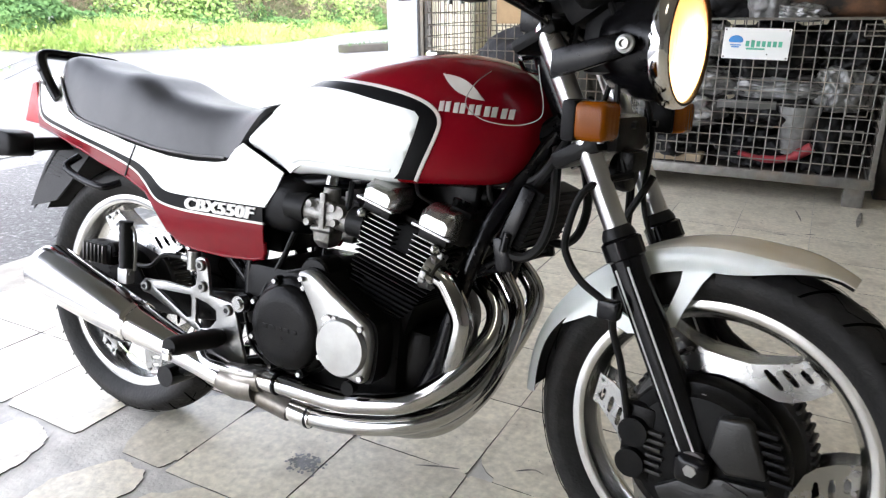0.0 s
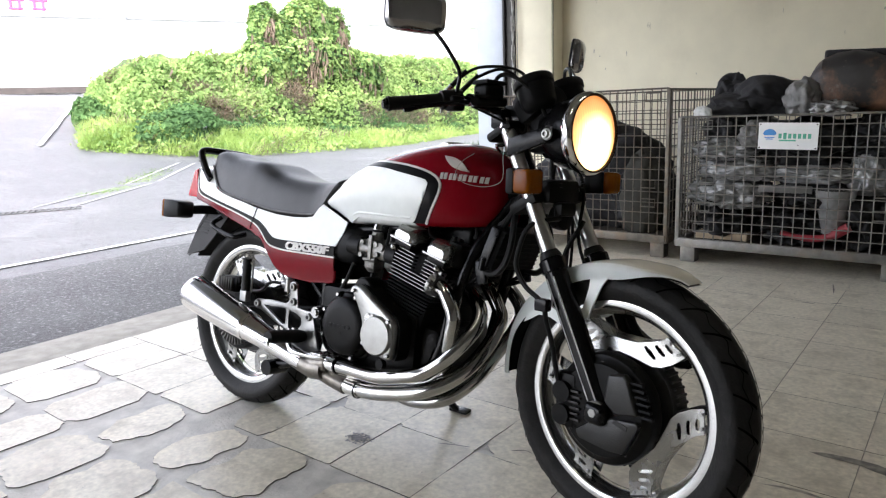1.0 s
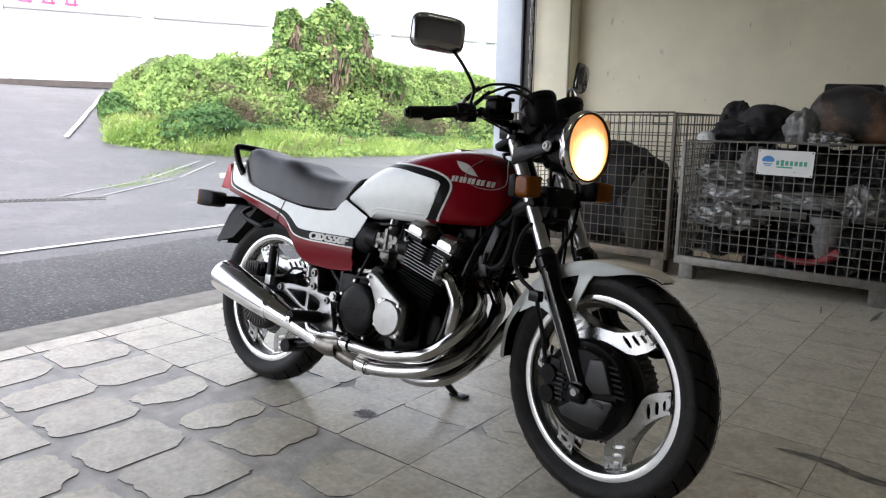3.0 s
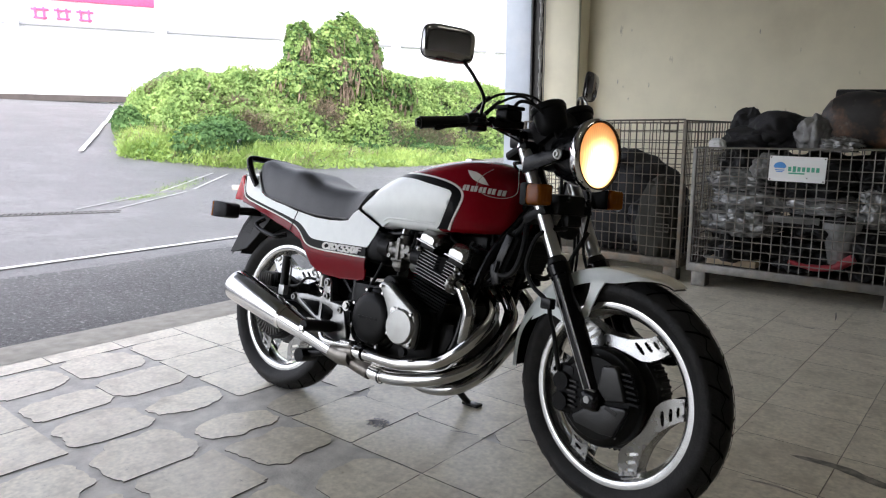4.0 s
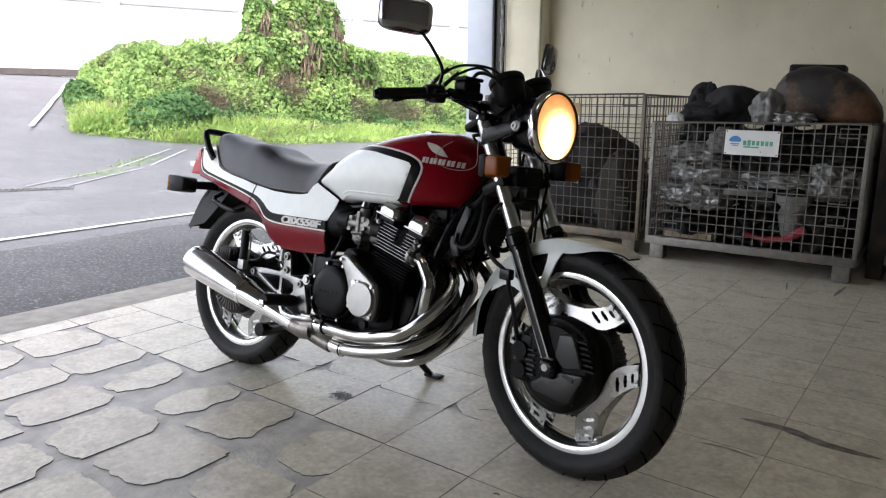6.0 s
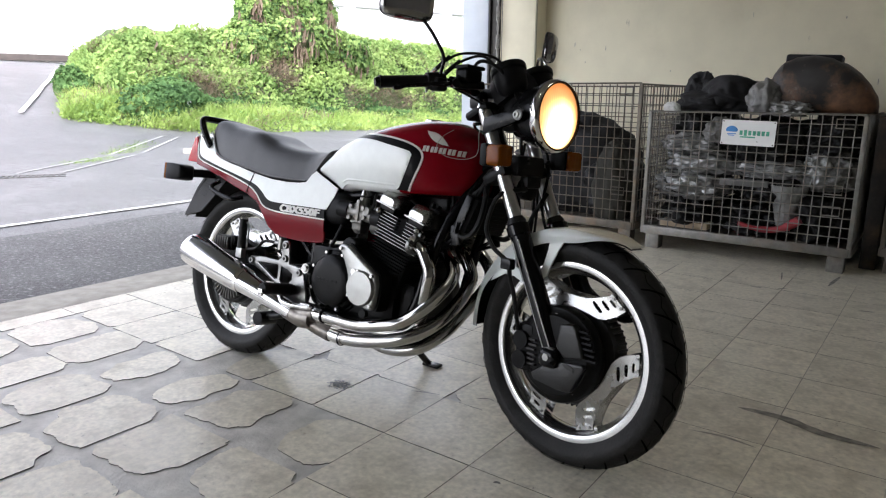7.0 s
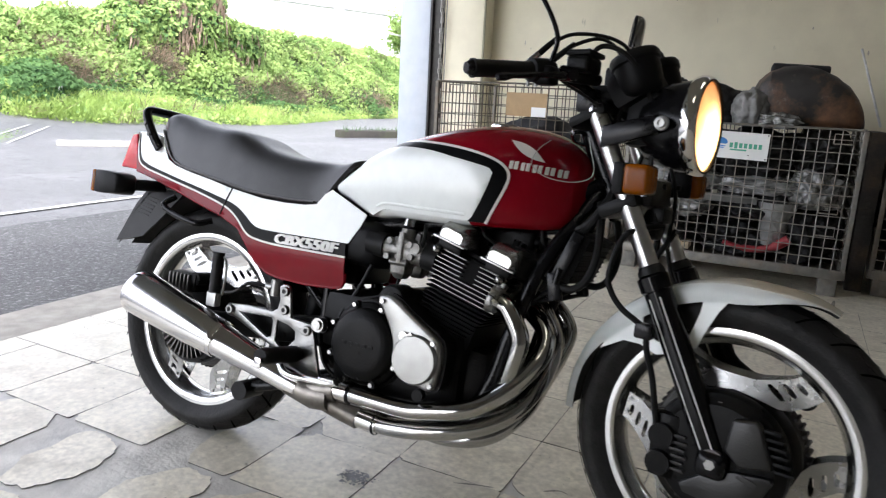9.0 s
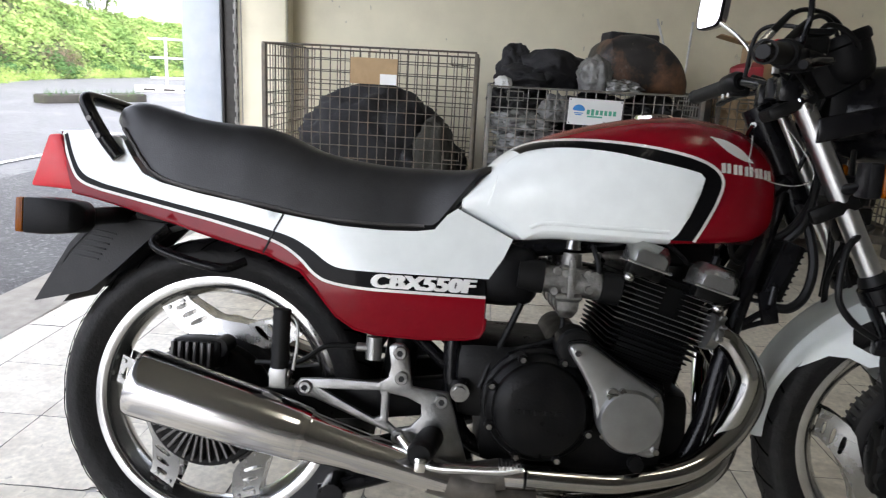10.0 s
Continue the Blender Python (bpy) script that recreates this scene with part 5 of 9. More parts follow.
        for s in (-1, 1):
            bm = bmesh.new()
            def bow(v):
                r = math.hypot(v.co.x - c.x, v.co.z - c.z)
                v.co.y += s * (0.020 + 0.020 * smooth01((0.2 - r) / 0.12))
            plate(bm, outline, arm_slots(a1, 1) + arm_slots(a2, -1), -0.0016, 0.0016, bow)
            on_bike("spoke", bm, SPOKE, w, "pressed alloy boomerang spoke with slots", steered)
            for a in (a1, a2):
                for off in (-0.075, 0.075):
                    bm = bmesh.new()
                    p = at(a + off, 0.2015)
                    cyl(bm, (p[0], s * 0.020, p[1]), (p[0], s * 0.0255, p[1]), 0.0042, seg=8)
                    on_bike("rivet", bm, CASTALLOY, w, "", steered)
        # polished lip along the inside of the bend
        bm = bmesh.new()
        lip = [at(a1 + da * 1.05, 0.204), at(a1 + da * 1.1, 0.198), at(a1 + 0.26, 0.176), at(base - 0.22, 0.1580), at(base, 0.1535), at(base + 0.22, 0.1580), at(a2 - 0.26, 0.176), at(a2 - da * 1.1, 0.198), at(a2 - da * 1.05, 0.204)]
        pts = spline([(p[0], 0, p[1]) for p in lip], 4)
        rows = []
        for p in pts:
            r = math.hypot(p.x - c.x, p.z - c.z)
            b = 0.020 + 0.020 * smooth01((0.2 - r) / 0.12)
            rows.append([bm.verts.new((p.x, y, p.z)) for y in (-b, -b * 0.4, b * 0.4, b)])
        for u, v in zip(rows, rows[1:]):
            for k in range(3):
                bm.faces.new((u[k], u[k + 1], v[k + 1], v[k]))
        bmesh.ops.solidify(bm, geom=bm.faces[:], thickness=0.0025)
        on_bike("spoke_lip", bm, ALLOY, w, "", steered)
    return w


fw = wheel("front_wheel", FH, 0.312, 0.050, True, "front wheel with three boomerang spokes and enclosed disc")
rw = wheel("rear_wheel", RH, 0.313, 0.058, False, "rear wheel with three boomerang spokes and enclosed disc", 83.0, 35.0)


def drum(w, c, steered, r, depth, fins):
    """The shrouded disc hub on the right of the wheel."""
    c = Vector(c)
    bm = bmesh.new()
    lathe(bm, [(0.02, -0.045), (r * 0.96, -0.045), (r * 0.98, -0.052), (r * 0.98, -depth + 0.006), (r * 0.95, -depth), (r * 0.86, -depth - 0.004), (r * 0.80, -depth - 0.012), (r * 0.45, -depth - 0.016), (0.02, -depth - 0.016)], c, "Y", 64)
    on_bike("disc_shroud", bm, SATIN, w, "black hub shroud over the enclosed brake disc", steered)
    bm = bmesh.new()
    lathe(bm, [(r * 0.85, 0.040), (r * 1.06, 0.038), (r * 1.09, 0.030), (r * 1.09, -0.014), (r * 1.06, -0.022), (r * 0.85, -0.024)], c, "Y", 72)
    on_bike("rotor_ring", bm, RINGSTEEL, w, "dark cast ring with cooling teeth", steered)
    for k in range(fins):
        a = k * math.tau / fins
        bm = bmesh.new()
        m = Matrix.Translation(c) @ Matrix.Rotation(-a, 4, "Y")
        box(bm, (r * 1.092, 0.008, 0), (0.013, 0.040, 0.0068), 0.0015, seg=1)
        turned(bm, m)
        on_bike("cooling_tooth", bm, RINGSTEEL, w, "", steered)


drum(fw, FH, True, 0.130, 0.082, 56)
drum(rw, RH, False, 0.122, 0.070, 56)

# front hub: angular cover, vents, axle
bm = bmesh.new()
cov = [(0.040, -0.006), (0.100, 0.000), (0.104, -0.008), (0.070, -0.079), (0.028, -0.082), (-0.046, -0.074), (-0.056, -0.058), (-0.010, -0.024)]
plate(bm, [(FH.x + p[0], FH.z + p[1]) for p in cov], (), -0.108, -0.09)
bmesh.ops.bevel(bm, geom=[e for e in bm.edges if e.calc_face_angle(0) > 1], offset=0.004, segments=2, affect="EDGES", profile=0.5)
on_bike("disc_cover", bm, DARKCAST, fw, "dark grey cast angular disc brake cover", True)
bm = bmesh.new()
cov = [(0.026, 0.090), (0.064, 0.097), (0.074, 0.090), (0.103, 0.016), (0.046, 0.004), (0.018, 0.030)]
plate(bm, [(FH.x + p[0], FH.z + p[1]) for p in cov], (), -0.112, -0.09)
bmesh.ops.bevel(bm, geom=[e for e in bm.edges if e.calc_face_angle(0) > 1], offset=0.006, segments=3, affect="EDGES", profile=0.5)
on_bike("vent_cover", bm, DARKCAST, fw, "black ribbed air vent of the disc cover", True)
for k in range(6):
    bm = bmesh.new()
    box(bm, (FH.x + 0.092 + 0.0055 * k, -0.098, FH.z + 0.082 - k * 0.0135), (0.030, 0.010, 0.0065), 0.002)
    on_bike("vent_rib", bm, PLASTIC, fw, "", True)
bm = bmesh.new()
box(bm, (FH.x + 0.062, -0.1095, FH.z - 0.014), (0.036, 0.003, 0.010), 0.001, Matrix.Rotation(radians(16), 3, "Y"))
on_bike("cover_badge", bm, RINGSTEEL, fw, "small dull maker's plate", True)
bm = bmesh.new()
lathe(bm, [(0.0255, -0.115), (0.0255, 0.115)], FH, "Y", 20)
on_bike("hub_axle", bm, DARKSTEEL, fw, "", True)
for k in range(5):
    a = radians(20 + 72 * k)
    bm = bmesh.new()
    p = FH + Vector((0.105 * math.cos(a), 0, 0.105 * math.sin(a)))
    cyl(bm, p + Vector((0, -0.078, 0)), p + Vector((0, -0.089, 0)), 0.006, seg=6)
    on_bike("shroud_bolt", bm, DARKSTEEL, fw, "", True)

# rear hub: fan-like vents below, caliper above
bm = bmesh.new()
lathe(bm, [(0.03, -0.078), (0.112, -0.078), (0.116, -0.082), (0.112, -0.086), (0.03, -0.086)], RH, "Y", 48)
on_bike("fan_plate", bm, SATIN, rw, "black finned hub plate")
for k in range(17):
    a = radians(192 + k * 9.6)
    bm = bmesh.new()
    m = Matrix.Translation(RH) @ Matrix.Rotation(-a, 4, "Y")
    box(bm, (0.080, -0.092, 0), (0.048, 0.014, 0.0052), 0.001, seg=1)
    turned(bm, m)
    on_bike("fan_blade", bm, DARKSTEEL, rw)
bm = bmesh.new()
box(bm, (RH.x - 0.010, -0.100, RH.z + 0.106), (0.092, 0.05, 0.052), 0.010)
cyl(bm, (RH.x + 0.028, -0.12, RH.z + 0.118), (RH.x + 0.028, -0.07, RH.z + 0.118), 0.018)
cal = on_bike("rear_caliper", bm, SATIN, BIKE, "black finned rear brake caliper")
for k in range(6):
    bm = bmesh.new()
    box(bm, (RH.x - 0.050 + k * 0.0135, -0.127, RH.z + 0.106), (0.0055, 0.014, 0.044), 0.001)
    on_bike("caliper_fin", bm, DARKSTEEL, cal)
bm = bmesh.new()
cyl(bm, RH + Vector((0, -0.15, 0)), RH + Vector((0, 0.15, 0)), 0.012)
cyl(bm, RH + Vector((0, -0.158, 0)), RH + Vector((0, -0.142, 0)), 0.02, seg=6)
on_bike("rear_axle", bm, CHROME, BIKE)

# -- fork and front end (turned with the steering) --
def fork_at(z, dx=0.0):
    return Vector((FH.x + (FH.z - z) * 0.448 / 0.894 + dx, 0, z))


for s, nm in ((-1, "right"), (1, "left")):
    off = Vector((0, s * 0.086, 0))
    leg = hub("fork_leg", BIKE, "telescopic fork leg with black slider and bright stanchion")
    bm = bmesh.new()
    cyl(bm, fork_at(0.60) + off, fork_at(0.945) + off, 0.0188, seg=24)
    on_bike("stanchion", bm, STANCHION, leg, "chromed stanchion tube", True)
    bm = bmesh.new()
    a, b = fork_at(0.318) + off, fork_at(0.635) + off
    d = (b - a)
    tube(bm, [a - d * 0.04, a, a + d * 0.25, a + d * 0.9, a + d * 0.91, a + d * 0.985, b], [0.022, 0.0265, 0.0275, 0.0275, 0.0320, 0.0320, 0.025], 24)
    on_bike("slider", bm, SLIDER, leg, "gloss black fork slider", True)
    for q in (-0.45, 0.35):
        bm = bmesh.new()
        nrm = Vector((math.sin(q) * 0.894, -math.cos(q), math.sin(q) * 0.448))
        tube(bm, [a + d * 0.03 + nrm * 0.0264, a + d * 0.87 + nrm * 0.0273], 0.0019, 6)
        on_bike("slider_line", bm, SLIDER_LINE, leg, "thin bright line down the slider", True)
    bm = bmesh.new()
    tube(bm, [b, b + d * 0.02, b + d * 0.05], [0.027, 0.026, 0.021], 20)
    on_bike("dust_seal", bm, HOSE, leg, "", True)
    bm = bmesh.new()
    box(bm, FH + off * 1.2 + Vector((0.0, 0, -0.004)), (0.058, 0.044, 0.052), 0.020, None, 4)
    on_bike("axle_clamp", bm, BLACK, leg, "", True)
    bm = bmesh.new()
    cyl(bm, FH + off * 1.40, FH + off * 1.48, 0.010, seg=6)
    cyl(bm, FH + off * 1.35, FH + off * 1.41, 0.014, seg=16)
    on_bike("axle_nut", bm, CASTALLOY, leg, "bright axle nut", True)
    bm = bmesh.new()
    cyl(bm, fork_at(0.945) + off, fork_at(0.962) + off, 0.021, 0.015, 16)
    on_bike("fork_cap", bm, CHROME, leg, "", True)

# caliper and torque link behind the right leg
bm = bmesh.new()
for p in ((-0.098, -0.062, 0.022), (-0.098, -0.062, -0.032)):
    cyl(bm, FH + Vector(p), FH + Vector((p[0], -0.112, p[2])), 0.024, seg=18)
box(bm, FH + Vector((-0.095, -0.075, 0.0)), (0.055, 0.05, 0.13), 0.012)
cal = on_bike("front_caliper", bm, SATIN, BIKE, "twin-piston front brake caliper in dull grey", True)
for k in range(6):
    bm = bmesh.new()
    box(bm, FH + Vector((-0.066 + 0.004 * (k % 2), -0.095, 0.028 - k * 0.013)), (0.028, 0.022, 0.0065), 0.002)
    on_bike("caliper_fin", bm, RINGSTEEL, cal, "", True)
bm = bmesh.new()
tube(bm, spline([fork_at(0.52) + Vector((0.05, 0.075, 0)), fork_at(0.46) + Vector((0.05, 0.08, 0)), FH + Vector((0.085, 0.075, 0.10)), FH + Vector((0.115, 0.075, 0.115))], 4), 0.013, 12)
cyl(bm, FH + Vector((0.115, 0.06, 0.115)), FH + Vector((0.115, 0.095, 0.115)), 0.022)
on_bike("torque_link", bm, BLACK, BIKE, "black brake torque arm", True)

# front mudguard
def fender():
    f = hub("front_mudguard", BIKE, "white front mudguard with forked stays")
    rows = []
    a0, a1, n = radians(179), radians(62.0), 40
    bm = bmesh.new()
    for i in range(n + 1):
        u = i / n
        a = a0 + (a1 - a0) * u
        r = 0.327 + 0.005 * math.sin(u * math.pi) + 0.010 * smooth01((u - 0.80) / 0.20)
        tip = smooth01((u - 0.84) / 0.16)
        w = 0.064 - 0.034 * tip ** 1.5 - 0.006 * smooth01((0.2 - u) / 0.2)
        skirt = 0.040 * (1 - 0.95 * smooth01((u - 0.74) / 0.24)) - 0.020 * smooth01((0.40 - u) / 0.25)
        row = []
        for k in range(15):
            q = -1 + 2 * k / 14
            y = w * math.sin(min(1.0, abs(q) * 1.3) * math.pi / 2) * math.copysign(1, q)
            drop = skirt * (0.22 * min(1.0, abs(q) * 1.3) ** 3 + 0.78 * max(0.0, (abs(q) - 0.62) / 0.38) ** 1.1)
            rr = r - drop
            row.append(bm.verts.new(FH + Vector((rr * math.cos(a), y, rr * math.sin(a)))))
        rows.append(row)
    edges = [[v.co - FH for v in row] for row in rows]
    for u, v in zip(rows, rows[1:]):
        for k in range(14):
            bm.faces.new((u[k], u[k + 1], v[k + 1], v[k]))
    bmesh.ops.solidify(bm, geom=bm.faces[:], thickness=0.003)
    on_bike("blade", bm, WHITE, f, "", True)
    bm = bmesh.new()
    inner = []
    for row in edges:
        inner.append([bm.verts.new(FH + Vector((p.x * 0.983, p.y * 0.93, p.z * 0.983))) for p in row[1:-1]])
    for u, v in zip(inner, inner[1:]):
        for k in range(len(u) - 1):
            bm.faces.new((u[k], u[k + 1], v[k + 1], v[k]))
    bmesh.ops.solidify(bm, geom=bm.faces[:], thickness=0.001)
    on_bike("liner", bm, PLASTIC, f, "black underside of the mudguard", True)
    for s in (-1, 1):
        bm = bmesh.new()
        def pol(a, r):
            a = radians(a)
            return (FH.x + r * math.cos(a), FH.z + r * math.sin(a))
        outer = [pol(150, 0.300), pol(138, 0.309), pol(122, 0.310), pol(106, 0.309), pol(92, 0.303), pol(94.5, 0.289), pol(97.5, 0.272), pol(104.5, 0.229), pol(109, 0.205), pol(118, 0.200), pol(131, 0.216), pol(135, 0.250), pol(140, 0.276), pol(145, 0.286)]
        hole = [pol(127, 0.296), pol(115, 0.297), pol(103, 0.292), pol(104.5, 0.272), pol(111, 0.230), pol(120, 0.226), pol(127, 0.236), pol(130.5, 0.268)]
        plate(bm, outer, [hole], s * 0.0565, s * 0.0625)
        on_bike("stay", bm, WHITE, f, "white fork stay of the mudguard", True)
    return f


fender()

# yokes, stem
for z, w in ((0.935, 0.024), (0.760, 0.030)):
    bm = bmesh.new()
    p = fork_at(z)
    rot = Matrix.Rotation(-math.atan2(0.448, 0.894), 3, "Y")
    box(bm, p + Vector((-0.02, 0, 0)), (0.085, 0.210, w), 0.010, rot)
    on_bike("fork_yoke", bm, SATIN, BIKE, "", True)
bm = bmesh.new()
cyl(bm, PIVOT + AXIS * 0.47, PIVOT + AXIS * 0.70, 0.027)
on_bike("steering_head", bm, BLACK, BIKE)

# headlamp
HL = Vector((0.480, 0, 0.930))
lamp = hub("headlamp", BIKE, "round lit headlamp in a black shell with chrome rim")
bm = bmesh.new()
lathe(bm, [(0.012, -0.135), (0.045, -0.130), (0.072, -0.105), (0.086, -0.060), (0.0905, -0.020), (0.0905, -0.004)], HL, "X", 48)
on_bike("shell", bm, BLACK, lamp, "gloss black lamp shell", True)
bm = bmesh.new()
lathe(bm, [(0.0905, -0.020), (0.0960, -0.018), (0.0985, -0.012), (0.0990, -0.002), (0.0970, 0.006), (0.0925, 0.010), (0.0910, 0.002), (0.0905, -0.010)], HL, "X", 56, closed=True)
on_bike("rim_ring", bm, CHROME, lamp, "broad chrome headlamp rim", True)
bm = bmesh.new()
lathe(bm, [(0.0912, 0.004), (0.0912, 0.0095), (0.0885, 0.0110), (0.0868, 0.0075), (0.0880, 0.003)], HL, "X", 56, closed=True)
on_bike("gasket", bm, HOSE, lamp, "black rubber lens gasket", True)
bm = bmesh.new()
lathe(bm, [(0.0005, 0.021), (0.030, 0.0195), (0.060, 0.0145), (0.080, 0.0085), (0.0885, 0.004)], (0, 0, 0), "X", 48)
lens = part("lens", bm, LIT_LENS, lamp, "fluted lens glowing warm yellow-white")
lens.matrix_basis = STEER @ Matrix.Translation(HL)
for s in (-1, 1):
    bm = bmesh.new()
    a = fork_at(0.893) + Vector((0, s * 0.105, 0))
    b = HL + Vector((-0.050, s * 0.100, -0.006))
    rows = []
    for p, h in ((a, 0.022), (a.lerp(b, 0.5), 0.021), (b, 0.018)):
        rows.append([p + Vector((0, y, z)) for y, z in ((-0.009, -h), (0.009, -h), (0.009, h), (-0.009, h))])
    loft(bm, rows)
    bmesh.ops.bevel(bm, geom=bm.edges[:], offset=0.004, segments=2, affect="EDGES", profile=0.5)
    on_bike("lamp_bracket", bm, BLACK, lamp, "black headlamp ear", True)
    bm = bmesh.new()
    lathe(bm, [(0.0015, 0.012), (0.0045, 0.012), (0.0055, 0.017), (0.0085, 0.017), (0.0095, 0.011), (0.0135, 0.010), (0.0145, 0.005)], b + Vector((0.002, 0, 0)), "Y", 24) if s > 0 else lathe(bm, [(0.0145, -0.005), (0.0135, -0.010), (0.0095, -0.011), (0.0085, -0.017), (0.0055, -0.017), (0.0045, -0.012), (0.0015, -0.012)], b + Vector((0.002, 0, 0)), "Y", 24)
    on_bike("lamp_bolt", bm, CASTALLOY, lamp, "plated headlamp bolt with a hollow head", True)

# front indicators
for s in (-1, 1):
    ind = hub("front_indicator", BIKE, "square amber front indicator")
    c = Vector((0.420, s * 0.152, 0.814))
    bm = bmesh.new()
    box(bm, c + Vector((-0.030, 0, 0)), (0.024, 0.068, 0.060), 0.008)
    box(bm, c + Vector((-0.012, -s * 0.026, 0)), (0.048, 0.014, 0.057), 0.006)
    cyl(bm, c + Vector((-0.03, 0, -0.01)), Vector((0.372, s * 0.095, 0.795)), 0.010)
    on_bike("housing", bm, PLASTIC, ind, "", True)
    bm = bmesh.new()
    box(bm, c + Vector((0.003, s * 0.005, 0)), (0.052, 0.058, 0.057), 0.014, None, 4)
    on_bike("amber_lens", bm, AMBER, ind, "amber plastic lens", True)
    bm = bmesh.new()
    cyl(bm, c + Vector((0.018, s * 0.020, -0.030)), c + Vector((0.018, s * 0.020, -0.026)), 0.005, seg=8)
    on_bike("lens_screw", bm, CASTALLOY, ind, "", True)

# instruments
for s in (-1, 1):
    c = Vector((0.352, s * 0.060, 1.034))
    rot = Matrix.Translation(c) @ Matrix.Rotation(radians(-24), 4, "Y")
    m = hub("instrument", BIKE, "round black instrument pod")
    bm = bmesh.new()
    lathe(bm, [(0.004, -0.060), (0.026, -0.058), (0.037, -0.050), (0.043, -0.034), (0.0455, -0.008), (0.0455, 0.005), (0.0500, 0.008), (0.0510, 0.020), (0.0480, 0.026), (0.0430, 0.021), (0.042, 0.008)], (0, 0, 0), "Z", 36)
    turned(bm, rot)
    on_bike("pod", bm, PLASTIC, m, "", True)
    bm = bmesh.new()
    lathe(bm, [(0.0005, 0.009), (0.042, 0.009)], (0, 0, 0), "Z", 36)
    turned(bm, rot)
    on_bike("dial", bm, BLACK, m, "", True)
bm = bmesh.new()
box(bm, (0.345, 0, 1.000), (0.09, 0.17, 0.075), 0.02, Matrix.Rotation(radians(-32), 3, "Y"))
box(bm, (0.375, 0, 0.935), (0.07, 0.13, 0.11), 0.015)
box(bm, (0.316, 0, 1.016), (0.075, 0.100, 0.050), 0.010)
box(bm, (0.290, 0, 0.985), (0.060, 0.150, 0.030), 0.008)
on_bike("instrument_bracket", bm, PLASTIC, BIKE, "", True)

MIRRORBACK = material("smoked_chrome_shell", (0.34, 0.34, 0.34), 0.16, 1.0, 0.1, 10)
# handlebar with grips, levers, switchgear, master cylinder
bar = hub("handlebar", BIKE, "black handlebar with rubber grips")
for s in (-1, 1):
    bm = bmesh.new()
    pts = spline([(0.262, s * 0.03, 0.985), (0.268, s * 0.10, 0.985), (0.262, s * 0.135, 0.995), (0.228, s * 0.215, 1.005), (0.165, s * 0.365, 0.985)], 5)
    tube(bm, pts, 0.011, 12)
    on_bike("bar_tube", bm, BLACK, bar, "", True)
    g0, g1 = Vector((0.216, s * 0.243, 1.001)), Vector((0.165, s * 0.365, 0.985))
    d = (g1 - g0).normalized()
    bm = bmesh.new()
    n = 26
    tube(bm, [g0 + (g1 - g0) * i / n for i in range(n + 1)], [0.0175 if i in (0, 1, n - 1, n) else (0.0165 if i % 2 else 0.0158) for i in range(n + 1)], 18)
    on_bike("grip", bm, HOSE, bar, "ribbed black rubber grip", True)
    bm = bmesh.new()
    cyl(bm, g1 + d * 0.001, g1 + d * 0.012, 0.015, 0.010)
    on_bike("bar_end", bm, BLACK, bar, "", True)
    bm = bmesh.new()
    k0 = g0 - d * 0.052
    tube(bm, [g0 + d * 0.002, g0, g0 - d * 0.012, g0 - d * 0.040, k0], [0.019, 0.0225, 0.0235, 0.0235, 0.019], 20)
    box(bm, g0 - d * 0.026 + Vector((0.012, 0, -0.010)), (0.040, 0.040, 0.036), 0.010, None, 3)
    on_bike("switch_box", bm, PLASTIC, bar, "black switch housing", True)
    bm = bmesh.new()
    cyl(bm, g0 - d * 0.030 + Vector((-0.012, 0, -0.030)), g0 - d * 0.030 + Vector((-0.012, 0, -0.022)), 0.0035, seg=8)
    cyl(bm, g0 - d * 0.010 + Vector((-0.012, 0, -0.030)), g0 - d * 0.010 + Vector((-0.012, 0, -0.020)), 0.0035, seg=8)
    on_bike("housing_screw", bm, CASTALLOY, bar, "", True)
    bm = bmesh.new()
    tube(bm, [g0 - d * 0.065 + Vector((0.012, 0, -0.004)), g0 - d * 0.062 + Vector((0.032, 0, -0.006)), g0 - d * 0.050 + Vector((0.050, 0, -0.008))], [0.016, 0.014, 0.011], 14)
    on_bike("lever_perch", bm, BLACK, bar, "", True)
    bm = bmesh.new()
    l0 = g0 + Vector((0.055, -s * 0.030, -0.006))
    pts = spline([l0, l0 + Vector((0.012, s * 0.03, -0.004)), g0.lerp(g1, 0.4) + Vector((0.055, 0, -0.010)), g0.lerp(g1, 0.95) + Vector((0.050, 0, -0.016))], 5)
    tube(bm, pts, [0.0085 - 0.0035 * min(1.0, 1.6 * i / len(pts)) for i in range(len(pts) - 2)] + [0.0080, 0.0065], 10)
    on_bike("lever", bm, BLACK, bar, "black control lever", True)
    # clamp block
    bm = bmesh.new()
    box(bm, (0.268, s * 0.085, 0.965), (0.042, 0.04, 0.05), 0.010)
    on_bike("bar_clamp", bm, BLACK, bar, "", True)
    # mirror
    mir = hub("mirror", BIKE, "rectangular black-backed mirror on a curved stalk")
    base = g0 + Vector((0.030, -s * 0.022, 0.02))
    head = Vector((0.197 if s < 0 else 0.180, s * (0.310 if s < 0 else 0.322), 1.198 if s < 0 else 1.182))
    bm = bmesh.new()
    tube(bm, spline([base, base + Vector((0.008, 0, 0.045)), base.lerp(head, 0.55) + Vector((0.02, -s * 0.022, 0.0)), head + Vector((0.012, -s * 0.050, -0.040))], 6), 0.0047, 10)
    on_bike("stalk", bm, CHROME if s > 0 else BLACK, mir, "", True)
    rot = Matrix.Rotation(radians(-12 if s < 0 else 26), 3, "Z") @ Matrix.Rotation(radians(6), 3, "Y")
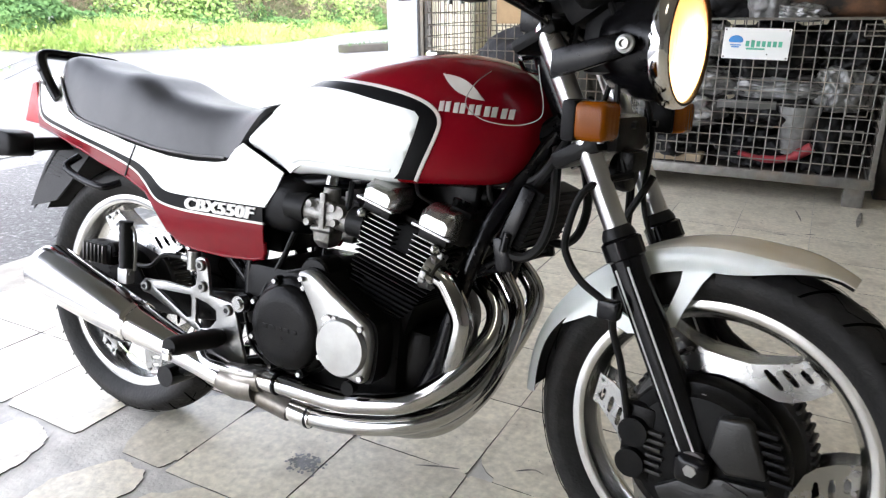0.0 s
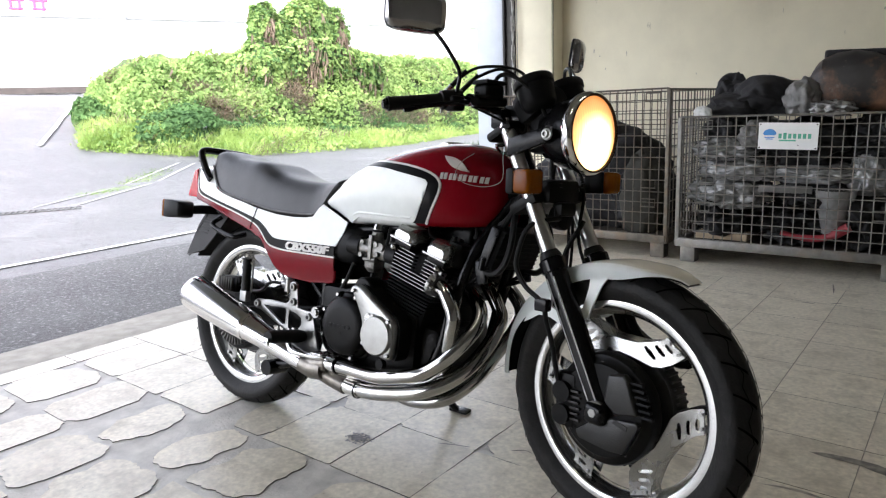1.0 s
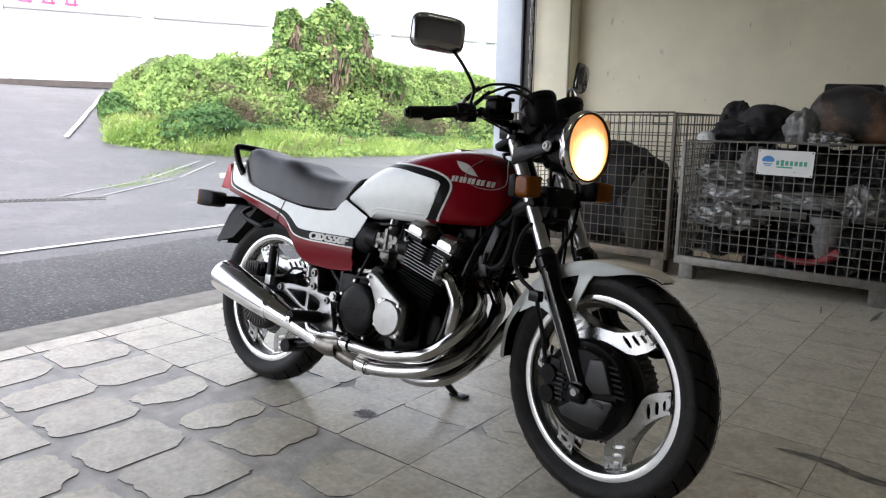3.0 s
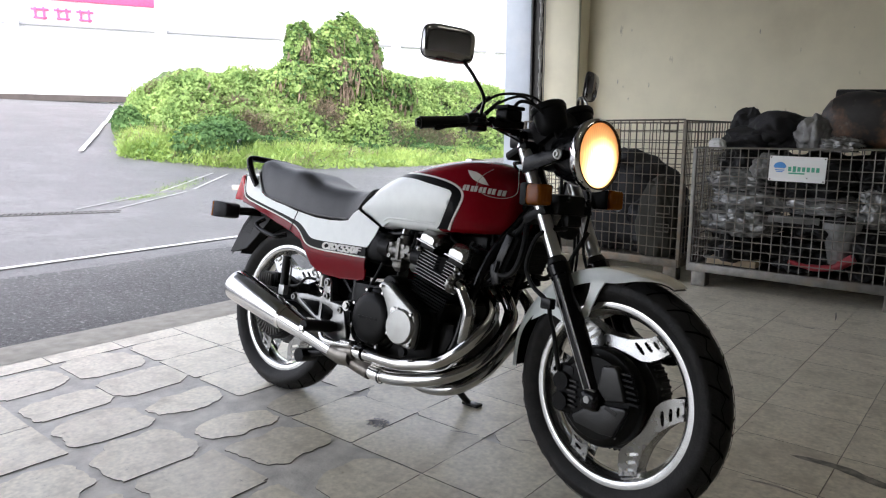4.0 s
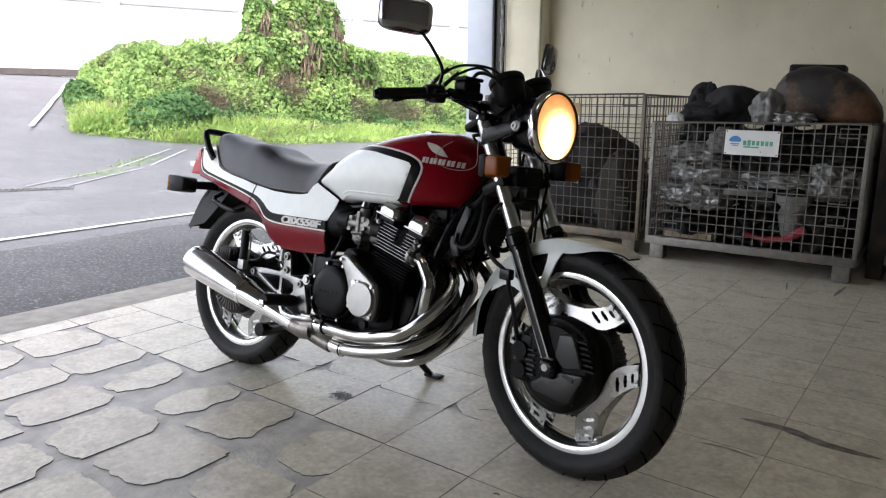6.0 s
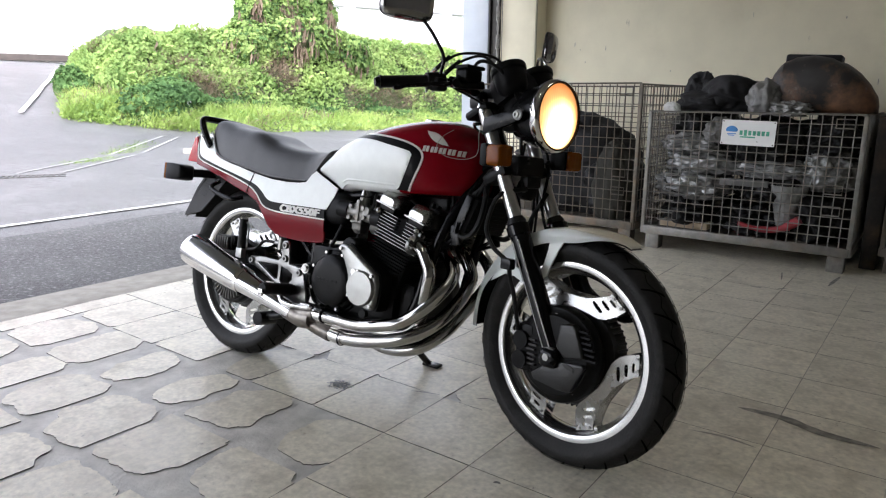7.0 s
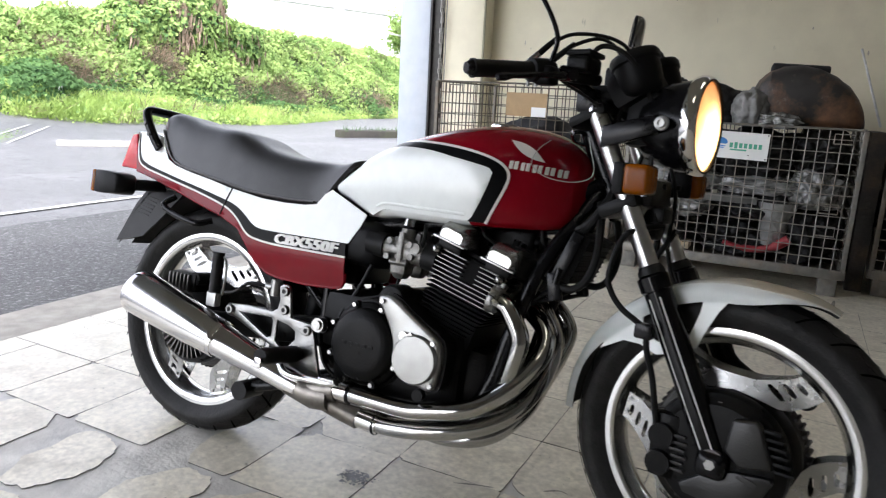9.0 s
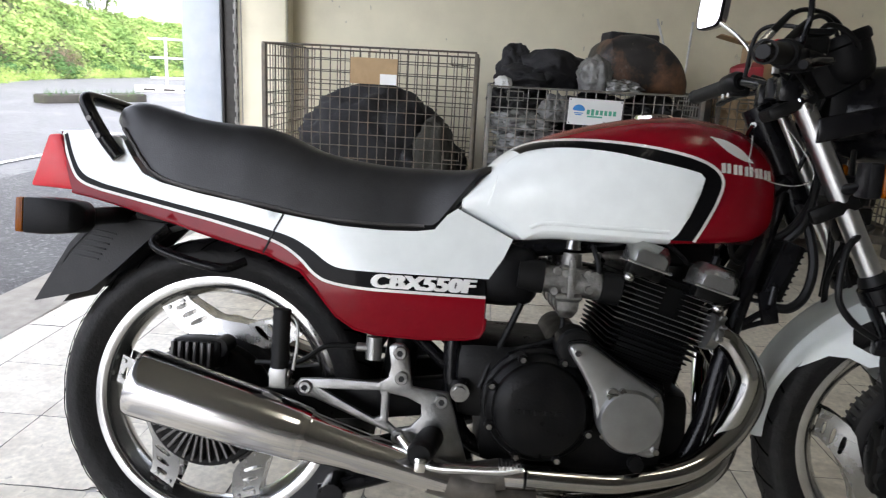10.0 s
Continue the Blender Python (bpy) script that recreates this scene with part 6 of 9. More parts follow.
    half_y, half_z = (0.078, 0.047) if s < 0 else (0.047, 0.046)

    def mirror_ring(x, k):
        ring = []
        for q in range(40):
            c, e = math.cos(q * math.tau / 40), math.sin(q * math.tau / 40)
            ring.append(head + Vector((x, k * half_y * math.copysign(abs(c) ** 0.45, c), k * half_z * math.copysign(abs(e) ** 0.45, e))))
        return ring

    for nm, mat, rings, lab in (("mirror_shell", MIRRORBACK, ((-0.006, 0.97), (-0.004, 1.0), (0.004, 1.0), (0.010, 0.96), (0.016, 0.86), (0.020, 0.68), (0.022, 0.40), (0.0225, 0.10)), "smoked chrome mirror shell"),
                                ("mirror_rim", PLASTIC, ((-0.009, 0.94), (-0.010, 0.97), (-0.008, 1.01), (-0.003, 1.01), (-0.003, 0.94)), "thin black mirror rim"),
                                ("mirror_glass", MIRROR, ((-0.0088, 0.945), (-0.0080, 0.945)), "silver mirror glass")):
        bm = bmesh.new()
        loft(bm, [mirror_ring(x, k) for x, k in rings], caps=nm != "mirror_rim")
        bmesh.ops.rotate(bm, cent=head, matrix=rot, verts=bm.verts)
        on_bike(nm, bm, mat, mir, lab, True)
RED_SWITCH = material("red_switch_plastic", (0.5, 0.02, 0.02), 0.4)
bm = bmesh.new()
box(bm, (0.213, -0.214, 1.022), (0.012, 0.014, 0.010), 0.003)
on_bike("stop_switch", bm, RED_SWITCH, BIKE, "red engine stop switch", True)
for p, q in (((0.193, -0.206, 1.026), (0.205, -0.199, 1.040)), ((0.217, -0.196, 1.014), (0.230, -0.188, 1.028))):
    p, q = Vector(p), Vector(q)
    bm = bmesh.new()
    tube(bm, [p - (q - p) * 0.8, p, q, q + (q - p) * 0.1], [0.0060, 0.0068, 0.0068, 0.0050], 12)
    on_bike("cable_ferrule", bm, ALLOY, BIKE, "bright cable ferrule", True)
    bm = bmesh.new()
    tube(bm, [q, q + (q - p) * 1.2, q + (q - p) * 2.6], [0.0062, 0.0060, 0.0045], 12)
    on_bike("cable_boot", bm, HOSE, BIKE, "black rubber cable boot", True)
bm = bmesh.new()
box(bm, (0.276, -0.142, 1.026), (0.050, 0.062, 0.034), 0.010, None, 3)
tube(bm, [(0.255, -0.178, 1.004), (0.272, -0.140, 1.004), (0.290, -0.098, 1.004)], [0.013, 0.014, 0.011], 14)
reservoir = on_bike("master_cylinder", bm, SATIN, BIKE, "black brake fluid reservoir on the bar", True)
bm = bmesh.new()
box(bm, (0.276, -0.142, 1.047), (0.056, 0.070, 0.010), 0.004)
on_bike("reservoir_lid", bm, PLASTIC, reservoir, "", True)
for dx in (-0.021, 0.021):
    for dy in (-0.028, 0.028):
        bm = bmesh.new()
        cyl(bm, (0.276 + dx, -0.142 + dy, 1.050), (0.276 + dx, -0.142 + dy, 1.0535), 0.0032, seg=8)
        on_bike("lid_screw", bm, CASTALLOY, reservoir, "", True)
# ignition lock, wiring loom and clips round the steering head
bm = bmesh.new()
lathe(bm, [(0.002, 0.0), (0.007, 0.0), (0.009, 0.004), (0.0135, 0.005), (0.0150, 0.001), (0.0150, -0.030)], (0.262, 0.0, 0.985), "Z", 24)
on_bike("ignition_lock", bm, SATIN, BIKE, "round black ignition lock", True)
bm = bmesh.new()
tube(bm, spline([(0.222, -0.052, 0.902), (0.232, -0.020, 0.907), (0.246, 0.010, 0.904)], 4), 0.0055, 10)
tube(bm, spline([(0.222, -0.052, 0.902), (0.219, -0.030, 0.886), (0.236, -0.004, 0.880)], 4), 0.0040, 8)
on_bike("seat_lock_loop", bm, DULLCHROME, BIKE, "small plated loop below the bar", True)

CARBMETAL_PALE = material("grey_cord", (0.42, 0.41, 0.38), 0.7)
# control cables and brake hoses that loop over the bar
def cable(name, pts, r, mat=HOSE, steered=True, label=""):
    bm = bmesh.new()
    tube(bm, spline(pts, 8), r, 8)
    return on_bike(name, bm, mat, BIKE, label, steered)


cable("throttle_cable", [(0.200, -0.202, 1.034), (0.224, -0.185, 1.062), (0.258, -0.158, 1.084), (0.311, -0.110, 1.084), (0.343, -0.082, 1.060), (0.352, -0.066, 1.0), (0.30, -0.05, 0.90)], 0.0038)
cable("throttle_cable", [(0.226, -0.190, 1.024), (0.252, -0.170, 1.055), (0.292, -0.128, 1.080), (0.322, -0.104, 1.066), (0.336, -0.090, 1.03), (0.335, -0.07, 0.97), (0.31, -0.04, 0.88)], 0.0038)
cable("brake_hose", [(0.28, -0.15, 1.02), (0.305, -0.13, 1.065), (0.36, -0.105, 1.04), (0.395, -0.055, 0.95), (0.40, -0.04, 0.82), (0.43, -0.05, 0.72)], 0.0050)
cable("clutch_cable", [(0.24, 0.20, 1.0), (0.26, 0.17, 1.11), (0.35, 0.08, 1.08), (0.37, 0.03, 0.95), (0.33, 0.05, 0.82)], 0.0045)
cable("brake_hose", [(0.44, -0.05, 0.73), (0.403, -0.10, 0.716), (0.383, -0.115, 0.69), (0.374, -0.13, 0.628), (0.382, -0.13, 0.595), (0.409, -0.13, 0.564), (0.455, -0.125, 0.533), (0.464, -0.12, 0.491), (0.478, -0.115, 0.447), (0.489, -0.11, 0.391), (0.497, -0.10, 0.336)], 0.0062)
cable("brake_hose", [(0.44, 0.04, 0.72), (0.40, 0.02, 0.62), (0.42, 0.05, 0.53), (0.47, 0.06, 0.50)], 0.0062)
cable("tag_cord", [(0.19, -0.108, 0.870), (0.178, -0.140, 0.846), (0.172, -0.156, 0.814), (0.200, -0.156, 0.792), (0.238, -0.145, 0.785), (0.268, -0.135, 0.788), (0.290, -0.128, 0.800), (0.290, -0.12, 0.822), (0.276, -0.105, 0.855), (0.262, -0.085, 0.885)], 0.0008, CARBMETAL_PALE, False, "thin pale cord looped over the tank")
cable("speedometer_cable", [(0.36, 0.05, 0.95), (0.42, 0.06, 0.80), (0.43, 0.04, 0.66), (0.50, 0.06, 0.50), (0.58, 0.075, 0.34)], 0.0045)
bm = bmesh.new()
box(bm, (0.457, -0.126, 0.530), (0.035, 0.025, 0.03), 0.006)
on_bike("hose_clamp", bm, BLACK, BIKE, "", True)
# horn and brake-hose joint under the lamp
bm = bmesh.new()
box(bm, (0.395, -0.012, 0.790), (0.052, 0.120, 0.060), 0.016)
box(bm, (0.425, -0.020, 0.748), (0.030, 0.060, 0.034), 0.008)
for y in (-0.045, 0.040):
    cyl(bm, (0.430, y, 0.806), (0.437, y, 0.806), 0.006, seg=8)
on_bike("yoke_cover", bm, SATIN, BIKE, "black cover over the lower fork yoke", True)
for y in (0.024, 0.040):
    cable("lamp_wire", [(0.40, y, 0.77), (0.402, y + 0.004, 0.72), (0.404, y + 0.006, 0.66), (0.400, y + 0.006, 0.58)], 0.0040)
for k, (y, z) in enumerate(((-0.050, 0.965), (-0.030, 0.975), (0.020, 0.970), (-0.066, 0.955), (0.050, 0.960))):
    cable("wiring_loom", [(0.235 + 0.004 * k, y * 2.6, 0.992), (0.280 + 0.006 * k, y * 1.6, z), (0.318, y, z - 0.030), (0.350, y * 0.6, z - 0.050 - 0.006 * k), (0.372, y * 0.5, 0.900)], 0.0030 + 0.0006 * (k % 3))
bm = bmesh.new()
lathe(bm, [(0.012, -0.03), (0.030, -0.02), (0.033, 0.0), (0.031, 0.008), (0.02, 0.012), (0.004, 0.012)], (0.415, -0.012, 0.728), "X", 28)
on_bike("horn", bm, SATIN, BIKE, "black disc horn", True)

# -- tank --
TANK = [  # x, half width, bottom, shoulder, top
    (-0.306, 0.131, 0.700, 0.720, 0.744), (-0.288, 0.134, 0.694, 0.730, 0.768), (-0.268, 0.137, 0.686, 0.738, 0.792), (-0.240, 0.140, 0.674, 0.752, 0.819), (-0.205, 0.145, 0.662, 0.768, 0.840), (-0.150, 0.154, 0.668, 0.785, 0.862),
    (-0.070, 0.166, 0.668, 0.795, 0.886), (0.010, 0.172, 0.670, 0.795, 0.902), (0.080, 0.170, 0.674, 0.785, 0.908), (0.140, 0.155, 0.678, 0.775, 0.904),
    (0.190, 0.132, 0.682, 0.770, 0.893), (0.225, 0.105, 0.690, 0.765, 0.874), (0.252, 0.075, 0.712, 0.765, 0.847), (0.264, 0.035, 0.745, 0.770, 0.815)]


def tank_half(x, z):
    w, b, s, t = lerp_table(TANK, x)
    if z > s:
        u = min(1.0, (z - s) / max(1e-4, t - s))
        return w * max(0.0, 1 - u ** 2.3) ** (1 / 1.75)
    u = max(0.0, min(1.0, (s - z) / max(1e-4, s - b)))
    return w * (1 - 0.10 * u ** 2.5)


def tank_ring(x):
    w, b, s, t = lerp_table(TANK, x)
    zs = [b, b + 0.004, b + 0.014] + [b + 0.014 + (s - b - 0.014) * k / 4 for k in range(1, 5)] + [s + (t - s) * math.sin(k * math.pi / 20) for k in range(1, 10)]
    half = [(tank_half(x, z), z) for z in zs]
    half[0] = (half[0][0] - 0.022, b)
    half[1] = (half[1][0] - 0.008, b + 0.004)
    return [(x, -y, z) for y, z in half] + [(x, 0, t)] + [(x, y, z) for y, z in reversed(half)]


xs = [-0.306 + 0.570 * (0.5 - 0.5 * math.cos(math.pi * k / 48)) for k in range(49)]
bm = bmesh.new()
loft(bm, [tank_ring(x) for x in xs])
for f in bm.faces:
    cx = f.calc_center_median()
    f.material_index = 1 if cx.x + 0.35 * (cx.z - 0.86) < -0.212 or (cx.x < 0.05 and cx.z < 0.70) else 0
tank = on_bike("fuel_tank", bm, [RED, WHITE], BIKE, "candy red fuel tank with white panel, black band and pinstripe")

# graphic of the tank side, laid on as paint
def smooth_line(pts, n=6):
    return [(v.x, v.y) for v in spline([(p[0], p[1], 0) for p in pts], n)]


panel_top = smooth_line([(-0.246, 0.775), (-0.234, 0.796), (-0.214, 0.812), (-0.185, 0.822), (-0.135, 0.827), (-0.06, 0.822), (0.003, 0.811), (0.06, 0.801), (0.088, 0.795)])
panel_front = [(0.096, 0.786), (0.090, 0.760), (0.076, 0.722), (0.060, 0.690), (0.052, 0.682)]
panel_low = smooth_line([(0.045, 0.681), (-0.06, 0.682), (-0.150, 0.683), (-0.175, 0.677), (-0.197, 0.664)])
band_top = smooth_line([(-0.224, 0.8245), (-0.202, 0.8335), (-0.176, 0.8385), (-0.14, 0.8405), (-0.10, 0.8400), (-0.04, 0.836), (0.02, 0.829), (0.075, 0.818), (0.110, 0.804), (0.126, 0.785), (0.122, 0.758), (0.104, 0.715), (0.088, 0.681)])


def grow(line, d):
    out = []
    for i, p in enumerate(line):
        a, b = line[max(0, i - 1)], line[min(len(line) - 1, i + 1)]
        tx, tz = b[0] - a[0], b[1] - a[1]
        l = math.hypot(tx, tz) or 1
        out.append((p[0] - tz / l * d, p[1] + tx / l * d))
    return out


for s in (-1, 1):
    on_bike("tank_panel", skin([(-0.262, 0.716)] + panel_top + panel_front + panel_low, tank_half, 0.0030, 0.014, s), WHITE, tank, "white tank side panel")
    bm = bmesh.new()
    tube(bm, [(x, s * (tank_half(x, z) + 0.0012), z) for x, z in grow(panel_low, -0.013) if -0.185 < x < 0.05], 0.0042, 10)
    on_bike("panel_flange", bm, WHITE, tank, "rounded lower edge of the white panel")
    k0 = [i for i, p in enumerate(panel_top) if p[0] > -0.213][0]
    on_bike("tank_band", skin(band_top + [(0.050, 0.680)] + panel_front[::-1] + panel_top[:k0 - 1:-1], tank_half, 0.0024, 0.014, s), STRIPE, tank, "black band round the white panel")
    on_bike("tank_pinstripe", skin(band_top + grow(band_top, 0.0052)[::-1], tank_half, 0.0026, 0.014, s), PINLINE, tank, "thin white pinstripe")
    # maker's emblem as plain shapes: a wing and a row of bars
    wing = smooth_line([(0.112, 0.862), (0.140, 0.857), (0.166, 0.844), (0.190, 0.821)], 4) + smooth_line([(0.172, 0.823), (0.148, 0.832), (0.129, 0.846), (0.112, 0.862)], 4)
    on_bike("wing_emblem", skin(wing[:-1], tank_half, 0.0026, 0.014, s), PINLINE, tank, "white wing emblem as a plain shape")
    for k in range(5):
        x0 = 0.126 + k * 0.0225
        sh = -0.004 * k / 4
        for dx in (0.0, 0.0098):
            bar_pts = [(x0 + dx, 0.815 + sh), (x0 + dx + 0.0066, 0.816 + sh), (x0 + dx + 0.0066, 0.799 + sh), (x0 + dx, 0.799 + sh)]
            on_bike("letter_bar", skin(bar_pts, tank_half, 0.0026, 0.014, s), PINLINE, tank, "white emblem bar")
# filler cap
bm = bmesh.new()
lathe(bm, [(0.038, -0.004), (0.038, 0.008), (0.034, 0.012), (0.002, 0.013)], (0.045, 0, 0.8975), "Z", 28)
on_bike("filler_cap", bm, CHROME, tank, "chrome filler cap")

# -- seat --
SEAT = [  # x, half width, bottom, top
    (-0.965, 0.060, 0.835, 0.846), (-0.945, 0.092, 0.822, 0.863), (-0.915, 0.110, 0.790, 0.872), (-0.870, 0.122, 0.735, 0.864), (-0.812, 0.130, 0.712, 0.850), (-0.736, 0.134, 0.699, 0.842),
    (-0.690, 0.136, 0.690, 0.841), (-0.655, 0.136, 0.685, 0.834), (-0.620, 0.137, 0.679, 0.820), (-0.585, 0.137, 0.673, 0.806), (-0.550, 0.137, 0.669, 0.796), (-0.500, 0.136, 0.666, 0.787), (-0.440, 0.132, 0.664, 0.782),
    (-0.385, 0.129, 0.666, 0.781), (-0.352, 0.133, 0.668, 0.781), (-0.336, 0.135, 0.686, 0.781), (-0.320, 0.136, 0.708, 0.782), (-0.297, 0.136, 0.740, 0.784), (-0.274, 0.132, 0.770, 0.788), (-0.258, 0.118, 0.778, 0.791)]


def seat_ring(x):
    w, b, t = lerp_table(SEAT, x)
    pts = []
    for k in range(21):
        a = math.pi * k / 20
        cy, sy = math.cos(a), math.sin(a)
        y = -w * math.copysign(abs(cy) ** 0.38, cy)
        z = b + 0.012 + (t - b - 0.012) * abs(sy) ** 0.40
        pts.append((x, y * (1 - 0.15 * ((z - b) / max(0.01, t - b))), z))
    return [(x, -w * 0.93, b)] + pts + [(x, w * 0.93, b)]


xs = [-0.965 + 0.707 * k / 74 for k in range(75)]
bm = bmesh.new()
loft(bm, [seat_ring(x) for x in xs])
for v in bm.verts:
    v.co += Vector((0, 0.001, 0.0012)) * noise.noise(v.co * 9)
seat = on_bike("seat", bm, VINYL, BIKE, "stepped black vinyl dual seat")
# pillion hump: rounded upper cushion edge behind the step
for s in (-1, 1):
    bm = bmesh.new()
    pts = [(x, s * (lerp_table(SEAT, x)[0] * 1.0 + 0.001), lerp_table(SEAT, x)[1] + 0.010) for x in [-0.93 + 0.02 * k for k in range(29)]]
    tube(bm, pts, 0.0035, 6)
    on_bike("seat_trim", bm, DARKSTEEL, seat, "thin bright trim along the seat base")

# -- tail and side panels --
TAILW = [(-1.10, 0.088), (-1.0, 0.108), (-0.9, 0.122), (-0.75, 0.138), (-0.6, 0.148), (-0.5, 0.151), (-0.42, 0.151), (-0.33, 0.147), (-0.25, 0.140), (-0.15, 0.130)]


def tail_half(x, z):
    w = sum(lerp_table(TAILW, max(-1.1, min(-0.15, x + d)))[0] for d in (-0.05, -0.025, 0, 0.025, 0.05)) / 5
    return w - 0.35 * max(0.0, z - 0.72) ** 1.3 - 0.9 * max(0.0, 0.55 - z) ** 1.6 - 0.04 * max(0, z - 0.6)


seat_edge = [(-0.935, 0.800), (-0.915, 0.772), (-0.885, 0.738), (-0.849, 0.724), (-0.777, 0.709), (-0.700, 0.697), (-0.635, 0.684), (-0.515, 0.668), (-0.440, 0.665), (-0.382, 0.667), (-0.350, 0.672), (-0.330, 0.698), (-0.312, 0.711), (-0.305, 0.709)]
low_edge = [(-0.2535, 0.520), (-0.255, 0.500), (-0.262, 0.488), (-0.285, 0.483), (-0.36, 0.479), (-0.445, 0.482), (-0.480, 0.489), (-0.513, 0.510), (-0.548, 0.552), (-0.580, 0.586), (-0.643, 0.611), (-0.74, 0.634), (-0.823, 0.656), (-0.94, 0.683), (-0.985, 0.692), (-1.024, 0.698)]
stripe_up = smooth_line([(-1.050, 0.806), (-1.030, 0.765), (-1.006, 0.733), (-0.97, 0.718), (-0.925, 0.708), (-0.821, 0.688), (-0.735, 0.672), (-0.647, 0.654), (-0.600, 0.642), (-0.565, 0.624), (-0.535, 0.603), (-0.510, 0.594), (-0.462, 0.5915), (-0.36, 0.5915), (-0.257, 0.5915)])
stripe_lo = smooth_line([(-1.057, 0.803), (-1.037, 0.760), (-1.012, 0.724), (-0.975, 0.709), (-0.925, 0.699), (-0.821, 0.679), (-0.735, 0.662), (-0.655, 0.643), (-0.612, 0.628), (-0.580, 0.607), (-0.553, 0.582), (-0.524, 0.570), (-0.462, 0.5635), (-0.36, 0.5625), (-0.254, 0.5615)])
top_tail = [(-1.066, 0.810), (-1.02, 0.812), (-0.965, 0.806)]
front_side = [(-0.303, 0.706), (-0.258, 0.685), (-0.213, 0.663), (-0.228, 0.628), (-0.251, 0.5915)]
tail = hub("tail_panels", BIKE, "red and white side covers and tail cowl")
for s in (-1, 1):
    g = grow(stripe_lo, -0.0050)
    outline = low_edge + [(-1.044, 0.752), (-1.064, 0.808)] + g
    on_bike("side_cover", skin(outline, tail_half, 0.0012, 0.02, s), RED, tail, "red side cover")
    on_bike("white_cover", skin(stripe_up + front_side[::-1] + seat_edge[:-1][::-1] + top_tail[::-1], tail_half, 0.0012, 0.02, s), WHITE, tail, "white upper side cover")
    on_bike("black_stripe", skin(stripe_up + stripe_lo[::-1], tail_half, 0.0014, 0.02, s), STRIPE, tail, "black stripe along the tail")
    on_bike("pinstripe", skin(stripe_lo + g[::-1], tail_half, 0.0014, 0.02, s), PINLINE, tail, "thin white pinstripe")
    # seam between tail cowl and side cover, and an edge roll along the bottom
    seam = [(-0.618, 0.682), (-0.632, 0.655), (-0.650, 0.612)]
    on_bike("panel_seam", skin(seam + grow(seam, 0.003)[::-1], tail_half, 0.003, 0.03, s), DARKVOID, tail)
    bm = bmesh.new()
    tube(bm, [(x, s * (tail_half(x, z) - 0.003), z) for x, z in low_edge], 0.005, 8)
    on_bike("edge_roll", bm, RED, tail)
# model name on the stripe
txt = bpy.data.curves.new("model_lettering", "FONT")
txt.body = "CBX550F"
txt.size = 0.0345
txt.shear = 0.13
txt.space_character = 1.04
txt.extrude = 0.0008
txt.offset = 0.0004
txt.bevel_depth = 0.0004
txt.bevel_resolution = 0
tmp = bpy.data.objects.new("lettering_source", txt)
scene.collection.objects.link(tmp)
bpy.context.view_layer.update()
me = bpy.data.meshes.new_from_object(tmp)
bpy.data.objects.remove(tmp)
me.materials.clear()
me.materials.append(material("white_decal", (0.8, 0.79, 0.76), 0.35))
wid = max(v.co.x for v in me.vertices)
y0, y1 = min(v.co.y for v in me.vertices), max(v.co.y for v in me.vertices)
bm = bmesh.new()
for dx in (-0.0028, -0.0019, -0.0009, 0.0, 0.0009, 0.0019, 0.0028):
    a0 = len(bm.verts)
    bm.from_mesh(me)
    bm.verts.ensure_lookup_table()
    for v in bm.verts[a0:]:
        x = -0.455 + v.co.x / wid * 0.182 + dx
        z = 0.5648 + (v.co.y - y0) / (y1 - y0) * 0.0245
        v.co = (x, -(tail_half(x, z) + 0.0030 + abs(dx) * 0.2 + dx * 0.08) - v.co.z, z)
part("model_lettering", bm, me.materials[0], tail, "white slanted model lettering on the black stripe", smooth=False)

# tail deck, lamp, grab rail
bm = bmesh.new()
rows = []
for x, z in ((-1.068, 0.806), (-1.02, 0.812), (-0.965, 0.808), (-0.93, 0.80)):
    w = tail_half(x, 0.80)
    rows.append([(x, -w, z - 0.004), (x, -w * 0.7, z + 0.004), (x, 0, z + 0.006), (x, w * 0.7, z + 0.004), (x, w, z - 0.004), (x, w, z - 0.03), (x, -w, z - 0.03)])
loft(bm, rows)
on_bike("tail_deck", bm, WHITE, tail, "white tail deck")
bm = bmesh.new()
loft(bm, [[(-1.118, y, 0.703) for y in (-0.080, 0.080)] + [(-1.088, y, 0.802) for y in (0.076, -0.076)],
          [(-1.022, y, 0.700) for y in (-0.099, 0.099)] + [(-1.060, y, 0.804) for y in (0.085, -0.085)]])
bmesh.ops.bevel(bm, geom=bm.edges[:], offset=0.006, segments=2, affect="EDGES", profile=0.5)
on_bike("tail_lamp", bm, TAILRED, BIKE, "red plastic tail lamp")
bm = bmesh.new()
pts = [(-0.935, -0.108, 0.765), (-0.962, -0.112, 0.800), (-0.992, -0.112, 0.848), (-1.004, -0.098, 0.868), (-1.006, -0.05, 0.872), (-1.006, 0.05, 0.872), (-1.004, 0.098, 0.868), (-0.992, 0.112, 0.848), (-0.962, 0.112, 0.800), (-0.935, 0.108, 0.765)]
tube(bm, spline(pts, 5), 0.0125, 12)
on_bike("grab_rail", bm, BLACK, BIKE, "black grab rail behind the seat")
for z in (0.80, 0.83):
    bm = bmesh.new()
    cyl(bm, (-0.965 - (z - 0.80) * 0.6, -0.122, z), (-0.965 - (z - 0.80) * 0.6, -0.128, z), 0.005, seg=8)
    on_bike("rail_bolt", bm, DARKSTEEL, BIKE)
